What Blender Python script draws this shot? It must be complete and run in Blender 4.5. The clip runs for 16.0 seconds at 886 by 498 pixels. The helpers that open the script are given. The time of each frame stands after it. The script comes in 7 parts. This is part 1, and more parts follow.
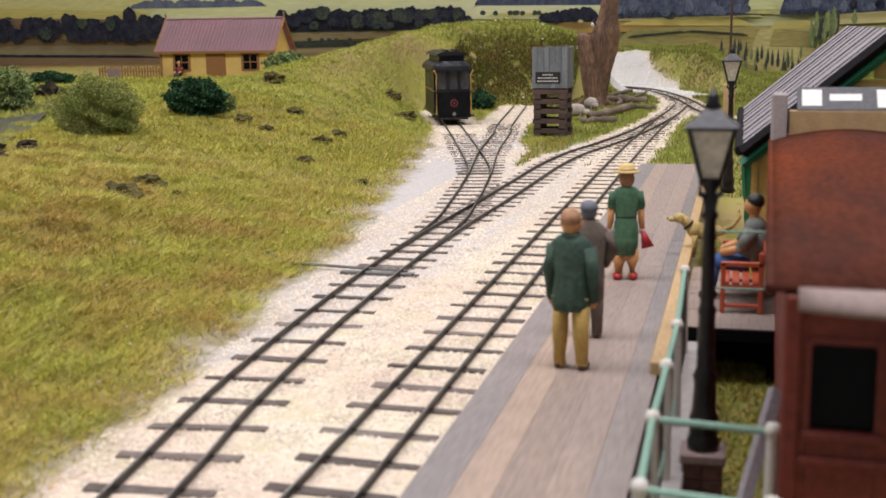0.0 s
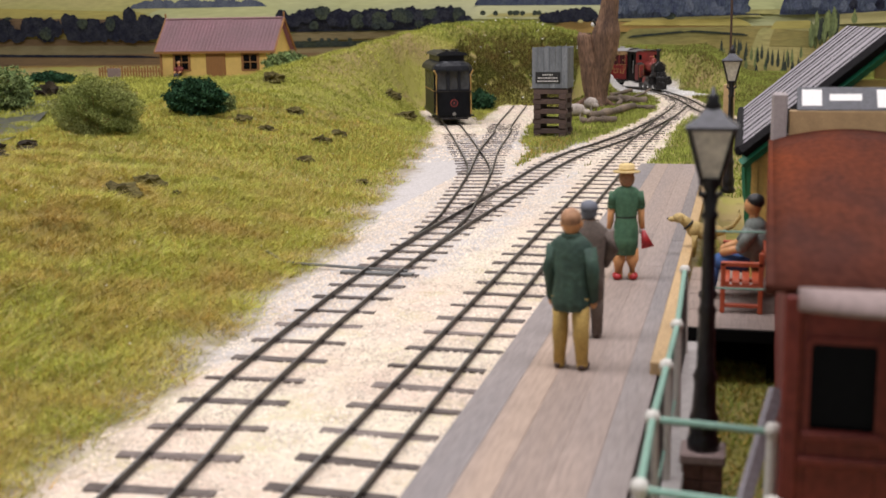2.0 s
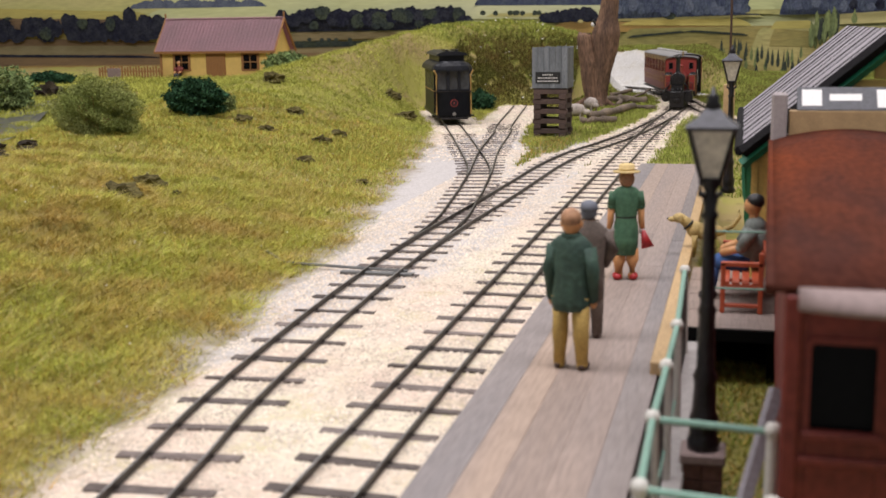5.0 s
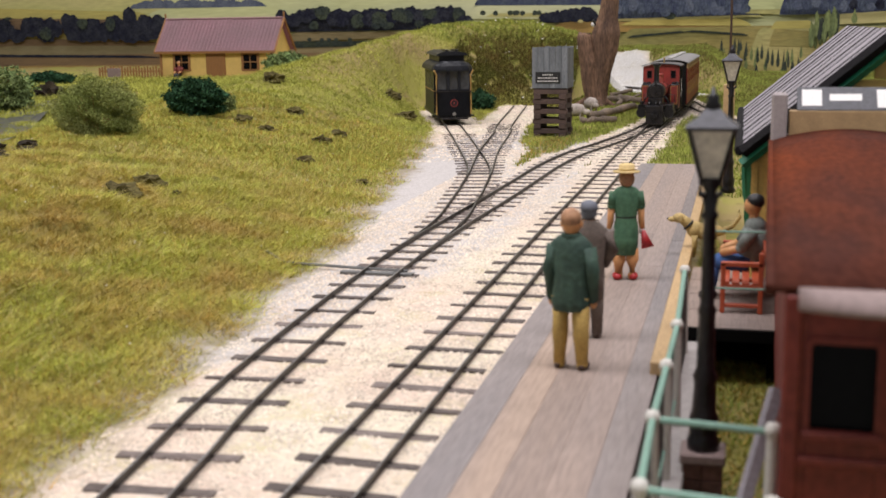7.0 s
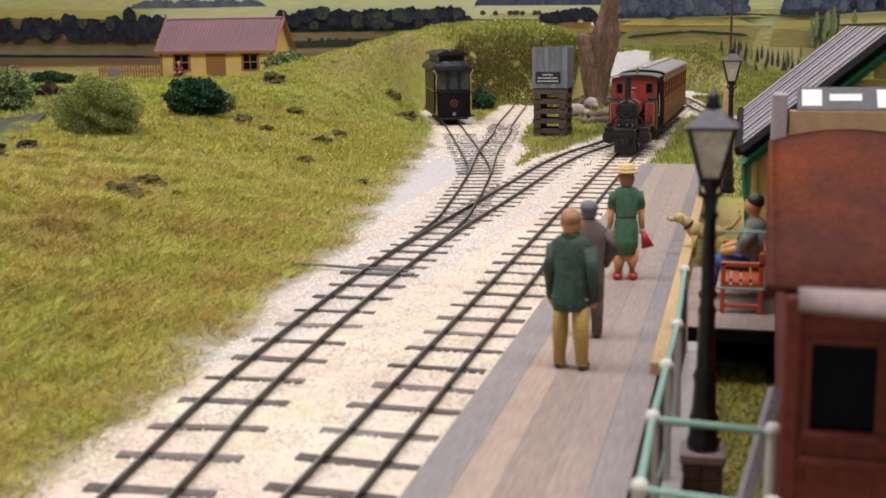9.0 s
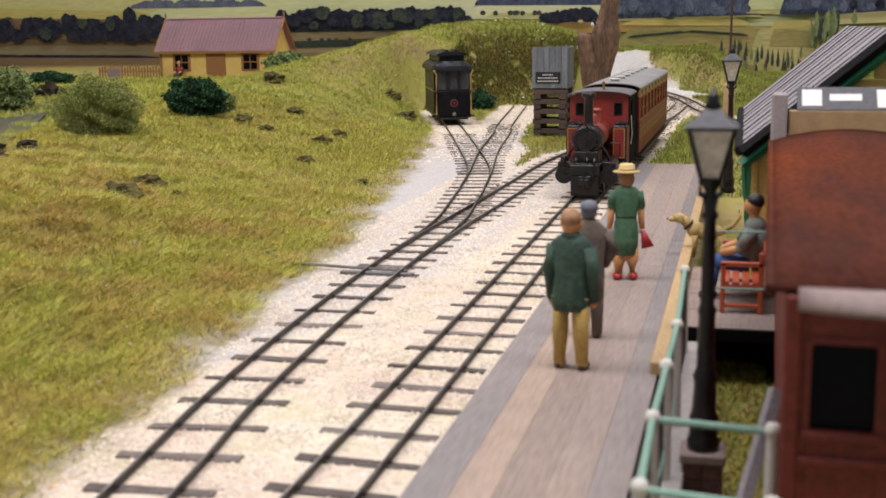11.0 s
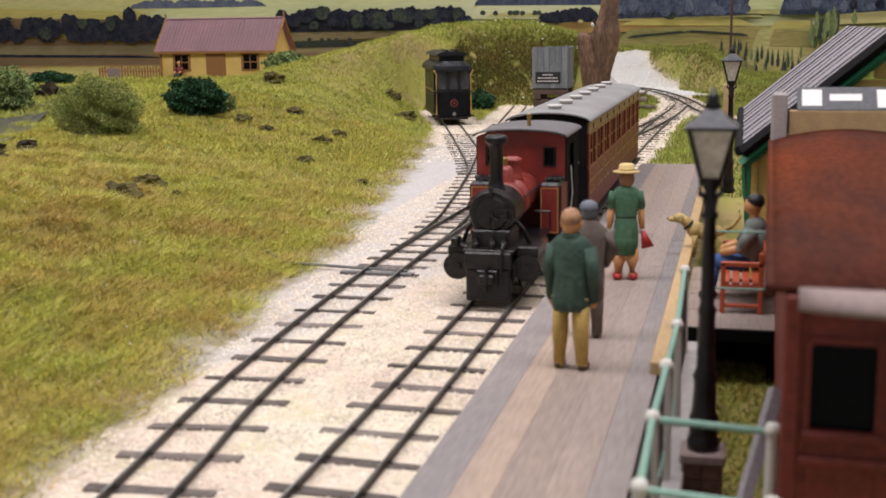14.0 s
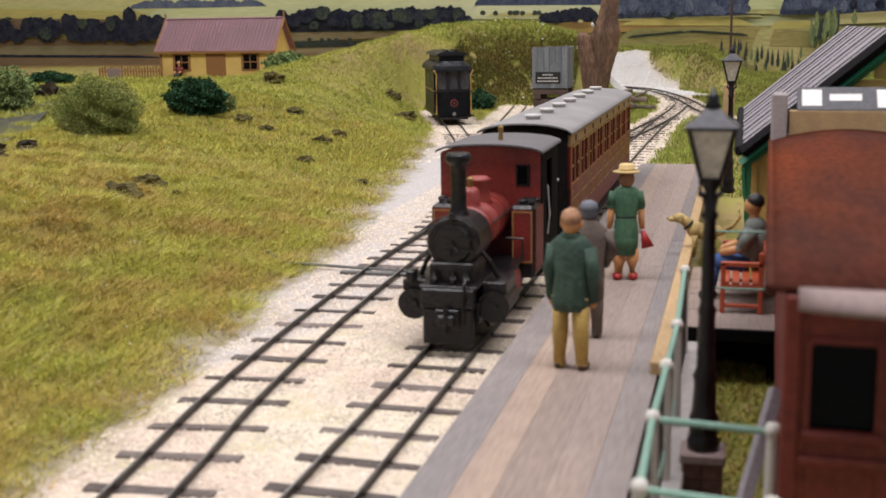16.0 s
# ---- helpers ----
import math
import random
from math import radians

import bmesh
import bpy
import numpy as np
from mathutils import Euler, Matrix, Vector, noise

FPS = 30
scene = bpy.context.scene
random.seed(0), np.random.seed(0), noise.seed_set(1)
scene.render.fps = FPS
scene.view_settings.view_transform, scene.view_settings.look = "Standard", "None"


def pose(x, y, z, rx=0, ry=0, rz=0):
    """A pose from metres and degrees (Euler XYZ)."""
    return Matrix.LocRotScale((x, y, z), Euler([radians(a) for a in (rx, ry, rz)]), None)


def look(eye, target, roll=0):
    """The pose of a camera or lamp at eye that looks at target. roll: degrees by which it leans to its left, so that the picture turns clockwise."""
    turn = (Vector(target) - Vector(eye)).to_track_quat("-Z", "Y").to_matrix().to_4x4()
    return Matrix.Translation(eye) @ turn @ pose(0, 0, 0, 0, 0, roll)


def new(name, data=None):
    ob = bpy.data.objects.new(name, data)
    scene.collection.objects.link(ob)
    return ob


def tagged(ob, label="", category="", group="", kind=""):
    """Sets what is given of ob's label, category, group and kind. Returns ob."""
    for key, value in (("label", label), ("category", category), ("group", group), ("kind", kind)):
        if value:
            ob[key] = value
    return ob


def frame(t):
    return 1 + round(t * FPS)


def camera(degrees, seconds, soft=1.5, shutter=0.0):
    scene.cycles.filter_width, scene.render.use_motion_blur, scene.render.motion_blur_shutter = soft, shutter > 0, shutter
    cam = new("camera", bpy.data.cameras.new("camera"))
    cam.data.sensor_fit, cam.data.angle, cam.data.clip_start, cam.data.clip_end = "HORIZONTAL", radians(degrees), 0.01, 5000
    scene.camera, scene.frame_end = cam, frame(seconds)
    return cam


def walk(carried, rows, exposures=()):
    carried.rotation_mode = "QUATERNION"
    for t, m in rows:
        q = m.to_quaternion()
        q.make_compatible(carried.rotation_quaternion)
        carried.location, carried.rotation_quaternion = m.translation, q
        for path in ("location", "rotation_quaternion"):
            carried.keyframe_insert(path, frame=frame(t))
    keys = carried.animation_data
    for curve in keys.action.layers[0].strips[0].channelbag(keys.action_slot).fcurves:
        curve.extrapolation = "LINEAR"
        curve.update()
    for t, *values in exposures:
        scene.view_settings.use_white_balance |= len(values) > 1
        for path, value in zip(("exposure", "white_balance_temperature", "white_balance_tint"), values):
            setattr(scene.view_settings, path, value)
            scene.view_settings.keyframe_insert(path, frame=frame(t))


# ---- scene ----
# Scale: a 16.5 mm gauge model railway. Lengths in the builders are centimetres; U turns them into metres.
U = 0.01
cam = camera(41.944, 16.0, soft=1.6)
EYE = look((0.09249, 0.00000, 0.10847), (-0.15436, 0.95010, -0.08226), -0.877)
cam.data.dof.use_dof, cam.data.dof.focus_distance, cam.data.dof.aperture_fstop = True, 0.88, 34
walk(cam, [(0.0, EYE), (16.0, EYE)])

# ---- light: a show hall with rows of tubes over the layout ----
world = bpy.data.worlds.new("hall_light")
scene.world = world
world.use_nodes = True
world.node_tree.nodes["Background"].inputs[0].default_value = (1.0, 0.97, 0.96, 1)
world.node_tree.nodes["Background"].inputs[1].default_value = 0.27


def hall_lamp(x, y, z, tx, ty, w, h, watts, colour):
    d = bpy.data.lights.new("hall_lamp", "AREA")
    d.shape, d.size, d.size_y, d.energy, d.color = "RECTANGLE", w * U, h * U, watts, colour
    ob = new("hall_lamp", d)
    ob.matrix_world = look((x * U, y * U, z * U), (tx * U, ty * U, 0))
    return ob


hall_lamp(-10, 14, 150, -8, 46, 260, 60, 43, (1.0, 0.95, 0.99))
hall_lamp(-40, 190, 150, -38, 206, 260, 50, 24, (1.0, 0.96, 0.99))
scene.view_settings.exposure = 0.0


# ---- materials ----
def material(name, colour, rough=0.7, metal=0.0, vary=0.25, scale=8.0, fine=60.0, bump=0.15, second=None, island=0.0, obj=0.0, stretch=(1, 1, 1), spec=0.5, patch=0.5):
    """Colour with broad patches and fine grain, bump from the grain; scales in cycles per centimetre."""
    m = bpy.data.materials.new(name)
    m.use_nodes = True
    n, l = m.node_tree.nodes, m.node_tree.links
    b = n["Principled BSDF"]
    b.inputs["Roughness"].default_value, b.inputs["Metallic"].default_value = rough, metal
    b.inputs["Specular IOR Level"].default_value = spec
    geo = n.new("ShaderNodeNewGeometry")
    mp = n.new("ShaderNodeVectorMath")
    mp.operation = "MULTIPLY"
    mp.inputs[1].default_value = [100 * s for s in stretch]
    l.new(geo.outputs["Position"], mp.inputs[0])
    tc = n.new("ShaderNodeTexCoord")
    if obj < 0:
        l.new(tc.outputs["Object"], mp.inputs[0])
    big, small = n.new("ShaderNodeTexNoise"), n.new("ShaderNodeTexNoise")
    big.inputs["Scale"].default_value, small.inputs["Scale"].default_value = scale, fine
    big.inputs["Detail"].default_value = small.inputs["Detail"].default_value = 4
    l.new(mp.outputs[0], big.inputs["Vector"]), l.new(mp.outputs[0], small.inputs["Vector"])
    ramp = n.new("ShaderNodeMapRange")
    ramp.inputs[1].default_value, ramp.inputs[2].default_value = patch - 0.15, patch + 0.15
    l.new(big.outputs[0], ramp.inputs[0])
    mix = n.new("ShaderNodeMix")
    mix.data_type = "RGBA"
    c2 = second or [c * (1 - vary) for c in colour]
    mix.inputs[6].default_value, mix.inputs[7].default_value = (*colour, 1), (*c2, 1)
    l.new(ramp.outputs[0], mix.inputs[0])
    hsv = n.new("ShaderNodeHueSaturation")
    l.new(mix.outputs[2], hsv.inputs["Color"])
    val = n.new("ShaderNodeMapRange")
    val.inputs[1].default_value, val.inputs[2].default_value = 0.3, 0.7
    val.inputs[3].default_value, val.inputs[4].default_value = 1 - vary, 1 + vary
    l.new(small.outputs[0], val.inputs[0])
    out = val.outputs[0]
    for amount, node, socket in ((island, geo, "Random Per Island"), (max(obj, 0), None, "Random")):
        if amount:
            node = node or n.new("ShaderNodeObjectInfo")
            r = n.new("ShaderNodeMapRange")
            r.inputs[3].default_value, r.inputs[4].default_value = 1 - amount, 1 + amount
            l.new(node.outputs[socket], r.inputs[0])
            mul = n.new("ShaderNodeMath")
            mul.operation = "MULTIPLY"
            l.new(out, mul.inputs[0]), l.new(r.outputs[0], mul.inputs[1])
            out = mul.outputs[0]
    l.new(out, hsv.inputs["Value"])
    l.new(hsv.outputs[0], b.inputs["Base Color"])
    if bump:
        bp = n.new("ShaderNodeBump")
        bp.inputs["Strength"].default_value, bp.inputs["Distance"].default_value = bump, 0.0006
        l.new(small.outputs[0], bp.inputs["Height"]), l.new(bp.outputs[0], b.inputs["Normal"])
    return m


M = {}


def ground_material():
    """Ballast, grassy soil and chalk, parted by two smooth masks with ragged borders."""
    m = bpy.data.materials.new("layout_ground")
    m.use_nodes = True
    n, l = m.node_tree.nodes, m.node_tree.links
    b = n["Principled BSDF"]
    b.inputs["Roughness"].default_value, b.inputs["Specular IOR Level"].default_value = 0.95, 0.1
    geo = n.new("ShaderNodeNewGeometry")

    def tex(scale, detail=5):
        t = n.new("ShaderNodeTexNoise")
        t.inputs["Scale"].default_value, t.inputs["Detail"].default_value = scale * 100, detail
        l.new(geo.outputs["Position"], t.inputs["Vector"])
        return t.outputs[0]

    def ramp(src, lo, hi, a=0.0, c=1.0):
        r = n.new("ShaderNodeMapRange")
        for i, v in enumerate((lo, hi, a, c)):
            r.inputs[i + 1].default_value = v
        l.new(src, r.inputs[0])
        return r.outputs[0]

    def mix(f, a, c):
        x = n.new("ShaderNodeMix")
        x.data_type = "RGBA"
        l.new(f, x.inputs[0])
        for s, v in ((6, a), (7, c)):
            if isinstance(v, tuple):
                x.inputs[s].default_value = (*v, 1)
            else:
                l.new(v, x.inputs[s])
        return x.outputs[2]

    def add(a, c, k):
        x = n.new("ShaderNodeMath")
        x.operation = "MULTIPLY_ADD"
        l.new(c, x.inputs[0])
        x.inputs[1].default_value = k
        l.new(a, x.inputs[2])
        return x.outputs[0]

    def attr(name):
        a = n.new("ShaderNodeAttribute")
        a.attribute_name = name
        return a.outputs["Fac"]

    speck = ramp(tex(7.0), 0.35, 0.65)
    sand = mix(ramp(tex(0.13, 3), 0.44, 0.58), (0.66, 0.53, 0.43), (0.70, 0.63, 0.48))
    sand = mix(ramp(tex(0.45), 0.52, 0.66, 0, 0.6), sand, (0.52, 0.47, 0.26))
    sand = mix(ramp(tex(1.1), 0.6, 0.72, 0, 0.55), sand, (0.47, 0.34, 0.16))
    sand = mix(ramp(tex(3.0), 0.56, 0.70, 0, 0.55), sand, (0.38, 0.31, 0.23))
    sand = mix(ramp(tex(2.2), 0.56, 0.68, 0, 0.5), sand, (0.74, 0.70, 0.62))
    sand = mix(ramp(speck, 0, 1, 0.0, 0.25), sand, (0.38, 0.32, 0.26))
    dust = mix(speck, (0.57, 0.535, 0.51), (0.42, 0.39, 0.37))
    soil = mix(ramp(tex(0.12, 4), 0.42, 0.6), (0.30, 0.28, 0.075), (0.30, 0.23, 0.10))
    soil = mix(ramp(tex(0.9), 0.58, 0.72, 0, 0.75), soil, (0.17, 0.12, 0.06))
    bare = mix(ramp(tex(1.6), 0.4, 0.62), (0.36, 0.31, 0.27), (0.27, 0.235, 0.15))
    soil = mix(ramp(add(attr("bare"), tex(0.7), 0.8), 0.75, 1.15, 0, 0.9), soil, bare)
    chalk = mix(speck, (0.60, 0.58, 0.56), (0.44, 0.42, 0.39))
    chalk = mix(ramp(tex(0.5), 0.5, 0.66, 0, 0.6), chalk, (0.47, 0.44, 0.38))
    rag = add(add(attr("grassy"), tex(0.8), 0.7), tex(3.5), 0.35)
    white = add(attr("chalky"), tex(0.5), 0.6)
    base = mix(ramp(add(attr("dusty"), tex(0.4), 0.6), 0.65, 0.95), sand, dust)
    base = mix(ramp(rag, 0.80, 1.3), base, soil)
    base = mix(ramp(white, 0.6, 1.1), base, chalk)
    l.new(base, b.inputs["Base Color"])
    bp = n.new("ShaderNodeBump")
    bp.inputs["Strength"].default_value, bp.inputs["Distance"].default_value = 0.8, 0.0008
    l.new(add(tex(7.0), tex(2.5), 0.8), bp.inputs["Height"])
    l.new(bp.outputs[0], b.inputs["Normal"])
    return m


M["ground"] = ground_material()
M["orange_grass"] = material("orange_dry_grass", (0.52, 0.32, 0.08), 0.9, 0, 0.2, 0.2, 2, 0, island=0.4, spec=0.1)
M["grass_far"] = material("yellow_green_grass", (0.43, 0.43, 0.09), 0.9, 0, 0.25, 0.36, 2, 0, second=(0.29, 0.315, 0.07), island=0.5, patch=0.56, spec=0.1)
M["stone"] = material("ballast_chips", (0.62, 0.54, 0.44), 0.95, 0, 0.1, 0.2, 20, 0.2, second=(0.58, 0.48, 0.38), island=0.3)
M["chalk"] = material("white_chalk", (0.72, 0.70, 0.67), 0.95, 0, 0.12, 0.4, 6, 0.8, second=(0.56, 0.54, 0.50))

M["grass"] = material("static_grass", (0.41, 0.42, 0.075), 0.9, 0, 0.25, 0.3, 2, 0, second=(0.43, 0.31, 0.085), island=0.55, patch=0.52, spec=0.1)
M["grass_g"] = material("green_grass", (0.32, 0.37, 0.08), 0.9, 0, 0.2, 0.35, 2, 0, second=(0.22, 0.24, 0.06), island=0.5, spec=0.1)
M["sleeper"] = material("weathered_sleeper", (0.165, 0.135, 0.12), 0.85, 0, 0.35, 0.8, 7, 0.6, second=(0.10, 0.078, 0.068), obj=0.35, stretch=(0.6, 2, 2))
M["rail"] = material("dark_rail_steel", (0.030, 0.025, 0.023), 0.45, 0.3, 0.3, 0.5, 10, 0.2, second=(0.045, 0.033, 0.026))
M["rail_top"] = material("polished_rail_head", (0.30, 0.29, 0.28), 0.38, 0.7, 0.35, 0.35, 6, 0.1, second=(0.11, 0.105, 0.10))
M["plank"] = material("grey_deck_plank", (0.315, 0.24, 0.195), 0.8, 0, 0.16, 0.16, 5, 0.35, second=(0.25, 0.205, 0.185), obj=0.14, stretch=(2.2, 0.2, 1), patch=0.5)
M["plank_grey"] = material("slate_grey_deck_plank", (0.255, 0.215, 0.195), 0.8, 0, 0.16, 0.16, 5, 0.35, second=(0.19, 0.172, 0.168), obj=0.1, stretch=(2.2, 0.2, 1))
M["plank_tan"] = material("tan_deck_plank", (0.335, 0.25, 0.19), 0.8, 0, 0.16, 0.16, 5, 0.35, second=(0.27, 0.21, 0.175), obj=0.1, stretch=(2.2, 0.2, 1))
M["timber"] = material("tan_timber", (0.50, 0.34, 0.17), 0.7, 0, 0.15, 0.8, 8, 0.3, stretch=(3, 0.3, 3))
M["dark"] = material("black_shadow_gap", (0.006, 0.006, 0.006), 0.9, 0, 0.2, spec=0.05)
M["black"] = material("black_paint", (0.006, 0.006, 0.008), 0.3, 0, 0.35, 0.7, 6, 0.8, second=(0.015, 0.012, 0.012), spec=0.4)
M["matt_black"] = material("matt_black_panel", (0.008, 0.008, 0.008), 0.8, 0, 0.3, 1.0, 12, 0.2, second=(0.014, 0.012, 0.011), spec=0.04)
M["blue_black"] = material("blue_black_tram_paint", (0.008, 0.009, 0.013), 0.4, 0, 0.3, 1, 12, 0.2, second=(0.012, 0.013, 0.018), spec=0.3)
M["tramglass"] = material("dim_tram_glass", (0.055, 0.058, 0.062), 0.25, 0, 0.3, 0.5, 4, 0, second=(0.025, 0.026, 0.028), spec=0.5)
M["red"] = material("crimson_engine_paint", (0.26, 0.028, 0.022), 0.45, 0, 0.25, 0.8, 14, 0.25, second=(0.17, 0.022, 0.018))
M["boiler"] = material("faded_red_boiler_paint", (0.30, 0.050, 0.038), 0.42, 0, 0.2, 1, 10, 0.3, second=(0.22, 0.035, 0.028))
M["coach"] = material("maroon_coach_paint", (0.15, 0.014, 0.012), 0.45, 0, 0.2, 0.8, 14, 0.2, second=(0.11, 0.013, 0.011), spec=0.25)
M["cream"] = material("ochre_cream_paint", (0.30, 0.18, 0.075), 0.55, 0, 0.2, 1, 14, 0.2)
M["coachpane"] = material("dark_red_window_pane", (0.045, 0.008, 0.007), 0.25, 0, 0.2, bump=0, spec=0.3)
M["gold"] = material("gold_lining", (0.44, 0.27, 0.08), 0.5, 0.0, 0.2)
M["roofgrey"] = material("grey_painted_roof", (0.27, 0.26, 0.255), 0.7, 0, 0.12, 0.4, 10, 0.2, second=(0.22, 0.21, 0.21))
M["cabroof"] = material("dark_slate_cab_roof", (0.13, 0.12, 0.125), 0.6, 0, 0.2, 0.5, 10, 0.2)
M["brass"] = material("brass", (0.45, 0.30, 0.10), 0.35, 0.9, 0.2)
M["vent"] = material("pale_vent", (0.55, 0.53, 0.50), 0.6, 0, 0.2)
M["pane"] = material("dark_window_pane", (0.006, 0.006, 0.007), 0.15, 0, 0.2, bump=0, spec=0.08)
M["tank"] = material("grey_tank_boards", (0.17, 0.18, 0.19), 0.75, 0, 0.3, 0.6, 8, 0.4, second=(0.10, 0.108, 0.115), stretch=(3, 3, 0.4))
M["tower_wood"] = material("brown_stained_beam", (0.075, 0.046, 0.035), 0.8, 0, 0.3, 0.8, 8, 0.5, obj=0.3)
M["sign"] = material("black_sign_board", (0.012, 0.012, 0.012), 0.5, 0, 0.2)
M["white"] = material("white_paint", (0.75, 0.73, 0.70), 0.6, 0, 0.08)
M["bark"] = material("bare_weathered_bark", (0.20, 0.115, 0.07), 0.9, 0, 0.5, 0.3, 3, 1.0, second=(0.075, 0.042, 0.028), stretch=(1.8, 1.8, 0.35))
M["log"] = material("grey_driftwood", (0.22, 0.165, 0.12), 0.9, 0, 0.4, 0.5, 5, 0.9, second=(0.10, 0.075, 0.055))
M["rock"] = material("pale_rock", (0.42, 0.36, 0.31), 0.95, 0, 0.25, 0.6, 5, 0.7, second=(0.28, 0.24, 0.21))
M["yellow"] = material("yellow_weatherboard", (0.72, 0.50, 0.15), 0.7, 0, 0.12, 0.5, 8, 0.2)
M["green"] = material("green_trim_paint", (0.02, 0.20, 0.105), 0.5, 0, 0.2)
M["slate"] = material("grey_board_roof", (0.275, 0.25, 0.27), 0.75, 0, 0.15, 0.4, 8, 0.3, second=(0.23, 0.21, 0.225), obj=0.12)
M["slate_edge"] = material("dark_roof_edge", (0.016, 0.015, 0.016), 0.85, 0, 0.3, spec=0.1)
M["pinkroof"] = material("faded_mauve_tin_roof", (0.42, 0.235, 0.265), 0.6, 0, 0.14, 0.16, 4, 0.2, second=(0.34, 0.205, 0.225))
M["brownwood"] = material("brown_door_wood", (0.30, 0.14, 0.045), 0.7, 0, 0.2)
M["bush"] = material("dark_green_foliage", (0.030, 0.075, 0.035), 0.9, 0, 0.3, 0.4, 4, 0, island=0.6, spec=0.1)
M["bush_pale"] = material("pale_olive_foliage", (0.20, 0.235, 0.065), 0.9, 0, 0.3, 0.25, 4, 0, second=(0.27, 0.28, 0.10), island=0.4, spec=0.1)
M["bush_mid"] = material("sage_green_foliage", (0.14, 0.20, 0.075), 0.9, 0, 0.3, 0.3, 4, 0, second=(0.20, 0.24, 0.09), island=0.55, spec=0.1)
M["blossom"] = material("pale_blossom", (0.62, 0.60, 0.50), 0.9, 0, 0.1, island=0.2)
# earth blackened to stand for the shade of undercut and hollow
M["earth_dark"] = material("undercut_shade_earth", (0.020, 0.015, 0.012), 0.95, 0, 0.4, 0.8, 6, 0.8, second=(0.05, 0.04, 0.025), spec=0.1)
M["mint"] = material("mint_green_rail_paint", (0.22, 0.38, 0.30), 0.5, 0, 0.15)
M["post"] = material("pale_post_paint", (0.62, 0.60, 0.54), 0.6, 0, 0.12)
M["wire"] = material("grey_wire", (0.16, 0.16, 0.155), 0.5, 0.5, 0.2)
M["lampglass"] = material("dusty_lamp_glass", (0.72, 0.68, 0.57), 0.35, 0, 0.2, 0.8, 6, 0.05)
M["lampcap"] = material("grey_lamp_cap", (0.075, 0.075, 0.085), 0.5, 0.2, 0.25, second=(0.05, 0.05, 0.055))
M["rust"] = material("rusty_red_paint", (0.036, 0.016, 0.014), 0.8, 0, 0.25, 0.2, 6, 0.2, second=(0.135, 0.030, 0.010), patch=0.51, stretch=(1, 0.3, 1), spec=0.05)
M["maroon"] = material("dull_maroon_wood", (0.20, 0.036, 0.026), 0.55, 0, 0.25, 0.3, 6, 0.2, second=(0.12, 0.024, 0.02), spec=0.3)
M["pinkgrey"] = material("dusty_pink_grey_board", (0.26, 0.19, 0.175), 0.7, 0, 0.15, 0.4, 6, 0.1)
M["greypost"] = material("pale_grey_timber", (0.40, 0.35, 0.345), 0.7, 0, 0.12)
M["plinth"] = material("brown_brick_plinth", (0.15, 0.075, 0.06), 0.85, 0, 0.25, 1, 8, 0.5, obj=0.3)
M["tweed"] = material("bottle_green_jacket", (0.050, 0.098, 0.068), 0.75, 0, 0.25, 1.0, 6, 0.6, second=(0.024, 0.052, 0.040))
M["dress"] = material("green_dress", (0.075, 0.175, 0.095), 0.75, 0, 0.2, 1.0, 6, 0.4, second=(0.04, 0.11, 0.06))
M["mustard"] = material("mustard_trousers", (0.52, 0.35, 0.10), 0.8, 0, 0.15, 1.5, 12, 0.2)
M["grey_coat"] = material("brown_grey_coat", (0.16, 0.125, 0.105), 0.85, 0, 0.2, 1.5, 12, 0.2)
M["sage_shirt"] = material("sage_grey_shirt", (0.19, 0.21, 0.19), 0.85, 0, 0.2, 1.5, 12, 0.2)
M["cap"] = material("slate_grey_cap", (0.15, 0.16, 0.19), 0.8, 0, 0.15)
M["skin"] = material("painted_skin", (0.62, 0.30, 0.12), 0.55, 0, 0.1)
M["hair"] = material("ginger_hair", (0.36, 0.19, 0.10), 0.7, 0, 0.25, 1.5, 8, 0.3)
M["straw"] = material("straw_hat", (0.70, 0.52, 0.23), 0.8, 0, 0.1)
M["brown"] = material("dark_brown_leather", (0.06, 0.03, 0.02), 0.5, 0, 0.2)
M["scarlet"] = material("scarlet_paint", (0.40, 0.02, 0.025), 0.5, 0, 0.1)
M["denim"] = material("blue_cloth", (0.04, 0.10, 0.27), 0.8, 0, 0.15)
M["dogfur"] = material("yellow_dog_coat", (0.52, 0.38, 0.15), 0.8, 0, 0.2, 2, 12, 0.3)
M["benchred"] = material("orange_red_bench_paint", (0.48, 0.09, 0.035), 0.5, 0, 0.15)
M["field_ochre"] = material("ochre_field_print", (0.31, 0.195, 0.06), 0.9, 0, 0.15, 0.06, 1.5, 0, second=(0.26, 0.17, 0.06), stretch=(0.3, 1, 3))
M["field_green"] = material("pale_green_field_print", (0.40, 0.40, 0.14), 0.9, 0, 0.12, 0.05, 1, 0, second=(0.45, 0.40, 0.18), stretch=(0.4, 1, 2.5))
M["field_olive"] = material("olive_field_print", (0.30, 0.235, 0.075), 0.9, 0, 0.2, 0.08, 1.2, 0, second=(0.24, 0.22, 0.075), stretch=(0.4, 1, 2.5))
M["field_tan"] = material("tan_field_print", (0.23, 0.175, 0.085), 0.9, 0, 0.15, 0.06, 1.5, 0, second=(0.18, 0.15, 0.08), stretch=(0.3, 1, 3))
M["field_brown"] = material("brown_field_print", (0.125, 0.080, 0.045), 0.9, 0, 0.15, 0.05, 1, 0, second=(0.165, 0.105, 0.05), stretch=(0.3, 1, 3))
M["woods"] = material("dark_violet_woods_print", (0.012, 0.013, 0.024), 0.9, 0, 0.5, 0.5, 2.5, 0, second=(0.028, 0.030, 0.040), spec=0.1)
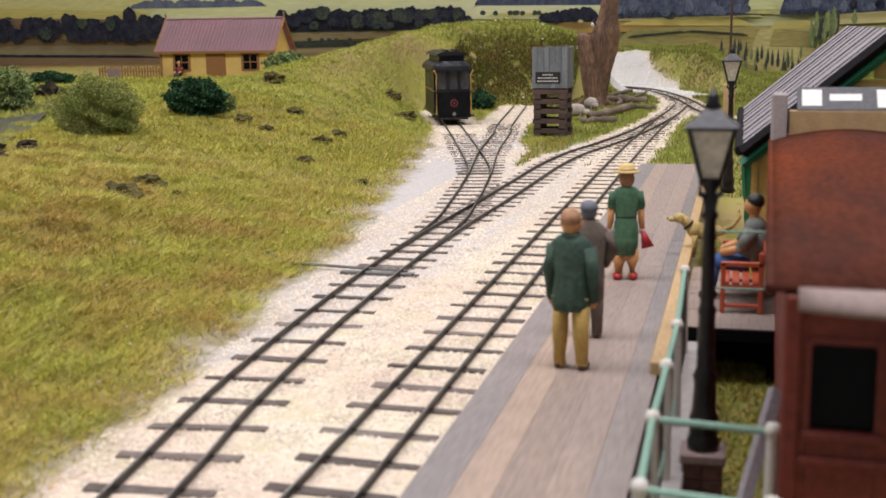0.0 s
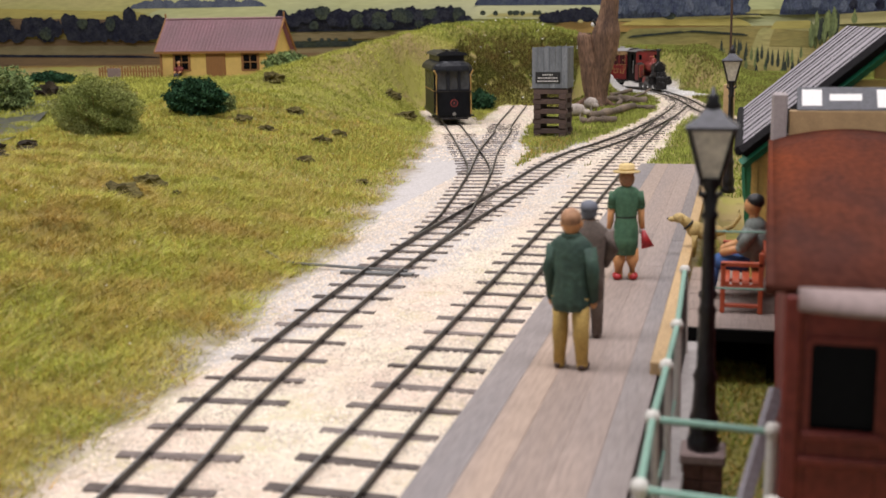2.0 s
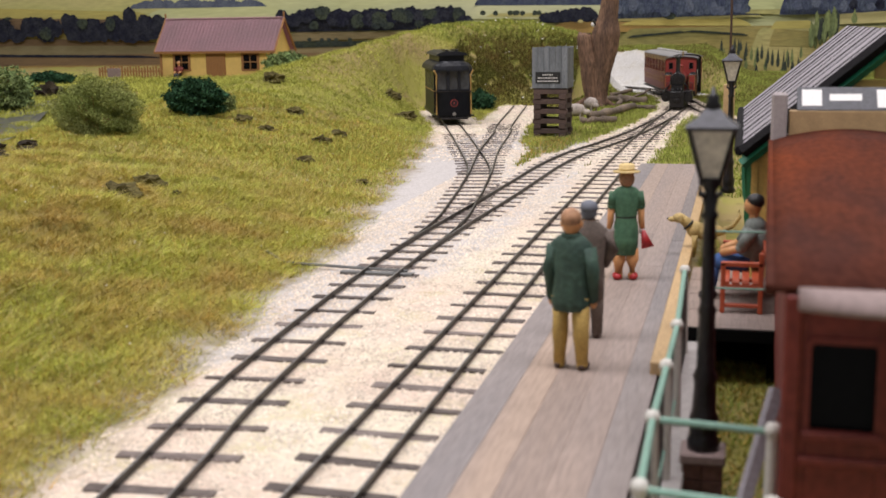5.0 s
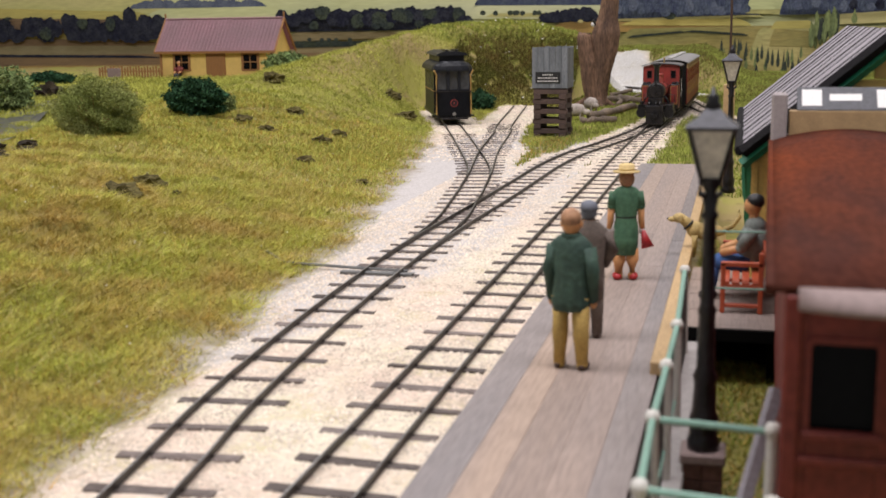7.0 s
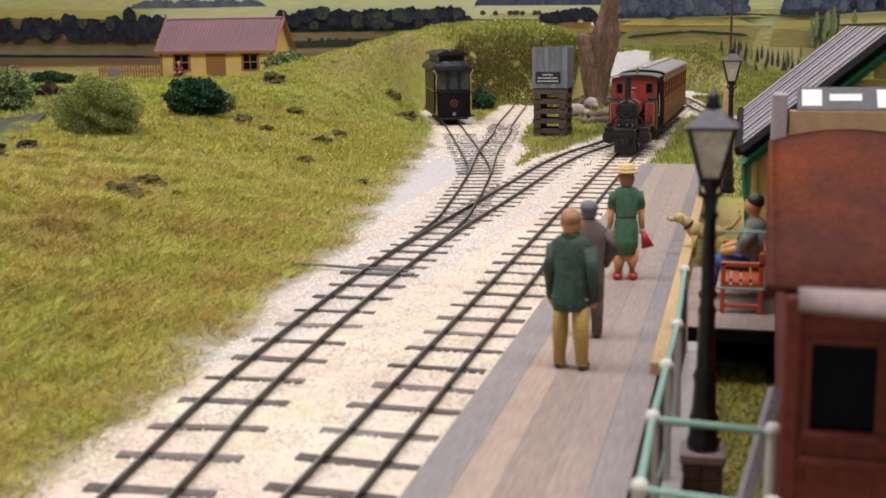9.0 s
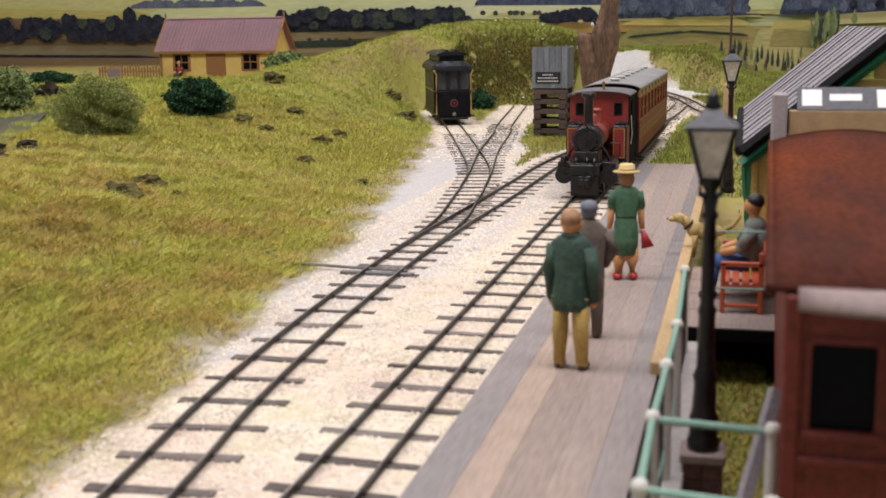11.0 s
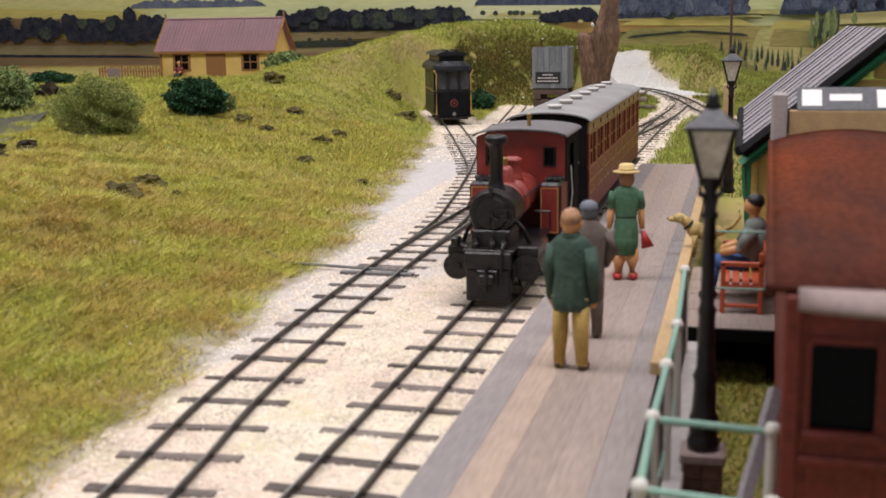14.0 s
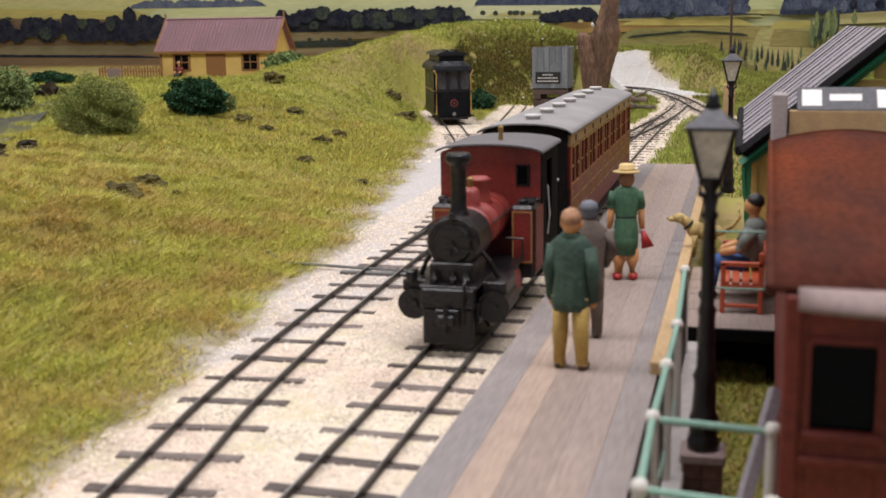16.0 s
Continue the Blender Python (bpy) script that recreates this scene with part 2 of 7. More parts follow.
M["woods_green"] = material("mid_green_trees_print", (0.045, 0.055, 0.038), 0.9, 0, 0.5, 0.5, 2.5, 0, second=(0.025, 0.032, 0.034), spec=0.1)
M["woods_blue"] = material("blue_woods_print", (0.042, 0.050, 0.086), 0.9, 0, 0.45, 0.5, 2.5, 0, second=(0.075, 0.09, 0.12), stretch=(1.6, 1, 0.7), spec=0.1)
M["field_yellow"] = material("straw_yellow_field_print", (0.46, 0.36, 0.10), 0.9, 0, 0.12, 0.05, 1, 0, second=(0.38, 0.34, 0.10), stretch=(0.3, 1, 3))
M["field_pale"] = material("pale_hazy_field_print", (0.50, 0.50, 0.30), 0.9, 0, 0.1, 0.05, 1, 0, second=(0.44, 0.46, 0.22), stretch=(0.3, 1, 3))
M["field_lime"] = material("fresh_green_field_print", (0.35, 0.33, 0.125), 0.9, 0, 0.2, 0.09, 1.2, 0, second=(0.42, 0.35, 0.14), stretch=(0.5, 1, 1.8))
M["woods_far"] = material("hazy_blue_woods_print", (0.055, 0.068, 0.11), 0.9, 0, 0.35, 0.35, 2.5, 0, second=(0.10, 0.115, 0.15))
M["poplar"] = material("poplar_green_print", (0.11, 0.14, 0.055), 0.9, 0, 0.4, 0.4, 2.5, 0, second=(0.17, 0.20, 0.07), stretch=(1.6, 1, 0.5))
M["cypress"] = material("dark_cypress_print", (0.020, 0.027, 0.022), 0.9, 0, 0.4, 0.4, 2.5, 0, second=(0.035, 0.045, 0.03))
M["clod"] = material("dark_earth", (0.05, 0.042, 0.02), 0.95, 0, 0.4, 0.8, 6, 0.9, second=(0.12, 0.10, 0.035), spec=0.1)
M["straw_grass"] = material("dry_straw_grass", (0.56, 0.46, 0.20), 0.9, 0, 0.2, 0.2, 2, 0, island=0.4, spec=0.1)
M["dark_grass"] = material("deep_green_grass", (0.23, 0.28, 0.06), 0.9, 0, 0.2, 0.4, 2, 0, second=(0.30, 0.29, 0.07), island=0.5, spec=0.1)
# dark olive fibre; on the knoll face it also carries painted shade
M["moss"] = material("dark_olive_and_shade_fibre", (0.12, 0.12, 0.03), 0.9, 0, 0.3, 0.2, 2, 0, second=(0.17, 0.115, 0.04), island=0.5, spec=0.1)
M["concrete"] = material("pale_grey_paving", (0.42, 0.39, 0.37), 0.9, 0, 0.12, 0.5, 6, 0.4)
M["water"] = material("grey_stream", (0.055, 0.055, 0.06), 0.3, 0, 0.25)


# ---- mesh helpers ----
def link(name, bm, mats, parent=None, label="", smooth=False):
    me = bpy.data.meshes.new(name)
    bm.to_mesh(me)
    bm.free()
    me.transform(Matrix.Scale(U, 4))
    for m in mats if isinstance(mats, (list, tuple)) else (mats,):
        me.materials.append(M[m])
    if smooth:
        for f in me.polygons:
            f.use_smooth = True
    ob = new(name, me)
    if parent:
        ob.parent = parent
    if label:
        ob["label"] = label
    return ob


def part(name, bm, mat, parent, label="", smooth=False):
    return link(name, bm, mat, parent, label, smooth)


def shared(name, mesh, parent, m):
    ob = new(name, mesh)
    ob.parent = parent
    ob.matrix_basis = m
    return ob


def cm(x, y, z, rx=0, ry=0, rz=0):
    return pose(x * U, y * U, z * U, rx, ry, rz)


def thing(name, label, category, x=0, y=0, z=0, rz=0, group="", kind=""):
    ob = new(name)
    ob.empty_display_size = 0.01
    ob.matrix_world = cm(x, y, z, 0, 0, rz)
    return tagged(ob, label, category, group, kind)


def box(bm, x0, x1, y0, y1, z0, z1, bevel=0.0, mi=0, m=None):
    r = bmesh.ops.create_cube(bm, size=1)
    vs = r["verts"]
    for v in vs:
        v.co = Vector(((x0 + x1) / 2 + v.co.x * (x1 - x0), (y0 + y1) / 2 + v.co.y * (y1 - y0), (z0 + z1) / 2 + v.co.z * (z1 - z0)))
        if m:
            v.co = m @ v.co
    fs = {f for v in vs for f in v.link_faces}
    if bevel:
        es = list({e for v in vs for e in v.link_edges})
        r = bmesh.ops.bevel(bm, geom=es, offset=bevel, segments=1, affect="EDGES")
        fs = set(r["faces"]) | {f for f in fs if f.is_valid}
    for f in fs:
        f.material_index = mi
    return bm


def cyl(bm, p0, p1, r0, r1=None, seg=16, mi=0, caps=True):
    p0, p1 = Vector(p0), Vector(p1)
    r1 = r0 if r1 is None else r1
    d = p1 - p0
    q = d.to_track_quat("Z", "Y").to_matrix().to_4x4()
    r = bmesh.ops.create_cone(bm, cap_ends=caps, segments=seg, radius1=max(r0, 1e-4), radius2=max(r1, 1e-4), depth=d.length, matrix=Matrix.Translation((p0 + p1) / 2) @ q)
    for f in {f for v in r["verts"] for f in v.link_faces}:
        f.material_index = mi
    return bm


def ball(bm, c, rx, ry, rz, mi=0, u=14, v=10, rot=None):
    m = Matrix.Translation(c) @ (rot or Matrix()) @ Matrix.Diagonal((rx, ry, rz, 1))
    r = bmesh.ops.create_uvsphere(bm, u_segments=u, v_segments=v, radius=1, matrix=m)
    for f in {f for w in r["verts"] for f in w.link_faces}:
        f.material_index = mi
    return bm


def lathe(bm, prof, at=(0, 0, 0), seg=16, mi=0):
    rings = [[bm.verts.new((at[0] + r * math.cos(2 * math.pi * i / seg), at[1] + r * math.sin(2 * math.pi * i / seg), at[2] + z)) for i in range(seg)] for r, z in prof]
    for a, b in zip(rings, rings[1:]):
        for i in range(seg):
            bm.faces.new((a[i], a[(i + 1) % seg], b[(i + 1) % seg], b[i])).material_index = mi
    for ring, flip in ((rings[0], True), (rings[-1], False)):
        bm.faces.new(ring[::-1] if flip else ring).material_index = mi
    return bm


def prism(bm, pts, y0, y1, mi=0, m=None):
    """Closed outline in x, z pushed from y0 to y1."""
    a = [bm.verts.new((x, y0, z)) for x, z in pts]
    b = [bm.verts.new((x, y1, z)) for x, z in pts]
    if m:
        for v in a + b:
            v.co = m @ v.co
    n = len(pts)
    fs = [bm.faces.new(a), bm.faces.new(b[::-1])] + [bm.faces.new((a[i], b[i], b[(i + 1) % n], a[(i + 1) % n])) for i in range(n)]
    for f in fs:
        f.material_index = mi
    bmesh.ops.recalc_face_normals(bm, faces=fs)
    return bm


def tube(bm, pts, r, seg=8, mi=0):
    pts = [Vector(q) for q in pts]
    rings = []
    for i, q in enumerate(pts):
        d = (pts[min(i + 1, len(pts) - 1)] - pts[max(i - 1, 0)]).normalized()
        m = d.to_track_quat("Z", "Y").to_matrix()
        rr = r[i] if isinstance(r, (list, tuple)) else r
        rings.append([bm.verts.new(q + m @ Vector((rr * math.cos(2 * math.pi * k / seg), rr * math.sin(2 * math.pi * k / seg), 0))) for k in range(seg)])
    for a, b in zip(rings, rings[1:]):
        for k in range(seg):
            bm.faces.new((a[k], a[(k + 1) % seg], b[(k + 1) % seg], b[k])).material_index = mi
    bm.faces.new(rings[0][::-1]).material_index = mi
    bm.faces.new(rings[-1]).material_index = mi
    return bm


B = bmesh.new


# ---- lines of the tracks ----
def spline(pts, step=0.5):
    """Smooth line through plan points, resampled by length."""
    P = np.array([(2 * pts[0][0] - pts[1][0], 2 * pts[0][1] - pts[1][1]), *pts, (2 * pts[-1][0] - pts[-2][0], 2 * pts[-1][1] - pts[-2][1])], float)
    out = []
    for i in range(1, len(P) - 2):
        for t in np.linspace(0, 1, 24, endpoint=False):
            a, b, c, d = P[i - 1], P[i], P[i + 1], P[i + 2]
            out.append(0.5 * (2 * b + (c - a) * t + (2 * a - 5 * b + 4 * c - d) * t * t + (3 * b - a - 3 * c + d) * t ** 3))
    out.append(P[-2])
    out = np.array(out)
    s = np.concatenate([[0], np.cumsum(np.hypot(*np.diff(out, axis=0).T))])
    k = np.arange(0, s[-1], step)
    return np.stack([np.interp(k, s, out[:, 0]), np.interp(k, s, out[:, 1])], 1)


MAIN = spline([(0.05, 8), (0.03, 30), (0.0, 60), (0.1, 95), (0.35, 115), (0.75, 132), (1.35, 147), (1.4, 157), (0.5, 167.5), (-1.9, 179), (-6, 191), (-12, 199), (-20, 204.5), (-32, 209), (-48, 212), (-66, 213)])
LOOP = spline([(-3.0, 12), (-4.3, 23.6), (-5.1, 30), (-5.62, 37), (-5.95, 44), (-6.1, 51), (-6.15, 57), (-6.45, 62.5), (-7.15, 68), (-8.05, 74.5), (-9.25, 82), (-11, 89), (-13.7, 98), (-16.9, 108.5), (-21.2, 122.3), (-28, 144)])
SIDING = spline([(-8.05, 74.5), (-9.2, 82), (-10.4, 89), (-11.9, 98), (-14.2, 115), (-15.6, 123), (-19.5, 153)])
CROSS = spline([(-6.1, 51), (-6.05, 56), (-5.8, 63), (-5.5, 70), (-5.25, 78), (-5.0, 87), (-4.2, 96), (-2.6, 104.5), (-1.0, 115), (0.2, 127), (1.1, 140), (1.4, 152)])
SPUR = spline([(-1.9, 179), (0.6, 169), (2.6, 158), (4.6, 146), (8, 130), (12, 116)])


def normals(line):
    d = np.gradient(line, axis=0)
    d /= np.hypot(d[:, 0], d[:, 1])[:, None]
    return np.stack([d[:, 1], -d[:, 0]], 1)


SLEEPER_MESHES = []
for i in range(5):
    bm = box(B(), -1.66 - random.uniform(-0.06, 0.08), 1.66 + random.uniform(-0.06, 0.08), -0.185, 0.185, -0.2, -0.025, 0.03)
    for v in bm.verts:
        v.co += Vector((random.uniform(-0.05, 0.05), random.uniform(-0.04, 0.04), random.uniform(-0.025, 0.015)))
    o = link("sleeper", bm, "sleeper")
    SLEEPER_MESHES.append(o.data)
    bpy.data.objects.remove(o)


def track(line, label, spacing, start=0.0, end=None, gaps=()):
    rt = thing("railway_track", label, "railway track", kind="structure")
    n = normals(line)
    at, k = [], start
    while k < (end or len(line) * 0.5 - 1):
        i = min(int(k / 0.5), len(line) - 2)
        w = k / 0.5 - i
        at.append((line[i] * (1 - w) + line[i + 1] * w, n[i]))
        k += spacing(line[i][1]) if callable(spacing) else spacing
    for side in (-1, 1):
        bm = B()
        q = line + n * side * 0.825
        prof = [(-0.05, -0.02), (0.05, -0.02), (0.016, 0.012), (0.016, 0.12), (0.034, 0.138), (0.034, 0.18), (-0.034, 0.18), (-0.034, 0.138), (-0.016, 0.12), (-0.016, 0.012)]
        rings = [[bm.verts.new((a[0] + b[0] * px, a[1] + b[1] * px, pz)) for px, pz in prof] for a, b in zip(q, n)]
        k = len(prof)
        for a, b in zip(rings, rings[1:]):
            for i in range(k):
                f = bm.faces.new((a[i], a[(i + 1) % k], b[(i + 1) % k], b[i]))
                f.material_index = 1 if i == 5 else 0
        bmesh.ops.recalc_face_normals(bm, faces=bm.faces)
        for a, b in at:
            if a[1] < 70:
                turn = Matrix.Translation((a[0] + b[0] * side * 0.825, a[1] + b[1] * side * 0.825, 0)) @ Matrix.Rotation(math.atan2(b[1], b[0]), 4, "Z")
                box(bm, -0.09, 0.09, -0.07, 0.07, -0.03, 0.035, m=turn)
        part("rail", bm, ("rail", "rail_top"), rt)
    for a, b in at:
        jit = random.uniform(-0.06, 0.06)
        shared("sleeper", random.choice(SLEEPER_MESHES), rt, cm(a[0] + b[0] * jit, a[1] + random.uniform(-0.05, 0.05), random.uniform(-0.02, 0.005), 0, 0, math.degrees(math.atan2(b[1], b[0])) + random.uniform(-1, 1)))
    return rt


track(MAIN, "narrow gauge platform track with dark wooden sleepers in ballast", lambda y: 2.09, 1.73)
track(LOOP, "narrow gauge loop track leading through a turnout", lambda y: 2.235 if y < 46 else 1.75, 0.45, 104)
track(SIDING, "narrow gauge siding track running behind the tank tower", 1.7, 9.0, 52)
track(CROSS, "curved narrow gauge connecting track on pale ballast", 1.75, 12.0, 88)
track(SPUR, "narrow gauge spur track at the far junction", 1.75, 8.0)


# ---- ground: ballast bed, grassy hill, chalk bank, field ----
EDGE = [(-6.0, 8), (-6.7, 22.4), (-7.5, 31.9), (-8.0, 37), (-9.6, 46), (-9.9, 53.3), (-10.9, 61.6), (-12.8, 72.7), (-15.4, 88.2), (-19, 104), (-23.7, 122), (-29, 138), (-33, 150)]
RIDGE = [(-26, 10, 1.6), (-28.51, 50.00, 3.48), (-33.59, 60.00, 3.31), (-38.36, 72.00, 3.18), (-42.30, 88.00, 3.08), (-40.63, 100.00, 3.56), (-41.51, 116.00, 4.94), (-40.34, 132.00, 7.06), (-38.16, 145.00, 8.23), (-35.73, 158.00, 9.79), (-29.14, 172.00, 11.39), (-23.39, 178.00, 11.13), (-19.07, 184.00, 9.83), (-16.29, 190.00, 7.05)]
FIELD = 2.2


def seg_dist(px, py, pts):
    """Distance to a line of plan points, and the nearest point's index on it."""
    best, where = np.full(px.shape, 1e9), np.zeros(px.shape)
    for i, (a, b) in enumerate(zip(pts, pts[1:])):
        ax, ay, bx, by = a[0], a[1], b[0], b[1]
        t = np.clip(((px - ax) * (bx - ax) + (py - ay) * (by - ay)) / ((bx - ax) ** 2 + (by - ay) ** 2), 0, 1)
        d = np.hypot(px - ax - t * (bx - ax), py - ay - t * (by - ay))
        near = d < best
        best, where = np.where(near, d, best), np.where(near, i + t, where)
    return best, where


def smooth(t):
    t = np.clip(t, 0, 1)
    return t * t * (3 - 2 * t)


RX, RY, RZ = (np.array([r[k] for r in RIDGE], float) for k in range(3))
EX, EY = np.array([e[0] for e in EDGE], float), np.array([e[1] for e in EDGE], float)


def wave(x, y, s, seed):
    return np.sin(x * s + 1.3 * np.sin(y * s * 0.7 + seed)) * np.cos(y * s * 0.9 + 1.1 * np.sin(x * s * 0.8 + seed * 2))


def height(x, y):
    x, y = np.asarray(x, float), np.asarray(y, float)
    h = np.zeros(x.shape)
    # hill beside the loop, up to the ridge and down behind it
    ex = np.interp(y, EY, EX) + 0.5 * wave(x * 0, y, 0.5, 1) + 0.25 * wave(x * 0, y, 1.3, 4)
    d_edge = ex - x
    d_ridge, k = seg_dist(x, y, [(r[0], r[1]) for r in RIDGE])
    zr = np.interp(k, np.arange(len(RZ)), RZ)
    rx = np.interp(y, RY, RX)
    inside = d_edge > 0
    t = d_edge / np.maximum(d_edge + d_ridge, 1e-3)
    up = (1 - smooth((y - 150) / 16)) * zr * (0.35 * np.clip(t * 1.0, 0, 1) + 0.65 * smooth(t))
    back = np.where(d_ridge < 17, FIELD * smooth(d_ridge / 16) + zr * (1 - smooth(d_ridge / 16)), FIELD)
    h = np.where(inside & (x > rx), up, h)
    h = np.where((x <= rx) & (y < 172), back, h)
    # knoll behind the tram and the tank
    front = 150 + 10 * smooth((x + 30) / 20) - 6 * smooth((-34 - x) / 10)
    tf = (y - front) / np.maximum((y - front) + d_ridge, 1e-3)
    ky = np.interp(x, RX[8:], RY[8:])
    rise = zr * (0.3 * np.clip(tf, 0, 1) + 0.7 * smooth(tf))
    knoll = np.where(y < ky, np.where(y > front, rise, 0), back)
    h = np.where((x > rx) & (x < -14) & (y > 138), np.maximum(h, knoll), h)
    h = np.where((y > 172) & (x <= RX[8]), back, h)
    h = np.where((x >= -14) & (y > 175), np.maximum(back - FIELD, 0) * smooth((-9 - x) / 5), h)
    # bank with the chalk cutting behind the curve
    by = np.interp(x, [-60, -30, -12, -4, 2, 6, 20, 60], [224, 218, 207, 199, 188, 180, 170, 160])
    bank = 5.7 * smooth((y - by) / 11) * smooth((x + 34) / 10) * (1 - 0.93 * smooth((x - 1.5) / 10))
    h = np.maximum(h, bank)
    # lower ground beyond the platform, ditch at the far left
    h = np.where((x > 7.6) & (y < 100), h - 0.9 * smooth((x - 7.6) / 0.8) * smooth((100 - y) / 10), h)
    lump = np.where(h > 0.4, np.minimum(h, 2) / 2 * (0.2 * wave(x, y, 0.55, 2) + 0.16 * wave(x, y, 1.1, 5) + 0.1 * wave(x, y, 2.3, 3)), 0)
    return h + lump


def near_track(x, y):
    d = np.full(x.shape, 1e9)
    for line in (MAIN, LOOP, SIDING, CROSS, SPUR):
        for q in line[::6]:
            d = np.minimum(d, (x - q[0]) ** 2 + (y - q[1]) ** 2)
    return np.sqrt(d)


def cover(x, y):
    """What lies on the ground: 0 ballast, 1 soil with grass, 2 chalk."""
    ex = np.interp(y, EY, EX) + 0.5 * wave(x * 0, y, 0.5, 1) + 0.25 * wave(x * 0, y, 1.3, 4)
    c = np.zeros(x.shape, int)
    c[(x < ex) & (y < 150)] = 1
    dt = near_track(x, y) + 0.35 * wave(x, y, 0.9, 3) + 0.25 * wave(x, y, 2.2, 1)
    c[(y >= 100) & (dt > 3.2)] = 1
    c[(x > np.where(y < 105, -8.5, -13)) & (x < 3) & (y > 80) & (y < 150) & (dt > 2.6)] = 1
    c[(x > 2) & (y > 83) & (dt > 2.4)] = 1
    c[(x > 7.4) & (y < 100)] = 1
    right = 4.0 - 0.36 * (y - 180) + 0.9 * wave(x, y, 0.4, 1)
    ch = (y > 178 - 0.7 * (x + 2)) & (y < np.interp(x, [-60, -30, -12, -4, 2, 6], [230, 226, 217, 209, 197, 186]) + 1.0 * wave(x, y, 0.35, 2)) & (x > -34) & (x < right)
    c[ch & (dt > 0.6)] = 2
    return c


def edge_gap(x, y):
    """How far inside the hill's grass a place lies."""
    return np.interp(y, EY, EX) + 0.5 * wave(x * 0, y, 0.5, 1) + 0.25 * wave(x * 0, y, 1.3, 4) - x


def worn(x, y):
    """Two trodden bald places in the grass."""
    a = np.exp(-(((x - -13.1) / 2.6) ** 2 + ((y - 64.9) / 6.5) ** 2))
    b = np.exp(-(((x - -9.5) / 1.8) ** 2 + ((y - 35.9) / 3.2) ** 2))
    return np.maximum(a, 0.7 * b)


def grid_ground():
    ys = np.concatenate([np.arange(6, 70, 0.6), np.arange(70, 240, 1.0), [245, 250, 256]])
    xs = np.concatenate([np.arange(-190, -60, 3.0), np.arange(-60, 12, 0.75), np.arange(12, 90, 3.0)])
    gx, gy = np.meshgrid(xs, ys)
    gz = height(gx, gy) - 0.1
    gz += np.where(gz < 0.5, 0.03 * wave(gx, gy, 1.9, 7), 0)
    me = bpy.data.meshes.new("ground")
    w = len(xs)
    verts = np.stack([gx.ravel(), gy.ravel(), gz.ravel()], 1) * U
    faces = [(j * w + i, j * w + i + 1, (j + 1) * w + i + 1, (j + 1) * w + i) for j in range(len(ys) - 1) for i in range(w - 1)]
    me.from_pydata(verts.tolist(), [], faces)
    me.materials.append(M["ground"])
    c = cover(gx, gy)
    edge = np.clip(1 - edge_gap(gx, gy) / 3.8, 0, 1) * (gy < 112) * (gx < -5)
    edge = np.maximum(edge, worn(gx, gy))
    for name, mask in (("grassy", c == 1), ("chalky", c == 2), ("dusty", np.hypot((gx + 11) / 9, (gy - 75) / 45) < 1), ("bare", edge)):
        f = mask.astype(float)
        for _ in range(3):
            g = np.pad(f, 1, mode="edge")
            f = (g[1:-1, 1:-1] * 4 + (g[:-2, 1:-1] + g[2:, 1:-1] + g[1:-1, :-2] + g[1:-1, 2:]) * 2 + g[:-2, :-2] + g[2:, 2:] + g[:-2, 2:] + g[2:, :-2]) / 16
        me.attributes.new(name, "FLOAT", "POINT").data.foreach_set("value", f.ravel())
    me.polygons.foreach_set("use_smooth", np.ones(len(faces), bool))
    return tagged(new("ground", me), "model landscape of pale ballast, grassy hillside and chalk", "ground", kind="structure")


grid_ground()


def blades(name, n, box_, mats, length, label, seed, keep=None, lean=0.5, width=0.05):
    """A great many single grass fibres standing on the ground."""
    rng = np.random.default_rng(seed)
    x, y = rng.uniform(box_[0], box_[1], n), rng.uniform(box_[2], box_[3], n)
    ok = cover(x, y) == 1
    # fibres thin out toward the ballast
    jx, jy = x + rng.normal(0, 0.5, n), y + rng.normal(0, 0.5, n)
    ok &= cover(jx, jy) == 1
    if keep is not None:
        ok &= keep(x, y)
    gap = edge_gap(x, y) + 0.9 * wave(x, y, 0.8, 5)
    ok &= (rng.random(n) < np.clip(0.08 + gap / 3.4, 0.06, 1)) | (gap < -1.5) | (y > 112)
    ok &= rng.random(n) > 0.72 * worn(x, y)
    x, y = x[ok], y[ok]
    n = len(x)
    # bald and dense patches
    p_ = 0.5 + 0.3 * wave(x, y, 0.35, 9) + 0.25 * wave(x, y, 0.9, 2)
    ok = rng.random(n) < np.clip(0.42 + p_, 0.16, 1)
    x, y = x[ok], y[ok]
    n = len(x)
    z = height(x, y) - 0.15
    a, b = rng.uniform(0, 6.283, n), rng.uniform(0, 6.283, n)
    ln = length * rng.uniform(0.5, 1.3, n)
    k = rng.uniform(0, lean, n) * ln
    wd = width * rng.uniform(0.7, 1.3, n)
    v = np.zeros((n, 3, 3))
    v[:, 0] = np.stack([x - np.cos(a) * wd, y - np.sin(a) * wd, z], 1)
    v[:, 1] = np.stack([x + np.cos(a) * wd, y + np.sin(a) * wd, z], 1)
    v[:, 2] = np.stack([x + np.cos(b) * k, y + np.sin(b) * k, z + ln], 1)
    me = bpy.data.meshes.new(name)
    me.vertices.add(3 * n), me.loops.add(3 * n), me.polygons.add(n)
    me.vertices.foreach_set("co", (v * U).ravel())
    me.loops.foreach_set("vertex_index", np.arange(3 * n, dtype=np.int32))
    me.polygons.foreach_set("loop_start", np.arange(0, 3 * n, 3, dtype=np.int32))
    me.update(calc_edges=True)
    me.materials.append(M[mats])
    return tagged(new(name, me), label, "grass", kind="stuff")


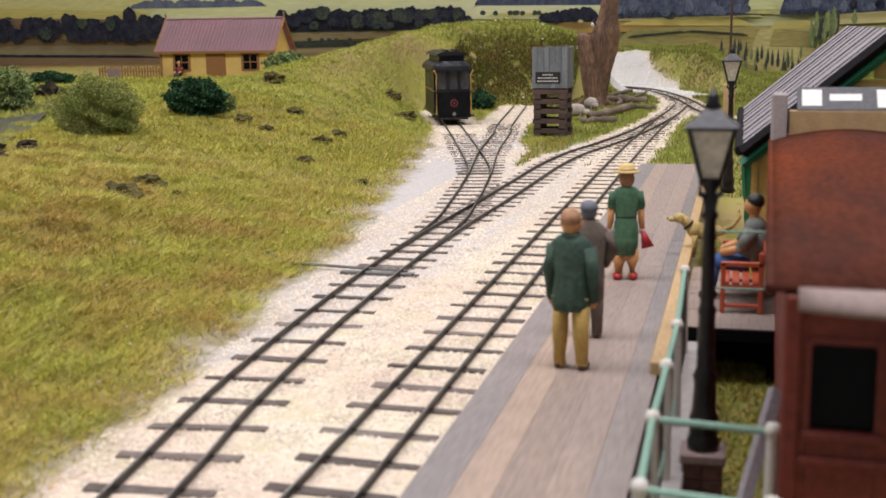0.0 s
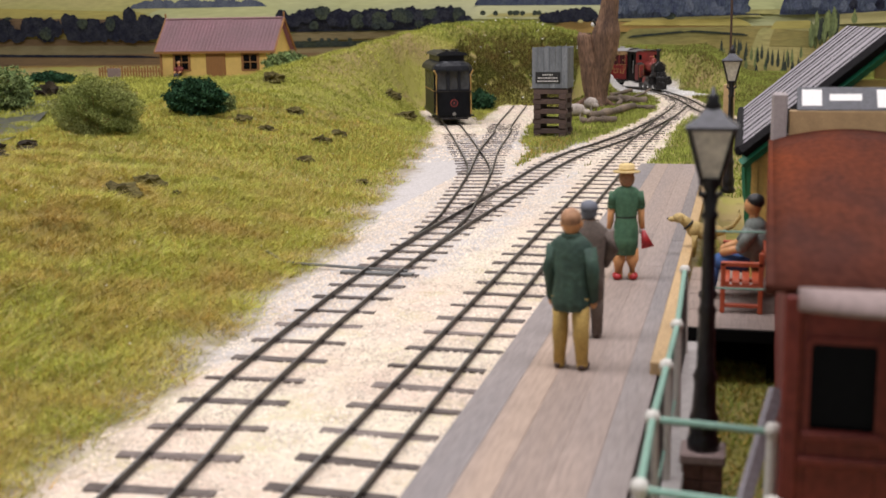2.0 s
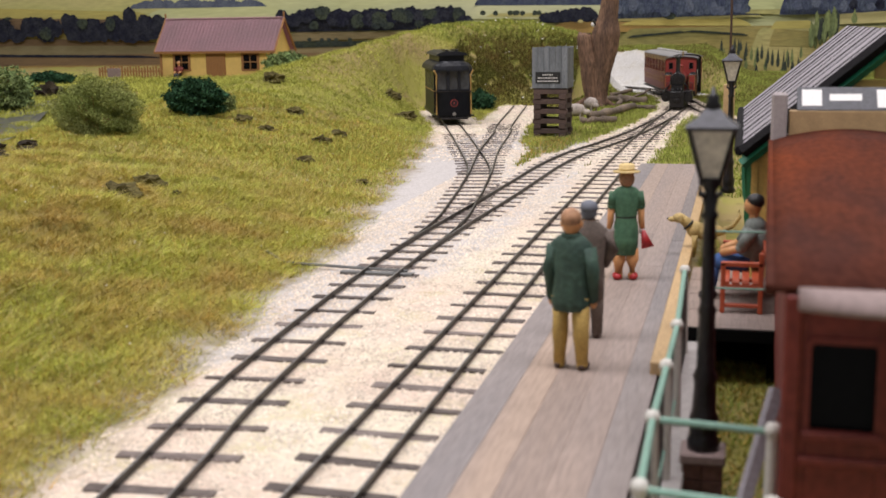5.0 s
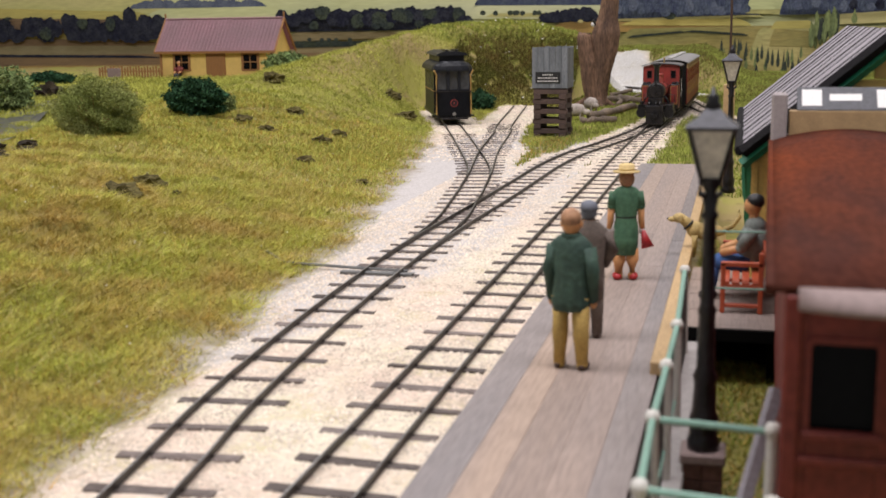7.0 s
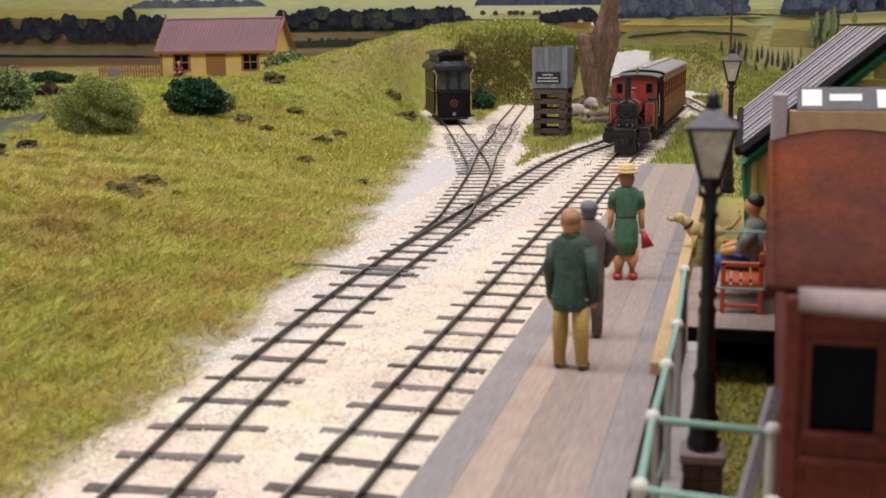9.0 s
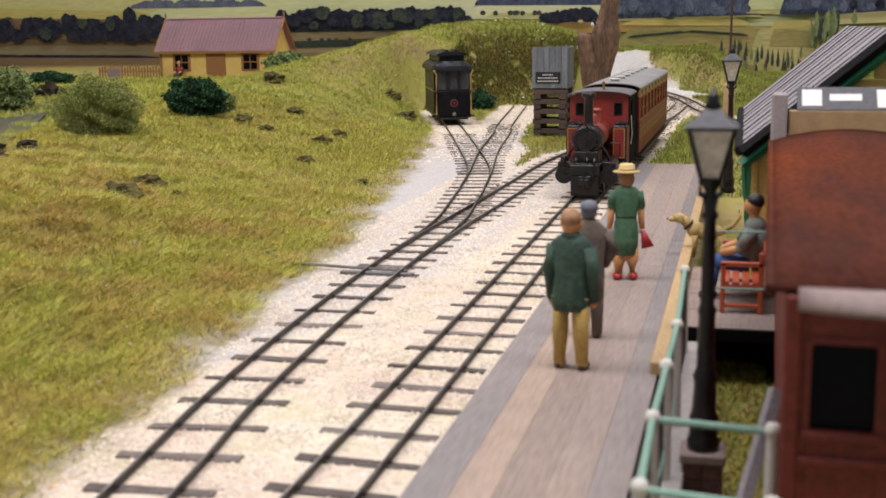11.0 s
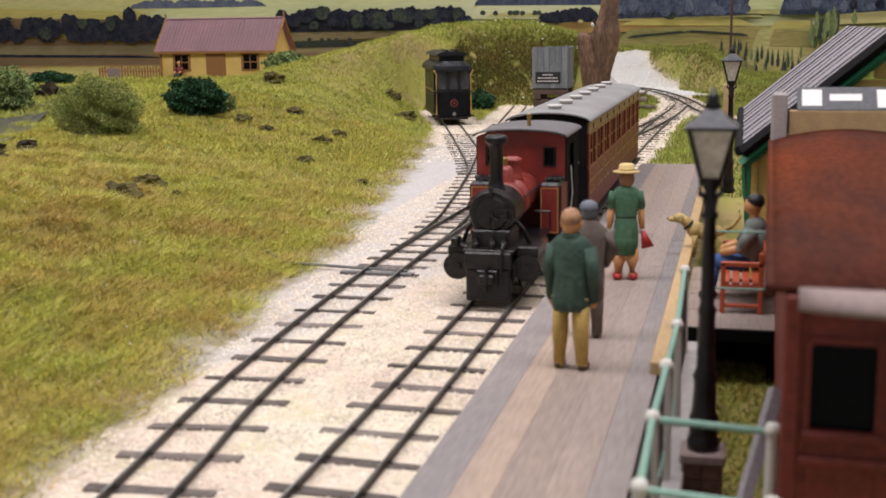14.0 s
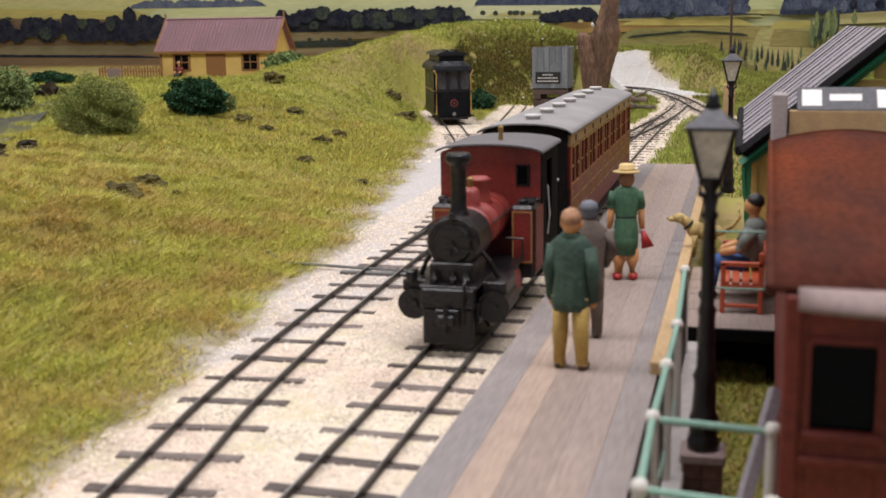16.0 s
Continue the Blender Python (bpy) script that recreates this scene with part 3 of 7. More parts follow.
blades("grass", 560000, (-36, -6, 14, 70), "grass", 0.36, "short yellow-green grass fibres on the near hillside", 1, lean=4.2, width=0.018)
blades("grass", 430000, (-66, -9, 60, 186), "grass_far", 0.42, "yellow-green grass fibres on the far hillside", 2, lean=2.0, width=0.032)
blades("grass", 60000, (-13, 12, 80, 165), "grass_g", 0.42, "fresh green grass patches between the tracks", 3, lean=0.7, width=0.06)
blades("grass", 26000, (7.6, 12, 14, 60), "dark_grass", 0.26, "rough olive grass below the platform fence", 4, lean=1.6, width=0.03)
blades("grass", 12000, (7.6, 12, 14, 60), "orange_grass", 0.22, "brown dry grass below the platform fence", 15, lean=2.0, width=0.025)
blades("grass", 160000, (-40, 40, 160, 245), "grass_g", 0.5, "green grass over the bank behind the curve", 5, lean=0.9, width=0.08)
blades("moss", 70000, (-16, 34, 160, 245), "moss", 0.5, "brown and olive fibres over the bank behind the curve", 14, lean=0.9, width=0.08, keep=lambda x, y: wave(x, y, 0.32, 3) + 0.7 * wave(x, y, 0.9, 1) > -0.1)

blades("grass", 90000, (-60, -6, 14, 150), "straw_grass", 0.42, "dry straw-coloured grass tufts scattered over the hillside", 6, lean=1.8, width=0.03, keep=lambda x, y: wave(x, y, 0.5, 3) + 0.6 * wave(x, y, 1.4, 8) > 0.45)
blades("grass", 170000, (-60, -6, 14, 150), "dark_grass", 0.4, "deep green grass tufts scattered over the hillside", 7, lean=3.0, width=0.022, keep=lambda x, y: wave(x, y, 0.42, 6) + 0.6 * wave(x, y, 1.1, 5) > 0.15)
# dark fibres laid on the steep face, its shade put into their colour
blades("moss", 170000, (-36, -10, 146, 178), "moss", 0.55, "olive fibres darkened for shade on the steep knoll face", 8, lean=1.3, width=0.06, keep=lambda x, y: (np.random.default_rng(4).random(x.shape) < np.clip(1.3 - np.abs(height(x, y) - 4.6) / 4.2, 0, 1)) & (x + 0.8 * wave(x, y, 0.5, 4) > -31 + 0.12 * (y - 150)) & (wave(x, y, 0.8, 3) + wave(x, y, 2.1, 1) > -1.1))

blades("grass", 110000, (-48, -6, 14, 110), "orange_grass", 0.4, "orange-brown dry grass fibres scattered over the hillside", 9, lean=2.2, width=0.022)

blades("grass", 90000, (-130, -62, 70, 192), "grass_far", 0.7, "green and straw grass over the low field by the cottage", 10, lean=1.2, width=0.07)
blades("grass", 26000, (-34, -7, 14, 75), "straw_grass", 0.7, "long pale grass stalks lying over the near hillside", 11, lean=3.5, width=0.012)


def chips(name, n, box_, size, seed, want, mat, label):
    rng = np.random.default_rng(seed)
    x, y = rng.uniform(box_[0], box_[1], n), rng.uniform(box_[2], box_[3], n)
    ok = cover(x, y) == want
    x, y = x[ok], y[ok]
    n = len(x)
    z = height(x, y) - 0.1 + 0.35 * want * (want < 2)
    s = size * rng.uniform(0.4, 1.2, n)
    base = np.array([(1, 0, 0), (-0.5, 0.87, 0), (-0.5, -0.87, 0), (0.1, 0.1, 0.8)])
    a = rng.uniform(0, 6.283, n)
    R = np.zeros((n, 3, 3))
    R[:, 0, 0] = R[:, 1, 1] = np.cos(a)
    R[:, 0, 1], R[:, 1, 0], R[:, 2, 2] = -np.sin(a), np.sin(a), 1
    v = np.einsum("nij,kj->nki", R, base) * s[:, None, None] + np.stack([x, y, z], 1)[:, None, :]
    me = bpy.data.meshes.new(name)
    f = np.array([(0, 1, 3), (1, 2, 3), (2, 0, 3)])
    idx = (np.arange(n)[:, None, None] * 4 + f[None]).ravel().astype(np.int32)
    me.vertices.add(4 * n), me.loops.add(9 * n), me.polygons.add(3 * n)
    me.vertices.foreach_set("co", (v * U).ravel())
    me.loops.foreach_set("vertex_index", idx)
    me.polygons.foreach_set("loop_start", np.arange(0, 9 * n, 3, dtype=np.int32))
    me.update(calc_edges=True)
    me.materials.append(M[mat])
    return tagged(new(name, me), label, "gravel", kind="stuff")


chips("gravel", 90000, (-11, 3.5, 14, 100), 0.07, 11, 0, "stone", "fine pale ballast chippings between the sleepers")
chips("gravel", 20000, (-30, 6, 90, 200), 0.16, 12, 0, "stone", "pale ballast chippings round the far junction")
chips("gravel", 9000, (-32, 6, 180, 235), 0.17, 13, 2, "chalk", "white chalk rubble on the cutting bank")

tagged(chips("flower", 60, (-30, -14, 156, 178), 0.17, 21, 1, "blossom", "tiny white flowers on the grassy knoll"), category="flowers")
tagged(chips("flower", 220, (-40, -8, 16, 130), 0.06, 22, 1, "blossom", "tiny pale specks scattered over the hillside grass"), category="flowers")


def clump(name, x, y, rx, ry, rz, mat, label, n, leaf, seed, stem=True, sink=0.3):
    """A bush: thin stems and a ragged cloud of small leaf clumps."""
    rng = np.random.default_rng(seed)
    z = float(height(np.array([x]), np.array([y]))[0])
    b = thing(name, label, "bush", x, y, z - 0.1)
    bm = B()
    for i in range(9):
        a = rng.uniform(0, 6.28)
        tube(bm, [(0, 0, 0), (math.cos(a) * rx * 0.25, math.sin(a) * ry * 0.25, rz * 0.5), (math.cos(a) * rx * 0.6, math.sin(a) * ry * 0.6, rz * 1.1)], [0.12, 0.08, 0.03], 5)
    part("stem", bm, "brownwood", b)
    d = rng.normal(size=(n, 3))
    d /= np.linalg.norm(d, axis=1)[:, None]
    lob = 0.82 + 0.18 * np.sin(d[:, 0] * 5 + seed) * np.cos(d[:, 1] * 6) + 0.1 * np.sin(d[:, 2] * 9 + d[:, 0] * 7)
    r = lob * rng.uniform(0.25, 1.05, n) ** 0.35
    c = d * r[:, None] * np.array([rx, ry, rz]) + np.array([0, 0, rz * (1 - sink)])
    c[:, 2] = np.maximum(c[:, 2], 0.05)
    t = rng.normal(size=(n, 3, 3)) * leaf
    v = c[:, None, :] + t
    me = bpy.data.meshes.new("foliage")
    me.vertices.add(3 * n), me.loops.add(3 * n), me.polygons.add(n)
    me.vertices.foreach_set("co", (v * U).ravel())
    me.loops.foreach_set("vertex_index", np.arange(3 * n, dtype=np.int32))
    me.polygons.foreach_set("loop_start", np.arange(0, 3 * n, 3, dtype=np.int32))
    me.update(calc_edges=True)
    me.materials.append(M[mat])
    o = new("foliage", me)
    o.parent = b
    return b


clump("bush", -38.6, 79.5, 3.90, 3.12, 2.90, "bush_pale", "round pale olive bush on the hillside", 60000, 0.05, 3)
clump("bush", -38.3, 95.5, 3.20, 2.56, 2.00, "bush", "dark green leafy bush on the hillside", 16000, 0.11, 4)
clump("bush", -46.4, 138.0, 3.80, 3.04, 1.60, "bush_mid", "low sage green bush near the cottage", 7000, 0.18, 5)
clump("bush", -23.4, 146.0, 2.00, 1.60, 1.60, "bush", "small dark bush behind the tram", 2500, 0.20, 6)
clump("bush", -98.6, 166.0, 3.6, 3.0, 1.3, "bush", "dark hedge bush beside the stream", 6000, 0.25, 7)
clump("bush", -70.5, 112.0, 5.0, 4.0, 3.1, "bush_mid", "mixed green shrub with pale flowers", 9000, 0.16, 9)
clump("flowering_bush", -71.5, 110.0, 4.6, 3.2, 3.4, "blossom", "loose pale blossom over a green shrub", 420, 0.10, 12)
clump("bush", -37.6, 99.5, 1.3, 1.2, 1.3, "bush_mid", "small sage shrub beside the dark bush", 2500, 0.12, 13)


# ---- backdrop: the printed landscape board behind the layout ----
BY = 250
bd = thing("backdrop", "printed countryside backdrop with fields, hedges and woods", "backdrop", kind="structure")
bm = box(B(), -190, 90, BY + 1, BY + 2.5, -6, 60)
part("board", bm, "field_olive", bd, "olive fields print")
layer = [0]


def print_strip(x0, x1, base, top, mat, label, rough=0.0, n=40, seed=0, spiky=0.0):
    """A printed band on the board: straight foot, uneven upper edge."""
    n = n * 5 if rough else n
    layer[0] += 1
    y = BY + 0.9 - 0.03 * layer[0]
    rng = random.Random(seed + layer[0])
    bm = B()
    lo, hi = [], []
    for i in range(n + 1):
        t = i / n
        x = x0 + (x1 - x0) * t
        zb = base[0] + (base[1] - base[0]) * t
        zt = top[0] + (top[1] - top[0]) * t
        w = x * (1.1 + 0.7 * spiky)
        zt += rough * (1.1 * abs(math.sin(w * 0.33 + seed)) + 0.7 * abs(math.sin(w * 0.83 + seed * 3)) + 0.5 * abs(math.sin(w * 1.9 + seed)) - 1.0 + rng.uniform(-0.12, 0.12))
        if spiky:
            zt += rough * 0.6 * max(0, math.sin(w * 0.61 + seed * 2)) ** 6
        zt = zb + (zt - zb) * min(1.0, 9 * t + 0.02, 9 * (1 - t) + 0.02) ** 0.6
        lo.append(bm.verts.new((x, y, zb)))
        hi.append(bm.verts.new((x, y, max(zt, zb + 0.05))))
    for i in range(n):
        bm.faces.new((lo[i], lo[i + 1], hi[i + 1], hi[i]))
    return part("print_band", bm, mat, bd, label)


print_strip(-175.8, 45.3, (10.37, 7.57), (30.47, 23.93), "field_pale", "pale hazy distant fields", 0.00, 40, 0, 0.00)
print_strip(-175.3, -120.8, (15.79, 13.56), (23.84, 22.52), "field_green", "pale green sloping field", 0.00, 40, 0, 0.00)
print_strip(-131.2, -96.6, (15.55, 15.44), (17.15, 16.74), "woods_far", "hazy far woods", 0.50, 30, 2, 0.10)
print_strip(-127.4, -89.9, (13.14, 13.06), (15.35, 15.56), "field_pale", "pale stubble field", 0.00, 40, 0, 0.00)
print_strip(-175.5, -123.1, (13.08, 11.65), (16.60, 14.62), "field_yellow", "straw field slope", 0.00, 40, 0, 0.00)
print_strip(-175.8, -121.0, (10.37, 9.67), (14.17, 12.78), "field_brown", "tan and brown field", 0.00, 40, 0, 0.00)
print_strip(-176.2, -122.7, (7.36, 6.57), (9.00, 8.39), "field_brown", "dark brown field edge", 0.00, 40, 0, 0.00)
print_strip(-176.4, -66.0, (5.17, 4.27), (7.36, 6.51), "field_tan", "tan stubble field", 0.00, 40, 0, 0.00)
print_strip(-176.8, -63.4, (1.87, 2.51), (5.03, 5.00), "field_brown", "ploughed brown field", 0.00, 40, 0, 0.00)
print_strip(-177.0, -76.8, (-0.62, -0.93), (2.42, 2.60), "field_ochre", "ochre field band", 0.00, 40, 0, 0.00)
print_strip(-176.5, -123.6, (4.69, 4.09), (5.31, 4.61), "woods", "thin dark hedge", 0.06, 50, 2, 0.00)
print_strip(-92.9, -63.4, (6.02, 6.48), (7.54, 7.47), "woods_green", "low hedge row", 0.10, 40, 3, 0.00)
print_strip(-92.9, -60.7, (7.54, 8.18), (9.57, 9.40), "field_tan", "pale pink-green field", 0.00, 40, 0, 0.00)
print_strip(-95.5, -47.9, (9.61, 9.72), (13.65, 14.31), "woods", "dark wood on the ridge", 0.55, 60, 4, 0.10)
print_strip(-50.4, -16.1, (11.94, 11.40), (14.95, 14.43), "field_pale", "pale far fields", 0.00, 40, 0, 0.00)
print_strip(-47.8, -16.1, (14.79, 14.32), (18.38, 17.69), "woods_blue", "blue far woods", 0.40, 40, 8, 0.00)
print_strip(-45.3, -28.1, (12.34, 12.06), (13.06, 12.89), "field_lime", "green field strip", 0.00, 40, 0, 0.00)
print_strip(-33.6, -20.6, (10.84, 10.65), (12.62, 13.82), "woods", "dark wood strip", 0.55, 40, 5, 0.10)
print_strip(-32.9, 10.5, (8.56, 8.93), (10.95, 10.75), "field_ochre", "ochre hill field", 0.00, 40, 0, 0.00)
print_strip(-18.4, 21.1, (3.65, -3.54), (9.32, 9.70), "field_olive", "olive green hill field", 0.00, 40, 0, 0.00)
print_strip(-18.4, 12.7, (10.97, 11.40), (12.02, 12.31), "field_lime", "fresh green field edge", 0.00, 40, 0, 0.00)
print_strip(-18.5, 12.1, (11.44, 11.87), (18.90, 18.20), "woods_blue", "blue wood", 0.50, 40, 7, 0.20)
print_strip(-16.1, 10.5, (10.11, 9.61), (11.16, 11.21), "field_yellow", "straw yellow field", 0.00, 40, 0, 0.00)
print_strip(9.1, 18.2, (12.14, 11.76), (13.17, 12.78), "field_lime", "fresh green field", 0.00, 40, 0, 0.00)
print_strip(9.5, 15.1, (12.93, 12.83), (15.09, 15.20), "field_pale", "pale chalk field patch", 0.30, 30, 3, 0.00)
print_strip(8.7, 40.7, (-4.70, -4.69), (9.19, 9.19), "field_lime", "bright green valley field", 0.00, 40, 0, 0.00)
print_strip(14.4, 22.7, (8.87, 8.99), (10.47, 10.57), "field_yellow", "straw yellow field", 0.00, 40, 0, 0.00)
print_strip(14.2, 22.9, (5.45, 5.14), (9.11, 8.31), "field_olive", "olive slope field", 0.00, 40, 0, 0.00)
print_strip(16.0, 41.9, (11.69, 11.81), (18.11, 17.51), "woods_blue", "dark blue wood", 0.50, 40, 9, 0.30)
print_strip(26.0, 42.0, (9.62, 10.05), (11.64, 12.47), "field_green", "pale green slope", 0.00, 40, 0, 0.00)
print_strip(-14.8, -2.6, (7.39, 8.41), (7.86, 8.87), "woods_green", "thin dark hedge", 0.05, 30, 9, 0.00)
print_strip(-2.8, 10.0, (8.53, 7.56), (8.99, 8.02), "woods_green", "thin dark hedge", 0.05, 30, 10, 0.00)
print_strip(-0.1, 12.6, (3.74, -2.38), (4.44, 1.10), "field_olive", "olive hedge field", 0.15, 30, 6, 0.00)


def print_tree(x, z, w, h, mat, seed, pointed=False):
    """One printed tree: a ragged outline standing on the field."""
    layer[0] += 1
    rng = random.Random(seed)
    y = BY + 0.9 - 0.03 * layer[0]
    bm = B()
    pts = []
    for k in range(40):
        a = 2 * math.pi * k / 40
        r = 0.95 + 0.05 * math.sin(3 * a + seed) + 0.05 * math.sin(7 * a + 2 * seed) + rng.uniform(-0.05, 0.05)
        px = math.sin(a) * w / 2 * r * ((0.55 - 0.45 * math.cos(a + math.pi)) if pointed else 1)
        pts.append(bm.verts.new((x + px, y, z + h / 2 - math.cos(a) * h / 2 * (r if not pointed else 1))))
    bm.faces.new(pts)
    return part("print_tree", bm, mat, bd)


print_tree(-165.7, 8.2, 7.5, 5.9, "woods", 1, False)
print_tree(-161.2, 8.0, 5.3, 3.5, "woods", 2, False)
print_tree(-157.4, 9.1, 5.9, 5.1, "woods", 3, False)
print_tree(-155.2, 9.3, 4.6, 4.8, "woods", 4, False)
print_tree(-153.2, 7.9, 5.2, 4.5, "woods", 5, False)
print_tree(-152.1, 9.5, 4.0, 4.5, "woods", 6, False)
print_tree(-150.3, 9.2, 3.4, 4.0, "woods", 7, False)
print_tree(-147.5, 9.5, 3.0, 5.6, "woods", 8, False)
print_tree(-145.7, 8.1, 6.0, 6.4, "woods", 9, False)
print_tree(-143.4, 7.8, 7.5, 5.8, "woods", 10, False)
print_tree(-140.7, 7.8, 6.9, 5.8, "woods", 11, False)
print_tree(-138.0, 7.8, 3.6, 4.7, "woods", 12, False)
print_tree(-135.0, 8.0, 5.9, 6.3, "woods", 13, False)
print_tree(-132.6, 8.2, 4.4, 5.2, "woods", 14, False)
print_tree(-130.7, 9.8, 3.8, 6.3, "woods", 15, False)
print_tree(-130.3, 7.4, 5.9, 4.7, "woods", 16, False)
print_tree(-126.7, 7.7, 5.8, 6.5, "woods", 17, False)
print_tree(-123.5, 8.1, 5.8, 6.0, "woods", 18, False)
print_tree(-153.1, 8.5, 3.4, 3.2, "woods_green", 19, False)
print_tree(-143.1, 11.0, 3.0, 2.6, "woods_green", 20, False)
print_tree(-135.7, 10.4, 2.7, 3.4, "woods_green", 21, False)
print_tree(-162.9, 13.4, 2.2, 0.8, "woods_green", 22, False)
print_tree(-92.3, 11.5, 3.4, 3.2, "woods", 23, False)
print_tree(-89.5, 10.7, 3.6, 3.1, "woods", 24, False)
print_tree(-86.7, 11.6, 4.3, 3.0, "woods", 25, False)
print_tree(-85.4, 12.2, 4.4, 2.8, "woods", 26, False)
print_tree(-82.5, 12.3, 4.1, 3.1, "woods_green", 27, False)
print_tree(-80.1, 10.8, 3.2, 3.1, "woods", 28, False)
print_tree(-77.9, 10.5, 3.4, 3.4, "woods", 29, False)
print_tree(-75.3, 12.1, 3.3, 2.3, "woods", 30, False)
print_tree(-74.0, 10.4, 3.5, 3.2, "woods_green", 31, False)
print_tree(-71.5, 10.6, 3.7, 3.0, "woods", 32, False)
print_tree(-69.1, 10.4, 3.9, 3.6, "woods_green", 33, False)
print_tree(-66.3, 10.9, 2.9, 3.5, "woods", 34, False)
print_tree(-64.4, 11.7, 4.1, 3.0, "woods_green", 35, False)
print_tree(-63.0, 11.2, 3.7, 2.9, "woods_green", 36, False)
print_tree(-59.9, 11.3, 2.8, 2.6, "woods", 37, False)
print_tree(-57.6, 12.0, 3.7, 2.3, "woods_green", 38, False)
print_tree(-55.8, 10.2, 3.1, 2.5, "woods", 39, False)
print_tree(-54.0, 11.8, 3.6, 2.2, "woods", 40, False)
print_tree(-51.0, 11.4, 3.0, 3.2, "woods_green", 41, False)
print_tree(-49.6, 10.1, 4.1, 2.7, "woods", 42, False)
print_tree(-84.5, 10.1, 2.4, 1.9, "woods_green", 43, False)
print_tree(-74.6, 10.2, 2.0, 2.0, "woods_green", 44, False)
print_tree(-69.8, 10.0, 2.2, 1.7, "woods_green", 45, False)
print_tree(-67.2, 10.0, 3.1, 1.6, "woods_green", 46, False)
print_tree(-60.0, 10.4, 2.2, 1.5, "woods_green", 47, False)
print_tree(-54.3, 9.8, 3.0, 1.4, "woods_green", 48, False)
print_tree(-50.7, 10.1, 2.5, 1.3, "woods_green", 49, False)
print_tree(-85.6, 7.5, 1.1, 0.9, "woods_green", 50, False)
print_tree(-82.6, 7.4, 1.1, 0.9, "woods_green", 51, False)
print_tree(-80.9, 7.4, 1.1, 0.9, "woods_green", 52, False)
print_tree(-79.2, 7.4, 1.1, 0.9, "woods_green", 53, False)
print_tree(-76.0, 7.4, 1.1, 0.9, "woods_green", 54, False)
print_tree(-45.6, 12.6, 1.3, 1.1, "woods_green", 55, False)
print_tree(-42.8, 12.5, 1.2, 1.1, "woods_green", 56, False)
print_tree(-39.6, 12.5, 1.2, 1.1, "woods_green", 57, False)
print_tree(-38.6, 12.5, 1.2, 1.1, "woods_green", 58, False)
print_tree(-38.1, 12.5, 1.2, 1.1, "woods_green", 59, False)
print_tree(-36.9, 12.4, 1.2, 1.1, "woods_green", 60, False)
print_tree(-34.2, 12.4, 1.2, 1.1, "woods_green", 61, False)
print_tree(-33.3, 12.4, 1.2, 1.1, "woods_green", 62, False)
print_tree(-32.0, 10.9, 2.7, 2.1, "woods", 63, False)
print_tree(-29.9, 10.9, 2.7, 2.4, "woods", 64, False)
print_tree(-27.6, 10.9, 2.7, 2.8, "woods", 65, False)
print_tree(-25.4, 10.8, 2.7, 3.1, "woods", 66, False)
print_tree(-23.7, 10.8, 2.6, 3.3, "woods", 67, False)
print_tree(-5.9, 11.1, 2.5, 1.5, "woods_green", 68, False)
print_tree(-24.4, 10.7, 1.2, 0.7, "field_lime", 69, False)
print_tree(-16.7, 12.3, 2.0, 2.1, "woods_far", 70, False)
print_tree(-15.0, 12.3, 1.9, 2.3, "woods_blue", 71, False)
print_tree(-13.4, 12.9, 2.3, 3.0, "woods_far", 72, False)
print_tree(-11.7, 12.2, 1.9, 2.5, "woods_blue", 73, False)
print_tree(-10.1, 12.5, 1.9, 2.1, "woods_blue", 74, False)
print_tree(-8.5, 12.6, 2.4, 1.8, "woods_blue", 75, False)
print_tree(-6.8, 11.7, 2.3, 1.8, "woods_blue", 76, False)
print_tree(-5.2, 12.6, 2.4, 1.9, "woods_blue", 77, False)
print_tree(-3.6, 12.0, 2.2, 1.7, "woods_blue", 78, False)
print_tree(-2.0, 12.4, 1.9, 2.8, "woods_far", 79, False)
print_tree(-0.3, 11.8, 2.5, 1.7, "woods_blue", 80, False)
print_tree(1.3, 12.0, 2.4, 2.2, "woods_blue", 81, False)
print_tree(2.9, 11.8, 1.6, 2.9, "woods_far", 82, False)
print_tree(4.4, 11.8, 2.3, 1.9, "woods_far", 83, False)
print_tree(6.0, 12.3, 2.3, 1.7, "woods_blue", 84, False)
print_tree(7.6, 12.2, 1.7, 2.0, "woods_far", 85, False)
print_tree(9.2, 12.1, 2.1, 2.0, "woods_blue", 86, False)
print_tree(17.6, 12.7, 2.4, 1.7, "woods_blue", 87, False)
print_tree(19.4, 12.6, 2.3, 2.1, "woods_far", 88, False)
print_tree(21.2, 12.6, 2.4, 2.4, "woods_blue", 89, False)
print_tree(22.9, 13.0, 1.9, 2.2, "woods_far", 90, False)
print_tree(24.7, 12.4, 1.8, 1.9, "woods_blue", 91, False)
print_tree(26.4, 12.0, 2.3, 2.4, "woods_blue", 92, False)
print_tree(28.1, 12.0, 1.6, 2.4, "woods_far", 93, False)
print_tree(29.9, 12.3, 1.7, 2.3, "woods", 94, False)
print_tree(31.6, 12.2, 1.5, 2.2, "woods_blue", 95, False)
print_tree(33.3, 12.3, 1.7, 1.6, "woods_far", 96, False)
print_tree(35.0, 12.4, 2.3, 2.1, "woods", 97, False)
print_tree(36.7, 12.6, 2.3, 2.0, "woods_blue", 98, False)
print_tree(38.4, 12.4, 1.6, 2.0, "woods_blue", 99, False)
print_tree(22.1, 5.1, 1.3, 6.1, "poplar", 100, True)
print_tree(23.0, 4.9, 1.3, 6.8, "poplar", 101, True)
print_tree(23.9, 5.6, 1.5, 6.1, "poplar", 102, True)
print_tree(24.7, 5.8, 1.5, 6.3, "poplar", 103, True)
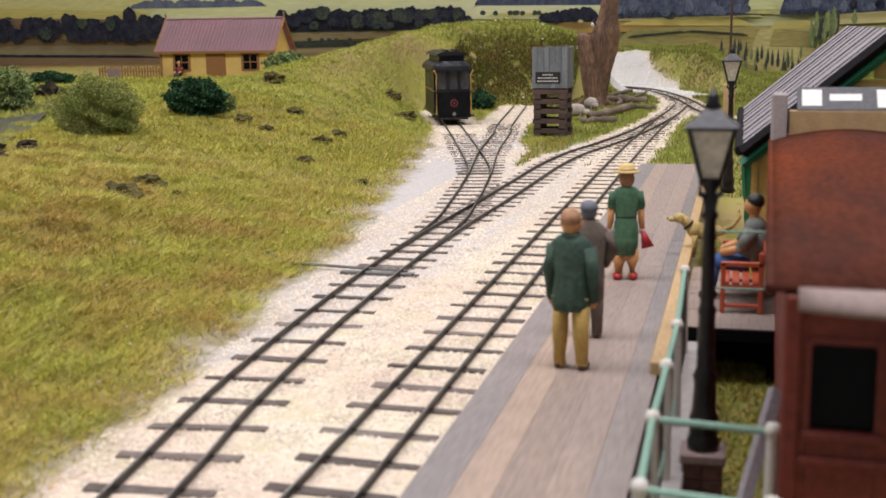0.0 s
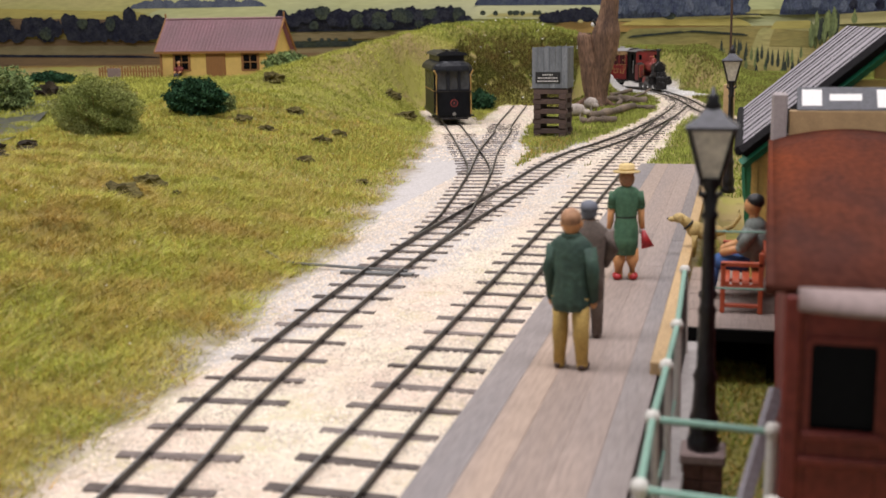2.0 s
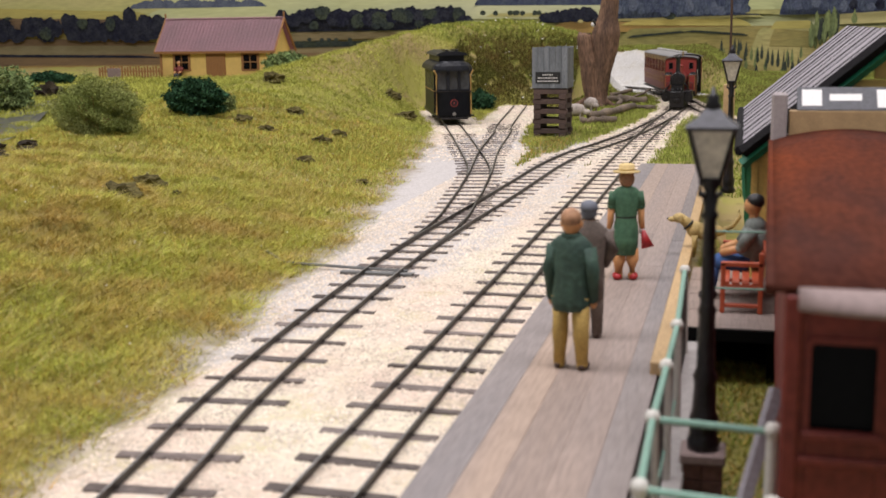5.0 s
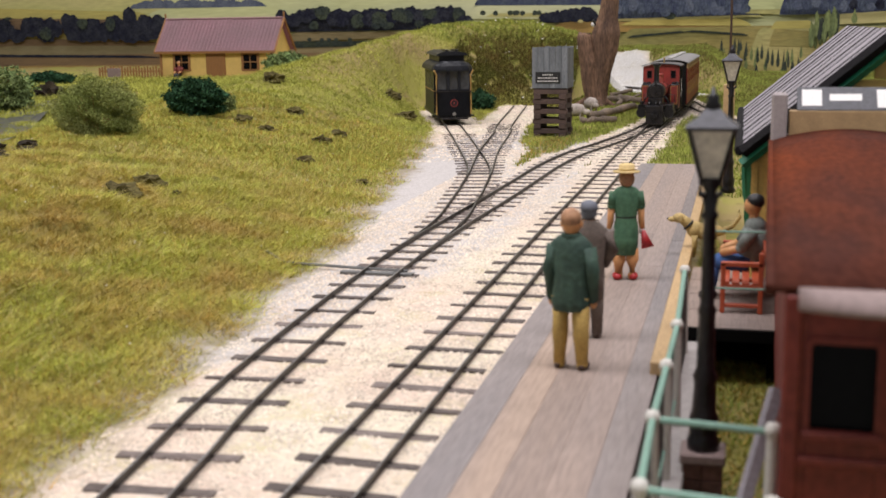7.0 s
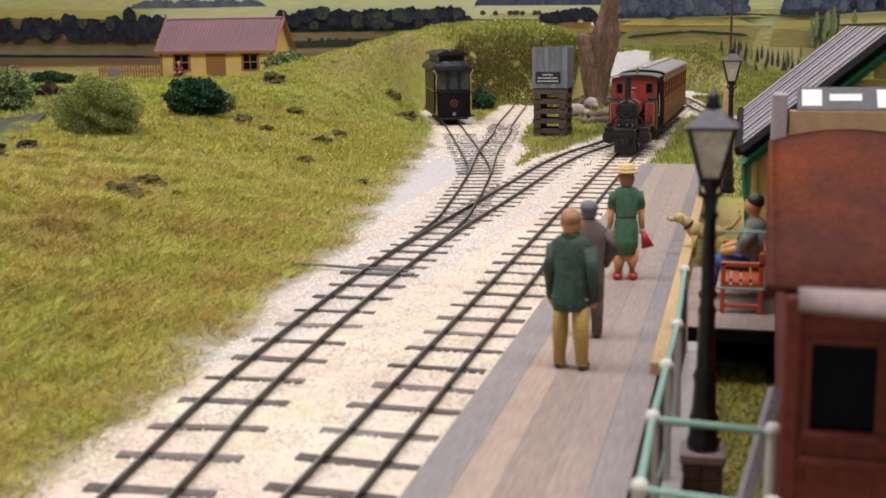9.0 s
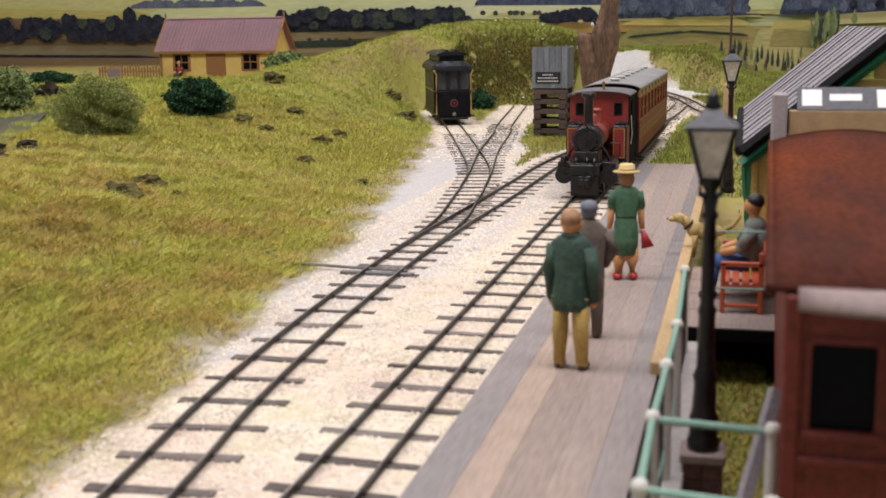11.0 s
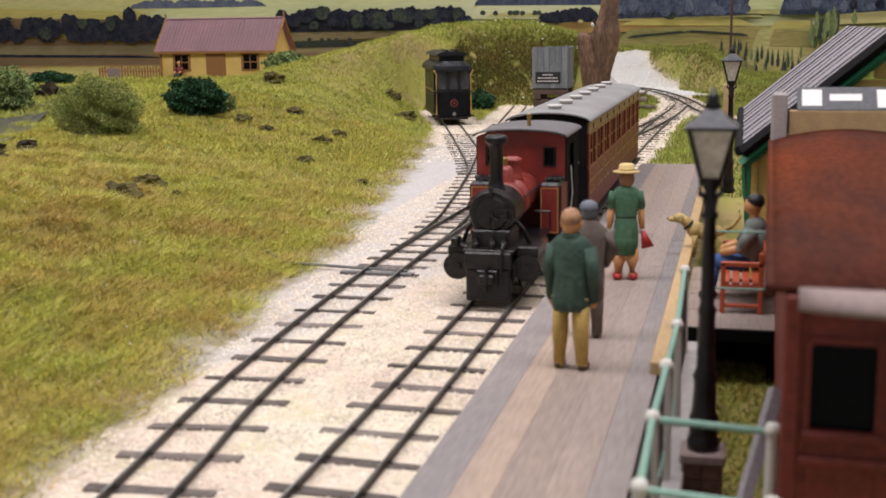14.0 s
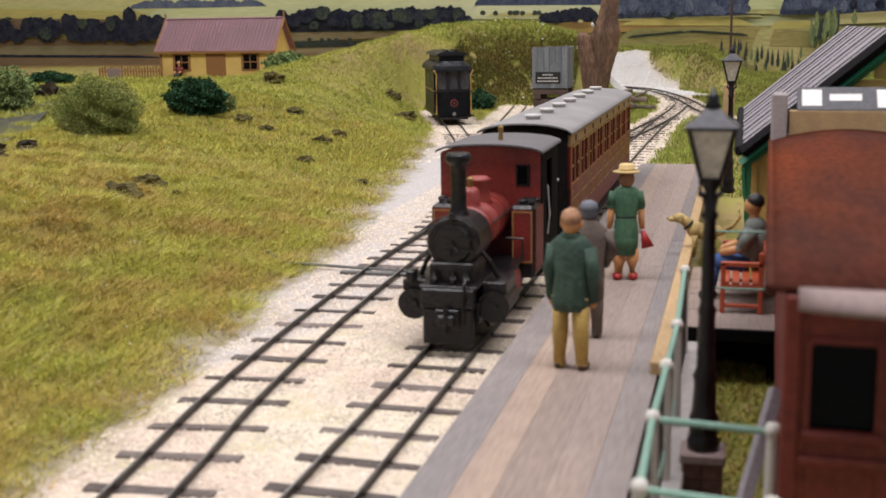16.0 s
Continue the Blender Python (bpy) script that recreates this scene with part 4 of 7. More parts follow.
print_tree(25.7, 7.1, 1.5, 4.7, "poplar", 104, True)
print_tree(26.5, 8.3, 1.3, 3.6, "poplar", 105, True)
print_tree(30.2, 9.8, 1.7, 2.9, "poplar", 106, True)
print_tree(1.7, 5.3, 1.0, 1.2, "cypress", 107, True)
print_tree(4.7, 3.7, 1.0, 3.7, "cypress", 108, True)
print_tree(7.3, 4.4, 1.0, 3.0, "cypress", 109, True)
print_tree(8.1, 3.7, 1.0, 3.5, "cypress", 110, True)
print_tree(8.5, 4.6, 1.0, 2.3, "cypress", 111, True)
print_tree(9.6, 3.4, 1.0, 3.2, "cypress", 112, True)
print_tree(10.7, 2.7, 1.0, 3.0, "poplar", 113, True)
print_tree(11.7, 2.5, 1.0, 3.2, "poplar", 114, True)
print_tree(12.7, 2.9, 1.0, 3.2, "cypress", 115, True)
print_tree(13.9, 2.0, 1.0, 3.4, "cypress", 116, True)
print_tree(14.8, 1.5, 1.0, 3.7, "cypress", 117, True)
print_tree(15.9, 1.3, 1.0, 3.9, "cypress", 118, True)
print_tree(17.0, -1.2, 1.0, 6.2, "cypress", 119, True)
print_tree(17.7, 2.2, 1.0, 3.0, "poplar", 120, True)
print_tree(18.6, 2.0, 1.0, 3.2, "poplar", 121, True)
print_tree(20.3, 3.1, 1.0, 2.5, "poplar", 122, True)
print_tree(9.7, -2.4, 1.0, 4.6, "cypress", 123, True)
print_tree(11.2, -1.9, 1.0, 2.8, "cypress", 124, True)
print_tree(13.7, -2.1, 1.0, 3.0, "cypress", 125, True)
print_tree(17.4, -0.3, 1.0, 3.4, "cypress", 126, True)
print_tree(7.6, 0.4, 1.1, 1.7, "cypress", 301, True)
print_tree(6.0, 1.5, 0.9, 2.4, "cypress", 302, True)
print_tree(11.4, 1.3, 0.8, 2.4, "poplar", 303, True)
print_tree(5.2, 4.0, 0.8, 1.4, "poplar", 304, True)
print_tree(11.7, -0.6, 1.1, 2.9, "cypress", 305, True)
print_tree(20.2, 0.3, 0.9, 2.7, "woods_green", 306, True)
print_tree(4.6, 4.1, 1.2, 1.6, "woods_green", 307, True)
print_tree(18.8, -1.3, 0.7, 1.7, "cypress", 308, True)
print_tree(11.9, 2.2, 1.0, 3.3, "woods_green", 309, True)
print_tree(13.5, 0.7, 1.2, 2.5, "poplar", 310, True)
print_tree(6.0, 1.7, 1.1, 1.6, "woods_green", 311, True)
print_tree(9.7, 1.0, 1.0, 2.4, "poplar", 312, True)
print_tree(6.2, 2.5, 0.7, 2.5, "woods_green", 313, True)
print_tree(19.0, -1.2, 1.2, 2.1, "poplar", 314, True)
print_tree(9.4, 2.6, 0.9, 2.3, "woods_green", 315, True)
print_tree(18.6, 0.3, 0.8, 2.2, "woods_green", 316, True)
print_tree(17.9, 1.1, 0.8, 3.4, "cypress", 317, True)
print_tree(3.9, 2.2, 0.8, 2.1, "poplar", 318, True)
print_tree(18.8, 0.4, 0.9, 2.5, "cypress", 319, True)
print_tree(13.6, 1.3, 0.7, 1.6, "cypress", 320, True)
print_tree(16.5, -0.5, 1.2, 1.7, "poplar", 321, True)
print_tree(15.7, -2.0, 0.7, 1.5, "cypress", 322, True)
print_tree(9.5, 1.1, 0.8, 1.6, "poplar", 323, True)
print_tree(19.8, 0.6, 0.8, 3.1, "woods_green", 324, True)
print_tree(4.3, 1.4, 1.3, 3.0, "woods_green", 325, True)
print_tree(6.6, 3.2, 0.8, 2.3, "cypress", 326, True)
print_tree(25.0, 6.9, 0.8, 4.5, "cypress", 327, False)
print_tree(22.2, 5.2, 1.2, 5.0, "poplar", 328, False)
print_tree(25.7, 6.6, 1.0, 4.5, "poplar", 329, False)
print_tree(24.1, 7.7, 0.8, 3.5, "cypress", 330, False)
print_tree(25.7, 6.6, 0.8, 4.9, "poplar", 331, False)
print_tree(26.2, 7.3, 1.2, 5.8, "poplar", 332, False)
print_tree(24.4, 6.1, 0.9, 3.9, "poplar", 333, False)
print_tree(23.7, 6.3, 0.9, 3.9, "poplar", 334, False)
print_tree(26.7, 7.0, 1.3, 5.7, "cypress", 335, False)
print_tree(25.1, 8.0, 1.2, 4.4, "poplar", 336, False)
print_tree(26.3, 7.4, 1.3, 4.9, "poplar", 337, False)
print_tree(25.2, 8.0, 1.0, 4.6, "poplar", 338, False)
print_tree(26.3, 7.9, 1.1, 4.1, "poplar", 339, False)
print_tree(24.5, 6.2, 1.1, 4.3, "poplar", 340, False)
print_tree(23.6, 6.5, 1.1, 4.6, "cypress", 341, False)
print_tree(23.0, 7.2, 0.9, 5.2, "poplar", 342, False)


# ---- stream and earth bank beyond the hill ----
st = thing("stream", "grey shallow stream bed beyond the grassy hill", "stream", kind="structure")
SL = [(-41.6, 67.6), (-49.6, 82.8), (-63.4, 106.7), (-70.7, 123.3), (-75.2, 136.1)]
bm = B()
rows = []
for x_, y_ in SL:
    rows.append([bm.verts.new((x_ + w, y_ + 0.4 * w, float(height(np.array([x_ + w]), np.array([y_ + 0.4 * w]))[0]) + 0.12)) for w in (-2.2, -1, 0, 1, 2.2)])
for p_, q in zip(rows, rows[1:]):
    for i in range(4):
        bm.faces.new((p_[i], p_[i + 1], q[i + 1], q[i]))
part("stream_bed", bm, "water", st, "grey stream bed")
def clod(x, y, r, label, mat="clod", flat=0.58):
    z = float(height(np.array([x]), np.array([y]))[0])
    o = thing("earth_clod", label, "clod", x, y, z + 0.05)
    bm = B()
    bmesh.ops.create_icosphere(bm, subdivisions=3, radius=r)
    k = random.uniform(0, 9)
    for v in bm.verts:
        q = v.co / r
        v.co *= 0.75 + 0.55 * noise.noise(q * 1.6 + Vector((k, 0, 0))) + 0.35 * noise.noise(q * 5 + Vector((0, k, 0)))
        v.co.z *= flat
    part("soil", bm, mat, o)

clod(-22.3, 54.3, 1.28, "dark brown earth clod among the grass")
clod(-23.0, 58.3, 1.03, "dark brown earth clod among the grass")
clod(-22.9, 82.2, 0.87, "dark brown earth clod among the grass")
clod(-25.7, 93.4, 0.99, "dark brown earth clod among the grass")
clod(-26.9, 124.3, 1.46, "dark brown earth clod among the grass")
clod(-22.3, 65.4, 0.46, "dark brown earth clod among the grass")
clod(-16.0, 75.2, 0.62, "dark brown earth clod among the grass")
clod(-34.0, 96.0, 1.02, "dark brown earth clod among the grass")
clod(-31.2, 94.5, 1.00, "dark brown earth clod among the grass")
clod(-26.1, 99.1, 0.93, "dark brown earth clod among the grass")
clod(-32.8, 105.3, 0.99, "dark brown earth clod among the grass")
clod(-40.6, 118.5, 1.53, "dark brown earth clod among the grass")
clod(-32.8, 137.1, 1.45, "dark brown earth clod among the grass")
clod(-21.0, 57.7, 0.34, "dark brown earth clod among the grass")
# near-black lumps take the place of shade under the bank edge
for x_, y_, r_ in ((-34.4, 60.6, 1.0), (-35.6, 62.2, 1.25), (-35.4, 65.0, 1.0), (-37.2, 64.2, 1.5), (-36.4, 67.0, 0.9), (-38.8, 66.5, 1.5)):
    clod(x_, y_, r_, "earth bank edge above the stream, blackened as a shaded undercut", "earth_dark", 0.42)
# solid black lumps where a hollow lies in shade
clod(-79.4, 136.0, 2.6, "black lump painted as a shaded hollow beside the stream", "earth_dark", 1.0)
clod(-75.9, 138.0, 1.5, "black lump painted as a shaded hollow beside the stream", "earth_dark", 1.0)


# ---- platform ----
PX0, PX1, PZ = 2.45, 7.15, 1.0
pf = thing("platform", "station platform of long weathered grey planks", "platform", kind="structure")
part("platform_base", box(B(), PX0 + 0.12, PX1 - 0.1, 10, 82.3, -1.2, PZ - 0.14), "sleeper", pf, "dark timber platform frame")
x = PX0
k = 0
plank_meshes = {}
while x < PX1 - 0.2:
    w = min((1.0, 0.92, 1.05, 0.9)[k % 4], PX1 - x)
    y = 10 - (k * 7.3) % 13
    while y < 82.3:
        ln = 46.0
        y1 = min(y + ln, 82.3)
        if y1 > 10:
            bm = box(B(), x + 0.003, x + w - 0.003, max(y, 10) + 0.01, y1 - 0.015, PZ - 0.14 - 0.004 * (k % 2), PZ - random.uniform(0, 0.01), 0.005)
            part("plank", bm, ("plank_grey", "plank_tan", "plank", "plank", "plank_grey")[k % 5], pf)
        y = y1
    x += w
    k += 1
part("edge_beam", box(B(), PX1 - 0.2, PX1 + 0.24, 32.0, 69, PZ - 0.05, PZ + 0.36, 0.03), "timber", pf, "bare tan timber edge beam")

part("edge_paving", box(B(), PX1 - 0.02, 8.2, 10, 37.4, -0.6, 0.55, 0.03), "concrete", pf, "pale grey paving strip")

# deck of the waiting shelter beside the platform
dk = thing("shelter_deck", "grey boarded deck on posts blacked for shade beside the platform", "deck", kind="structure")
for i in range(8):
    part("plank", box(B(), 7.5 + 0.01, 17, 37.6 + i * 1.2, 37.6 + i * 1.2 + 1.17, PZ - 0.16, PZ - 0.01 * (i % 2), 0.012), "plank", dk)
# fascia, posts and an added back sheet are black as the shade beneath the deck
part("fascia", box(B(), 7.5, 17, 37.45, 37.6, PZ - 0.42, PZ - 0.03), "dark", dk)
for i in range(4):
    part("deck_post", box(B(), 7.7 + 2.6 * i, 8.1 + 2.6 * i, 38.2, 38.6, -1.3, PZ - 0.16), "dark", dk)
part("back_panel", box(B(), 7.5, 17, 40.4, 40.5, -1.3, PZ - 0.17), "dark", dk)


# ---- railing with wire netting ----
rl = thing("railing", "white posted railing with mint green rails and wire netting", "fence", 0, 0, 0)
RAILP = [(7.80, 18.35), (7.75, 21.89), (7.79, 25.47), (7.82, 29.11), (7.68, 35.92)]


def rail_post(x, y, h=3.25, z=0.4):
    bm = lathe(B(), [(0.17, z), (0.15, z + 0.1), (0.12, h - 0.25), (0.11, h - 0.15), (0.16, h - 0.07), (0.17, h), (0.12, h + 0.11), (0.02, h + 0.14)], (x, y, 0), 12)
    p_ = part("railing_post", bm, "post", rl, smooth=True)
    return p_


for q in RAILP:
    rail_post(*q)
rail_post(10.01, 21.63)
rail_post(9.92, 18.02)
for zz in (3.2, 1.25):
    part("rail", tube(B(), [(q[0], q[1], zz) for q in RAILP], 0.075 if zz > 3 else 0.03), "mint", rl)
part("rail", tube(B(), [(*RAILP[1], 3.2), (10.01, 21.63, 3.2)], 0.075), "mint", rl)
part("rail", tube(B(), [(*RAILP[0], 3.2), (9.92, 18.02, 3.2)], 0.075), "mint", rl)
part("railing_post", lathe(B(), [(0.1, PZ), (0.08, PZ + 0.2), (0.07, 4.1), (0.12, 4.2), (0.1, 4.3), (0.02, 4.33)], (8.45, 37.75, 0), 10), "post", rl)
for zz in (4.16, 2.29):
    part("rail", tube(B(), [(8.45, 37.75, zz), (10.4, 37.75, zz)], 0.035), "mint", rl)
bm = B()
for i in range(46):
    y = 20.5 + i * 0.34
    tube(bm, [(7.75, y, 0.5), (7.75, y, 3.15)], 0.018, 4)
for j in range(9):
    tube(bm, [(7.75, 20.3, 0.55 + j * 0.31), (7.7, 36.2, 0.55 + j * 0.31)], 0.018, 4)
part("netting", bm, "wire", rl, "grey wire netting")


# ---- lamps ----
def street_lamp(name, x, y, z, h, label):
    s = h / 8.2
    lp = thing(name, label, "street lamp", x, y, z, group="platform lamps")
    post = [(0.36, 0), (0.38, 0.2), (0.3, 0.35), (0.33, 0.5), (0.34, 0.75), (0.27, 0.95), (0.25, 1.6), (0.29, 1.75), (0.21, 1.95), (0.19, 3.2), (0.22, 3.3), (0.16, 3.45), (0.14, 5.4), (0.2, 5.5), (0.13, 5.62), (0.18, 5.9), (0.12, 6.0), (0.26, 6.3), (0.26, 6.36)]
    part("post", lathe(B(), [(r * s, q * s) for r, q in post], (0, 0, 0), 16), "black", lp, smooth=True)
    bm = B()
    for a in range(4):
        c, d = math.cos(a * math.pi / 2 + 0.785), math.sin(a * math.pi / 2 + 0.785)
        cyl(bm, (c * 0.3 * s, d * 0.3 * s, 6.32 * s), (c * 0.7 * s, d * 0.7 * s, 7.45 * s), 0.05 * s, 0.05 * s, 6)
        tube(bm, [(0, 0, 5.85 * s), (c * 0.34 * s, d * 0.34 * s, 6.0 * s), (c * 0.3 * s, d * 0.3 * s, 6.34 * s)], 0.05 * s, 6)
    part("lantern_frame", bm, "black", lp)
    bm = B()
    m0 = bmesh.ops.create_cone(bm, cap_ends=True, segments=4, radius1=0.28 * s, radius2=0.66 * s, depth=1.08 * s, matrix=Matrix.Translation((0, 0, 6.9 * s)) @ Matrix.Rotation(math.pi / 4 - math.pi / 4, 4, "Z"))
    bmesh.ops.rotate(bm, verts=bm.verts, cent=(0, 0, 0), matrix=Matrix.Rotation(math.pi / 4, 3, "Z"))
    part("lantern_glass", bm, "lampglass", lp, "dusty pale lantern glass")
    bm = B()
    for r0, r1, z0, z1 in ((0.78, 0.82, 7.43, 7.5), (0.82, 0.5, 7.5, 7.66), (0.5, 0.22, 7.66, 7.88)):
        bmesh.ops.create_cone(bm, cap_ends=True, segments=4, radius1=r0 * s, radius2=r1 * s, depth=(z1 - z0) * s, matrix=Matrix.Translation((0, 0, (z0 + z1) / 2 * s)))
    bmesh.ops.rotate(bm, verts=bm.verts, cent=(0, 0, 0), matrix=Matrix.Rotation(math.pi / 4, 3, "Z"))
    part("lantern_cap", bm, "lampcap", lp, "grey metal lantern cap")
    part("finial", lathe(B(), [(0.16 * s, 7.86 * s), (0.2 * s, 7.95 * s), (0.13 * s, 8.05 * s), (0.15 * s, 8.15 * s), (0.07 * s, 8.2 * s), (0.02, 8.38 * s)], (0, 0, 0), 10), "black", lp, smooth=True)
    return lp


street_lamp("street_lamp", 8.62, 26.4, 1.0, 8.25, "black cast iron platform lamp on a brown brick plinth")
street_lamp("street_lamp", 8.6, 69, 0.95, 8.35, "black cast iron platform lamp near the station building")
pl = thing("lamp_plinth", "brown brick plinth under the platform lamp", "plinth", 8.62, 26.4, -1.1)
part("cap_stone", box(B(), -0.52, 0.52, -0.5, 0.5, 1.85, 2.1, 0.04), "pinkgrey", pl, "dusty grey cap stone")
for j in range(5):
    for i in range(2):
        part("brick", box(B(), -0.46 + 0.465 * i, -0.46 + 0.465 * i + 0.455, -0.45, 0.45, j * 0.37, j * 0.37 + 0.355, 0.02), "plinth", pl)


# ---- train ----
def flatten(o):
    for q in o.children_recursive:
        q.data.transform(Matrix.Diagonal((1, 1, 0.958, 1)))


def loco():
    """Origin: front beam centre on the rail head level below; the engine runs toward -y, body toward +y."""
    e = thing("steam_locomotive", "small crimson steam engine with black smokebox and side tanks", "locomotive")
    part("chassis", box(B(), -0.95, 0.95, 0.5, 11.2, 0.75, 1.55, 0.04), "black", e)
    for y in (3.2, 5.6, 8.0):
        for s in (-1, 1):
            bm = B()
            cyl(bm, (s * 0.72, y, 0.9), (s * 0.86, y, 0.9), 0.9, seg=24)
            cyl(bm, (s * 0.86, y, 0.9), (s * 0.95, y, 0.9), 0.2, seg=10)
            w = part("wheel", bm, "black", e)
        part("axle", cyl(B(), (-0.72, y, 0.9), (0.72, y, 0.9), 0.1, seg=8), "black", e)
    for s in (-1, 1):
        part("coupling_rod", box(B(), s * 1.0 - 0.04, s * 1.0 + 0.04, 3.0, 8.2, 0.6, 0.78), "rail", e)
        bm = cyl(B(), (s * 1.38, 0.9, 1.35), (s * 1.38, 2.9, 1.35), 0.5, seg=18)
        cyl(bm, (s * 1.38, 0.75, 1.35), (s * 1.38, 0.92, 1.35), 0.56, seg=18)
        cyl(bm, (s * 1.38, 0.62, 1.35), (s * 1.38, 0.78, 1.35), 0.16, seg=10)
        box(bm, s * 1.38 - 0.42, s * 1.38 + 0.42, 0.9, 2.6, 1.75, 2.2, 0.05)
        part("cylinder", bm, "black", e, smooth=False)
    part("buffer_beam", box(B(), -0.86, 0.86, 0.0, 0.22, 0.12, 1.42, 0.05), "black", e)
    part("buffer_plank", box(B(), -0.92, 0.92, -0.05, 0.3, 1.4, 2.12, 0.06), "black", e)
    bm = box(B(), -1.0, 1.0, 0.05, 3.4, 2.08, 2.2, 0.03)
    for s in (-1, 1):
        box(bm, s * 1.28 - 0.3, s * 1.28 + 0.3, 0.9, 3.4, 2.05, 2.17, 0.03)
    part("footplate", bm, "black", e)
    bm = box(B(), -0.3, 0.3, -0.35, 0.0, 0.85, 1.25, 0.06)
    box(bm, -0.42, 0.42, -0.12, 0.0, 0.7, 1.4, 0.04)
    cyl(bm, (0, -0.3, 0.6), (0, -0.3, 1.5), 0.09, seg=8)
    part("coupling", bm, "black", e)
    for s in (-1, 1):
        arch = [(1.9 + 1.5 - 1.5 * math.cos(a), 1.15 + 0.95 * math.sin(a) ** 0.6) for a in np.linspace(0, math.pi, 15)]
        turn = Matrix(((0, 1, 0, s * 1.52), (1, 0, 0, 0), (0, 0, 1, 0), (0, 0, 0, 1)))
        sp_ = part("splasher", prism(B(), arch, -0.05, 0.05, m=turn), "red", e, "crimson arched splasher plate")
        part("splasher_rim", tube(B(), [(s * 1.52, a, b) for a, b in arch], 0.075, 6), "black", sp_)
    bm = box(B(), -0.75, 0.75, 0.6, 2.6, 2.15, 2.9, 0.05)
    part("saddle", bm, "black", e)
    bm = cyl(B(), (0, 0.95, 3.55), (0, 2.75, 3.55), 0.93, seg=32)
    cyl(bm, (0, 0.82, 3.55), (0, 0.96, 3.55), 0.85, 0.93, seg=32)
    part("smokebox", bm, "black", e, smooth=False)
    bm = cyl(B(), (0, 0.66, 3.55), (0, 0.84, 3.55), 0.62, 0.7, seg=28)
    cyl(bm, (0, 0.5, 3.55), (0, 0.7, 3.55), 0.1, seg=10)
    cyl(bm, (0, 0.55, 3.55), (0.28, 0.55, 3.3), 0.035, seg=6)
    cyl(bm, (0, 0.55, 3.55), (-0.05, 0.55, 3.15), 0.035, seg=6)
    box(bm, 0.1, 0.72, 0.6, 0.68, 3.7, 3.78)
    box(bm, 0.1, 0.72, 0.6, 0.68, 3.3, 3.38)
    part("smokebox_door", bm, "black", e)
    part("chimney", lathe(B(), [(0.42, 4.3), (0.33, 4.5), (0.27, 4.75), (0.27, 6.15), (0.33, 6.25), (0.44, 6.35), (0.45, 6.5), (0.38, 6.62), (0.26, 6.6)], (0, 1.75, 0), 20), "black", e, smooth=True)
    bm = cyl(B(), (0, 2.75, 3.6), (0, 6.9, 3.6), 0.86, seg=32)
    boiler = part("boiler", bm, "boiler", e, "faded red boiler barrel", smooth=True)
    for y in (3.3, 4.6, 5.9):
        part("boiler_band", cyl(B(), (0, y, 3.6), (0, y + 0.12, 3.6), 0.89, seg=32), "red", e)
    part("dome", lathe(B(), [(0.5, 4.3), (0.42, 4.5), (0.4, 5.15), (0.44, 5.2), (0.44, 5.28), (0.3, 5.36), (0.1, 5.38)], (0, 4.9, 0), 20), "boiler", e, smooth=True)
    part("sandbox", lathe(B(), [(0.42, 4.2), (0.36, 4.45), (0.33, 4.95), (0.22, 5.1), (0.1, 5.12)], (-0.05, 3.75, 0), 18), "boiler", e, smooth=True)
    part("safety_valve", lathe(B(), [(0.09, 5.1), (0.09, 5.35), (0.14, 5.38), (0.12, 5.45), (0.03, 5.5)], (-0.05, 3.75, 0), 10), "brass", e)
    for s in (-1, 1):
        cx = s * 1.5
        t_ = part("side_tank", box(B(), cx - 0.46, cx + 0.46, 5.5, 7.4, 1.3, 4.15, 0.12), "black", e, "black and crimson side tank")
        part("tank_panel", box(B(), cx - 0.39, cx + 0.39, 5.45, 5.5, 1.9, 3.98, 0.0), "red", t_, "crimson lined front panel")
        for a, b, c, d in ((-0.37, -0.33, 1.95, 3.94), (0.33, 0.37, 1.95, 3.94), (-0.33, 0.33, 1.95, 1.99), (-0.33, 0.33, 3.9, 3.94)):
            part("lining", box(B(), cx + a, cx + b, 5.435, 5.462, c, d), "gold", t_)
        part("side_panel", box(B(), cx + s * 0.46, cx + s * 0.485, 5.65, 7.3, 1.5, 4.0), "coach", t_, "maroon tank side")
        bm = B()
        for _ in range(26):
            ball(bm, (cx + random.uniform(-0.34, 0.34), random.uniform(5.65, 7.2), 4.16 + random.uniform(0, 0.1)), random.uniform(0.1, 0.17), random.uniform(0.1, 0.17), random.uniform(0.08, 0.14), 0, 6, 4)
        part("coal", bm, "black", t_, "heaped black coal")
        part("handrail", tube(B(), [(s * 0.92, 2.9, 3.95), (s * 0.95, 6.7, 3.95)], 0.035, 6), "rail", e)
        part("running_board", box(B(), s * 1.0 - 0.55, s * 1.0 + 0.55, 3.2, 6, 2.05, 2.14), "black", e)
        part("tank_bracket", tube(B(), [(s * 1.0, 4.9, 3.0), (s * 1.62, 4.9, 3.0), (s * 1.62, 4.9, 2.2)], 0.06, 6), "rail", e)
    # cab: front sheet with two windows, sides with doorways, curved roof
    W, F, R_ = 1.93, 6.9, 10.9
    bm = B()
    zt = 6.0
    for x0, x1, z0, z1 in ((-W, W, 1.6, 4.75), (-W, -1.55, 4.75, 5.55), (-1.0, 1.0, 4.75, 5.55), (1.55, W, 4.75, 5.55), (-W, W, 5.55, zt)):
        box(bm, x0, x1, F, F + 0.08, z0, z1)
    arc = [(W * math.sin(a), zt + 0.28 * math.cos(a * math.pi / 2 / (math.pi / 2)) ) for a in np.linspace(-math.pi / 2, math.pi / 2, 13)]
    prism(bm, arc, F, F + 0.08)
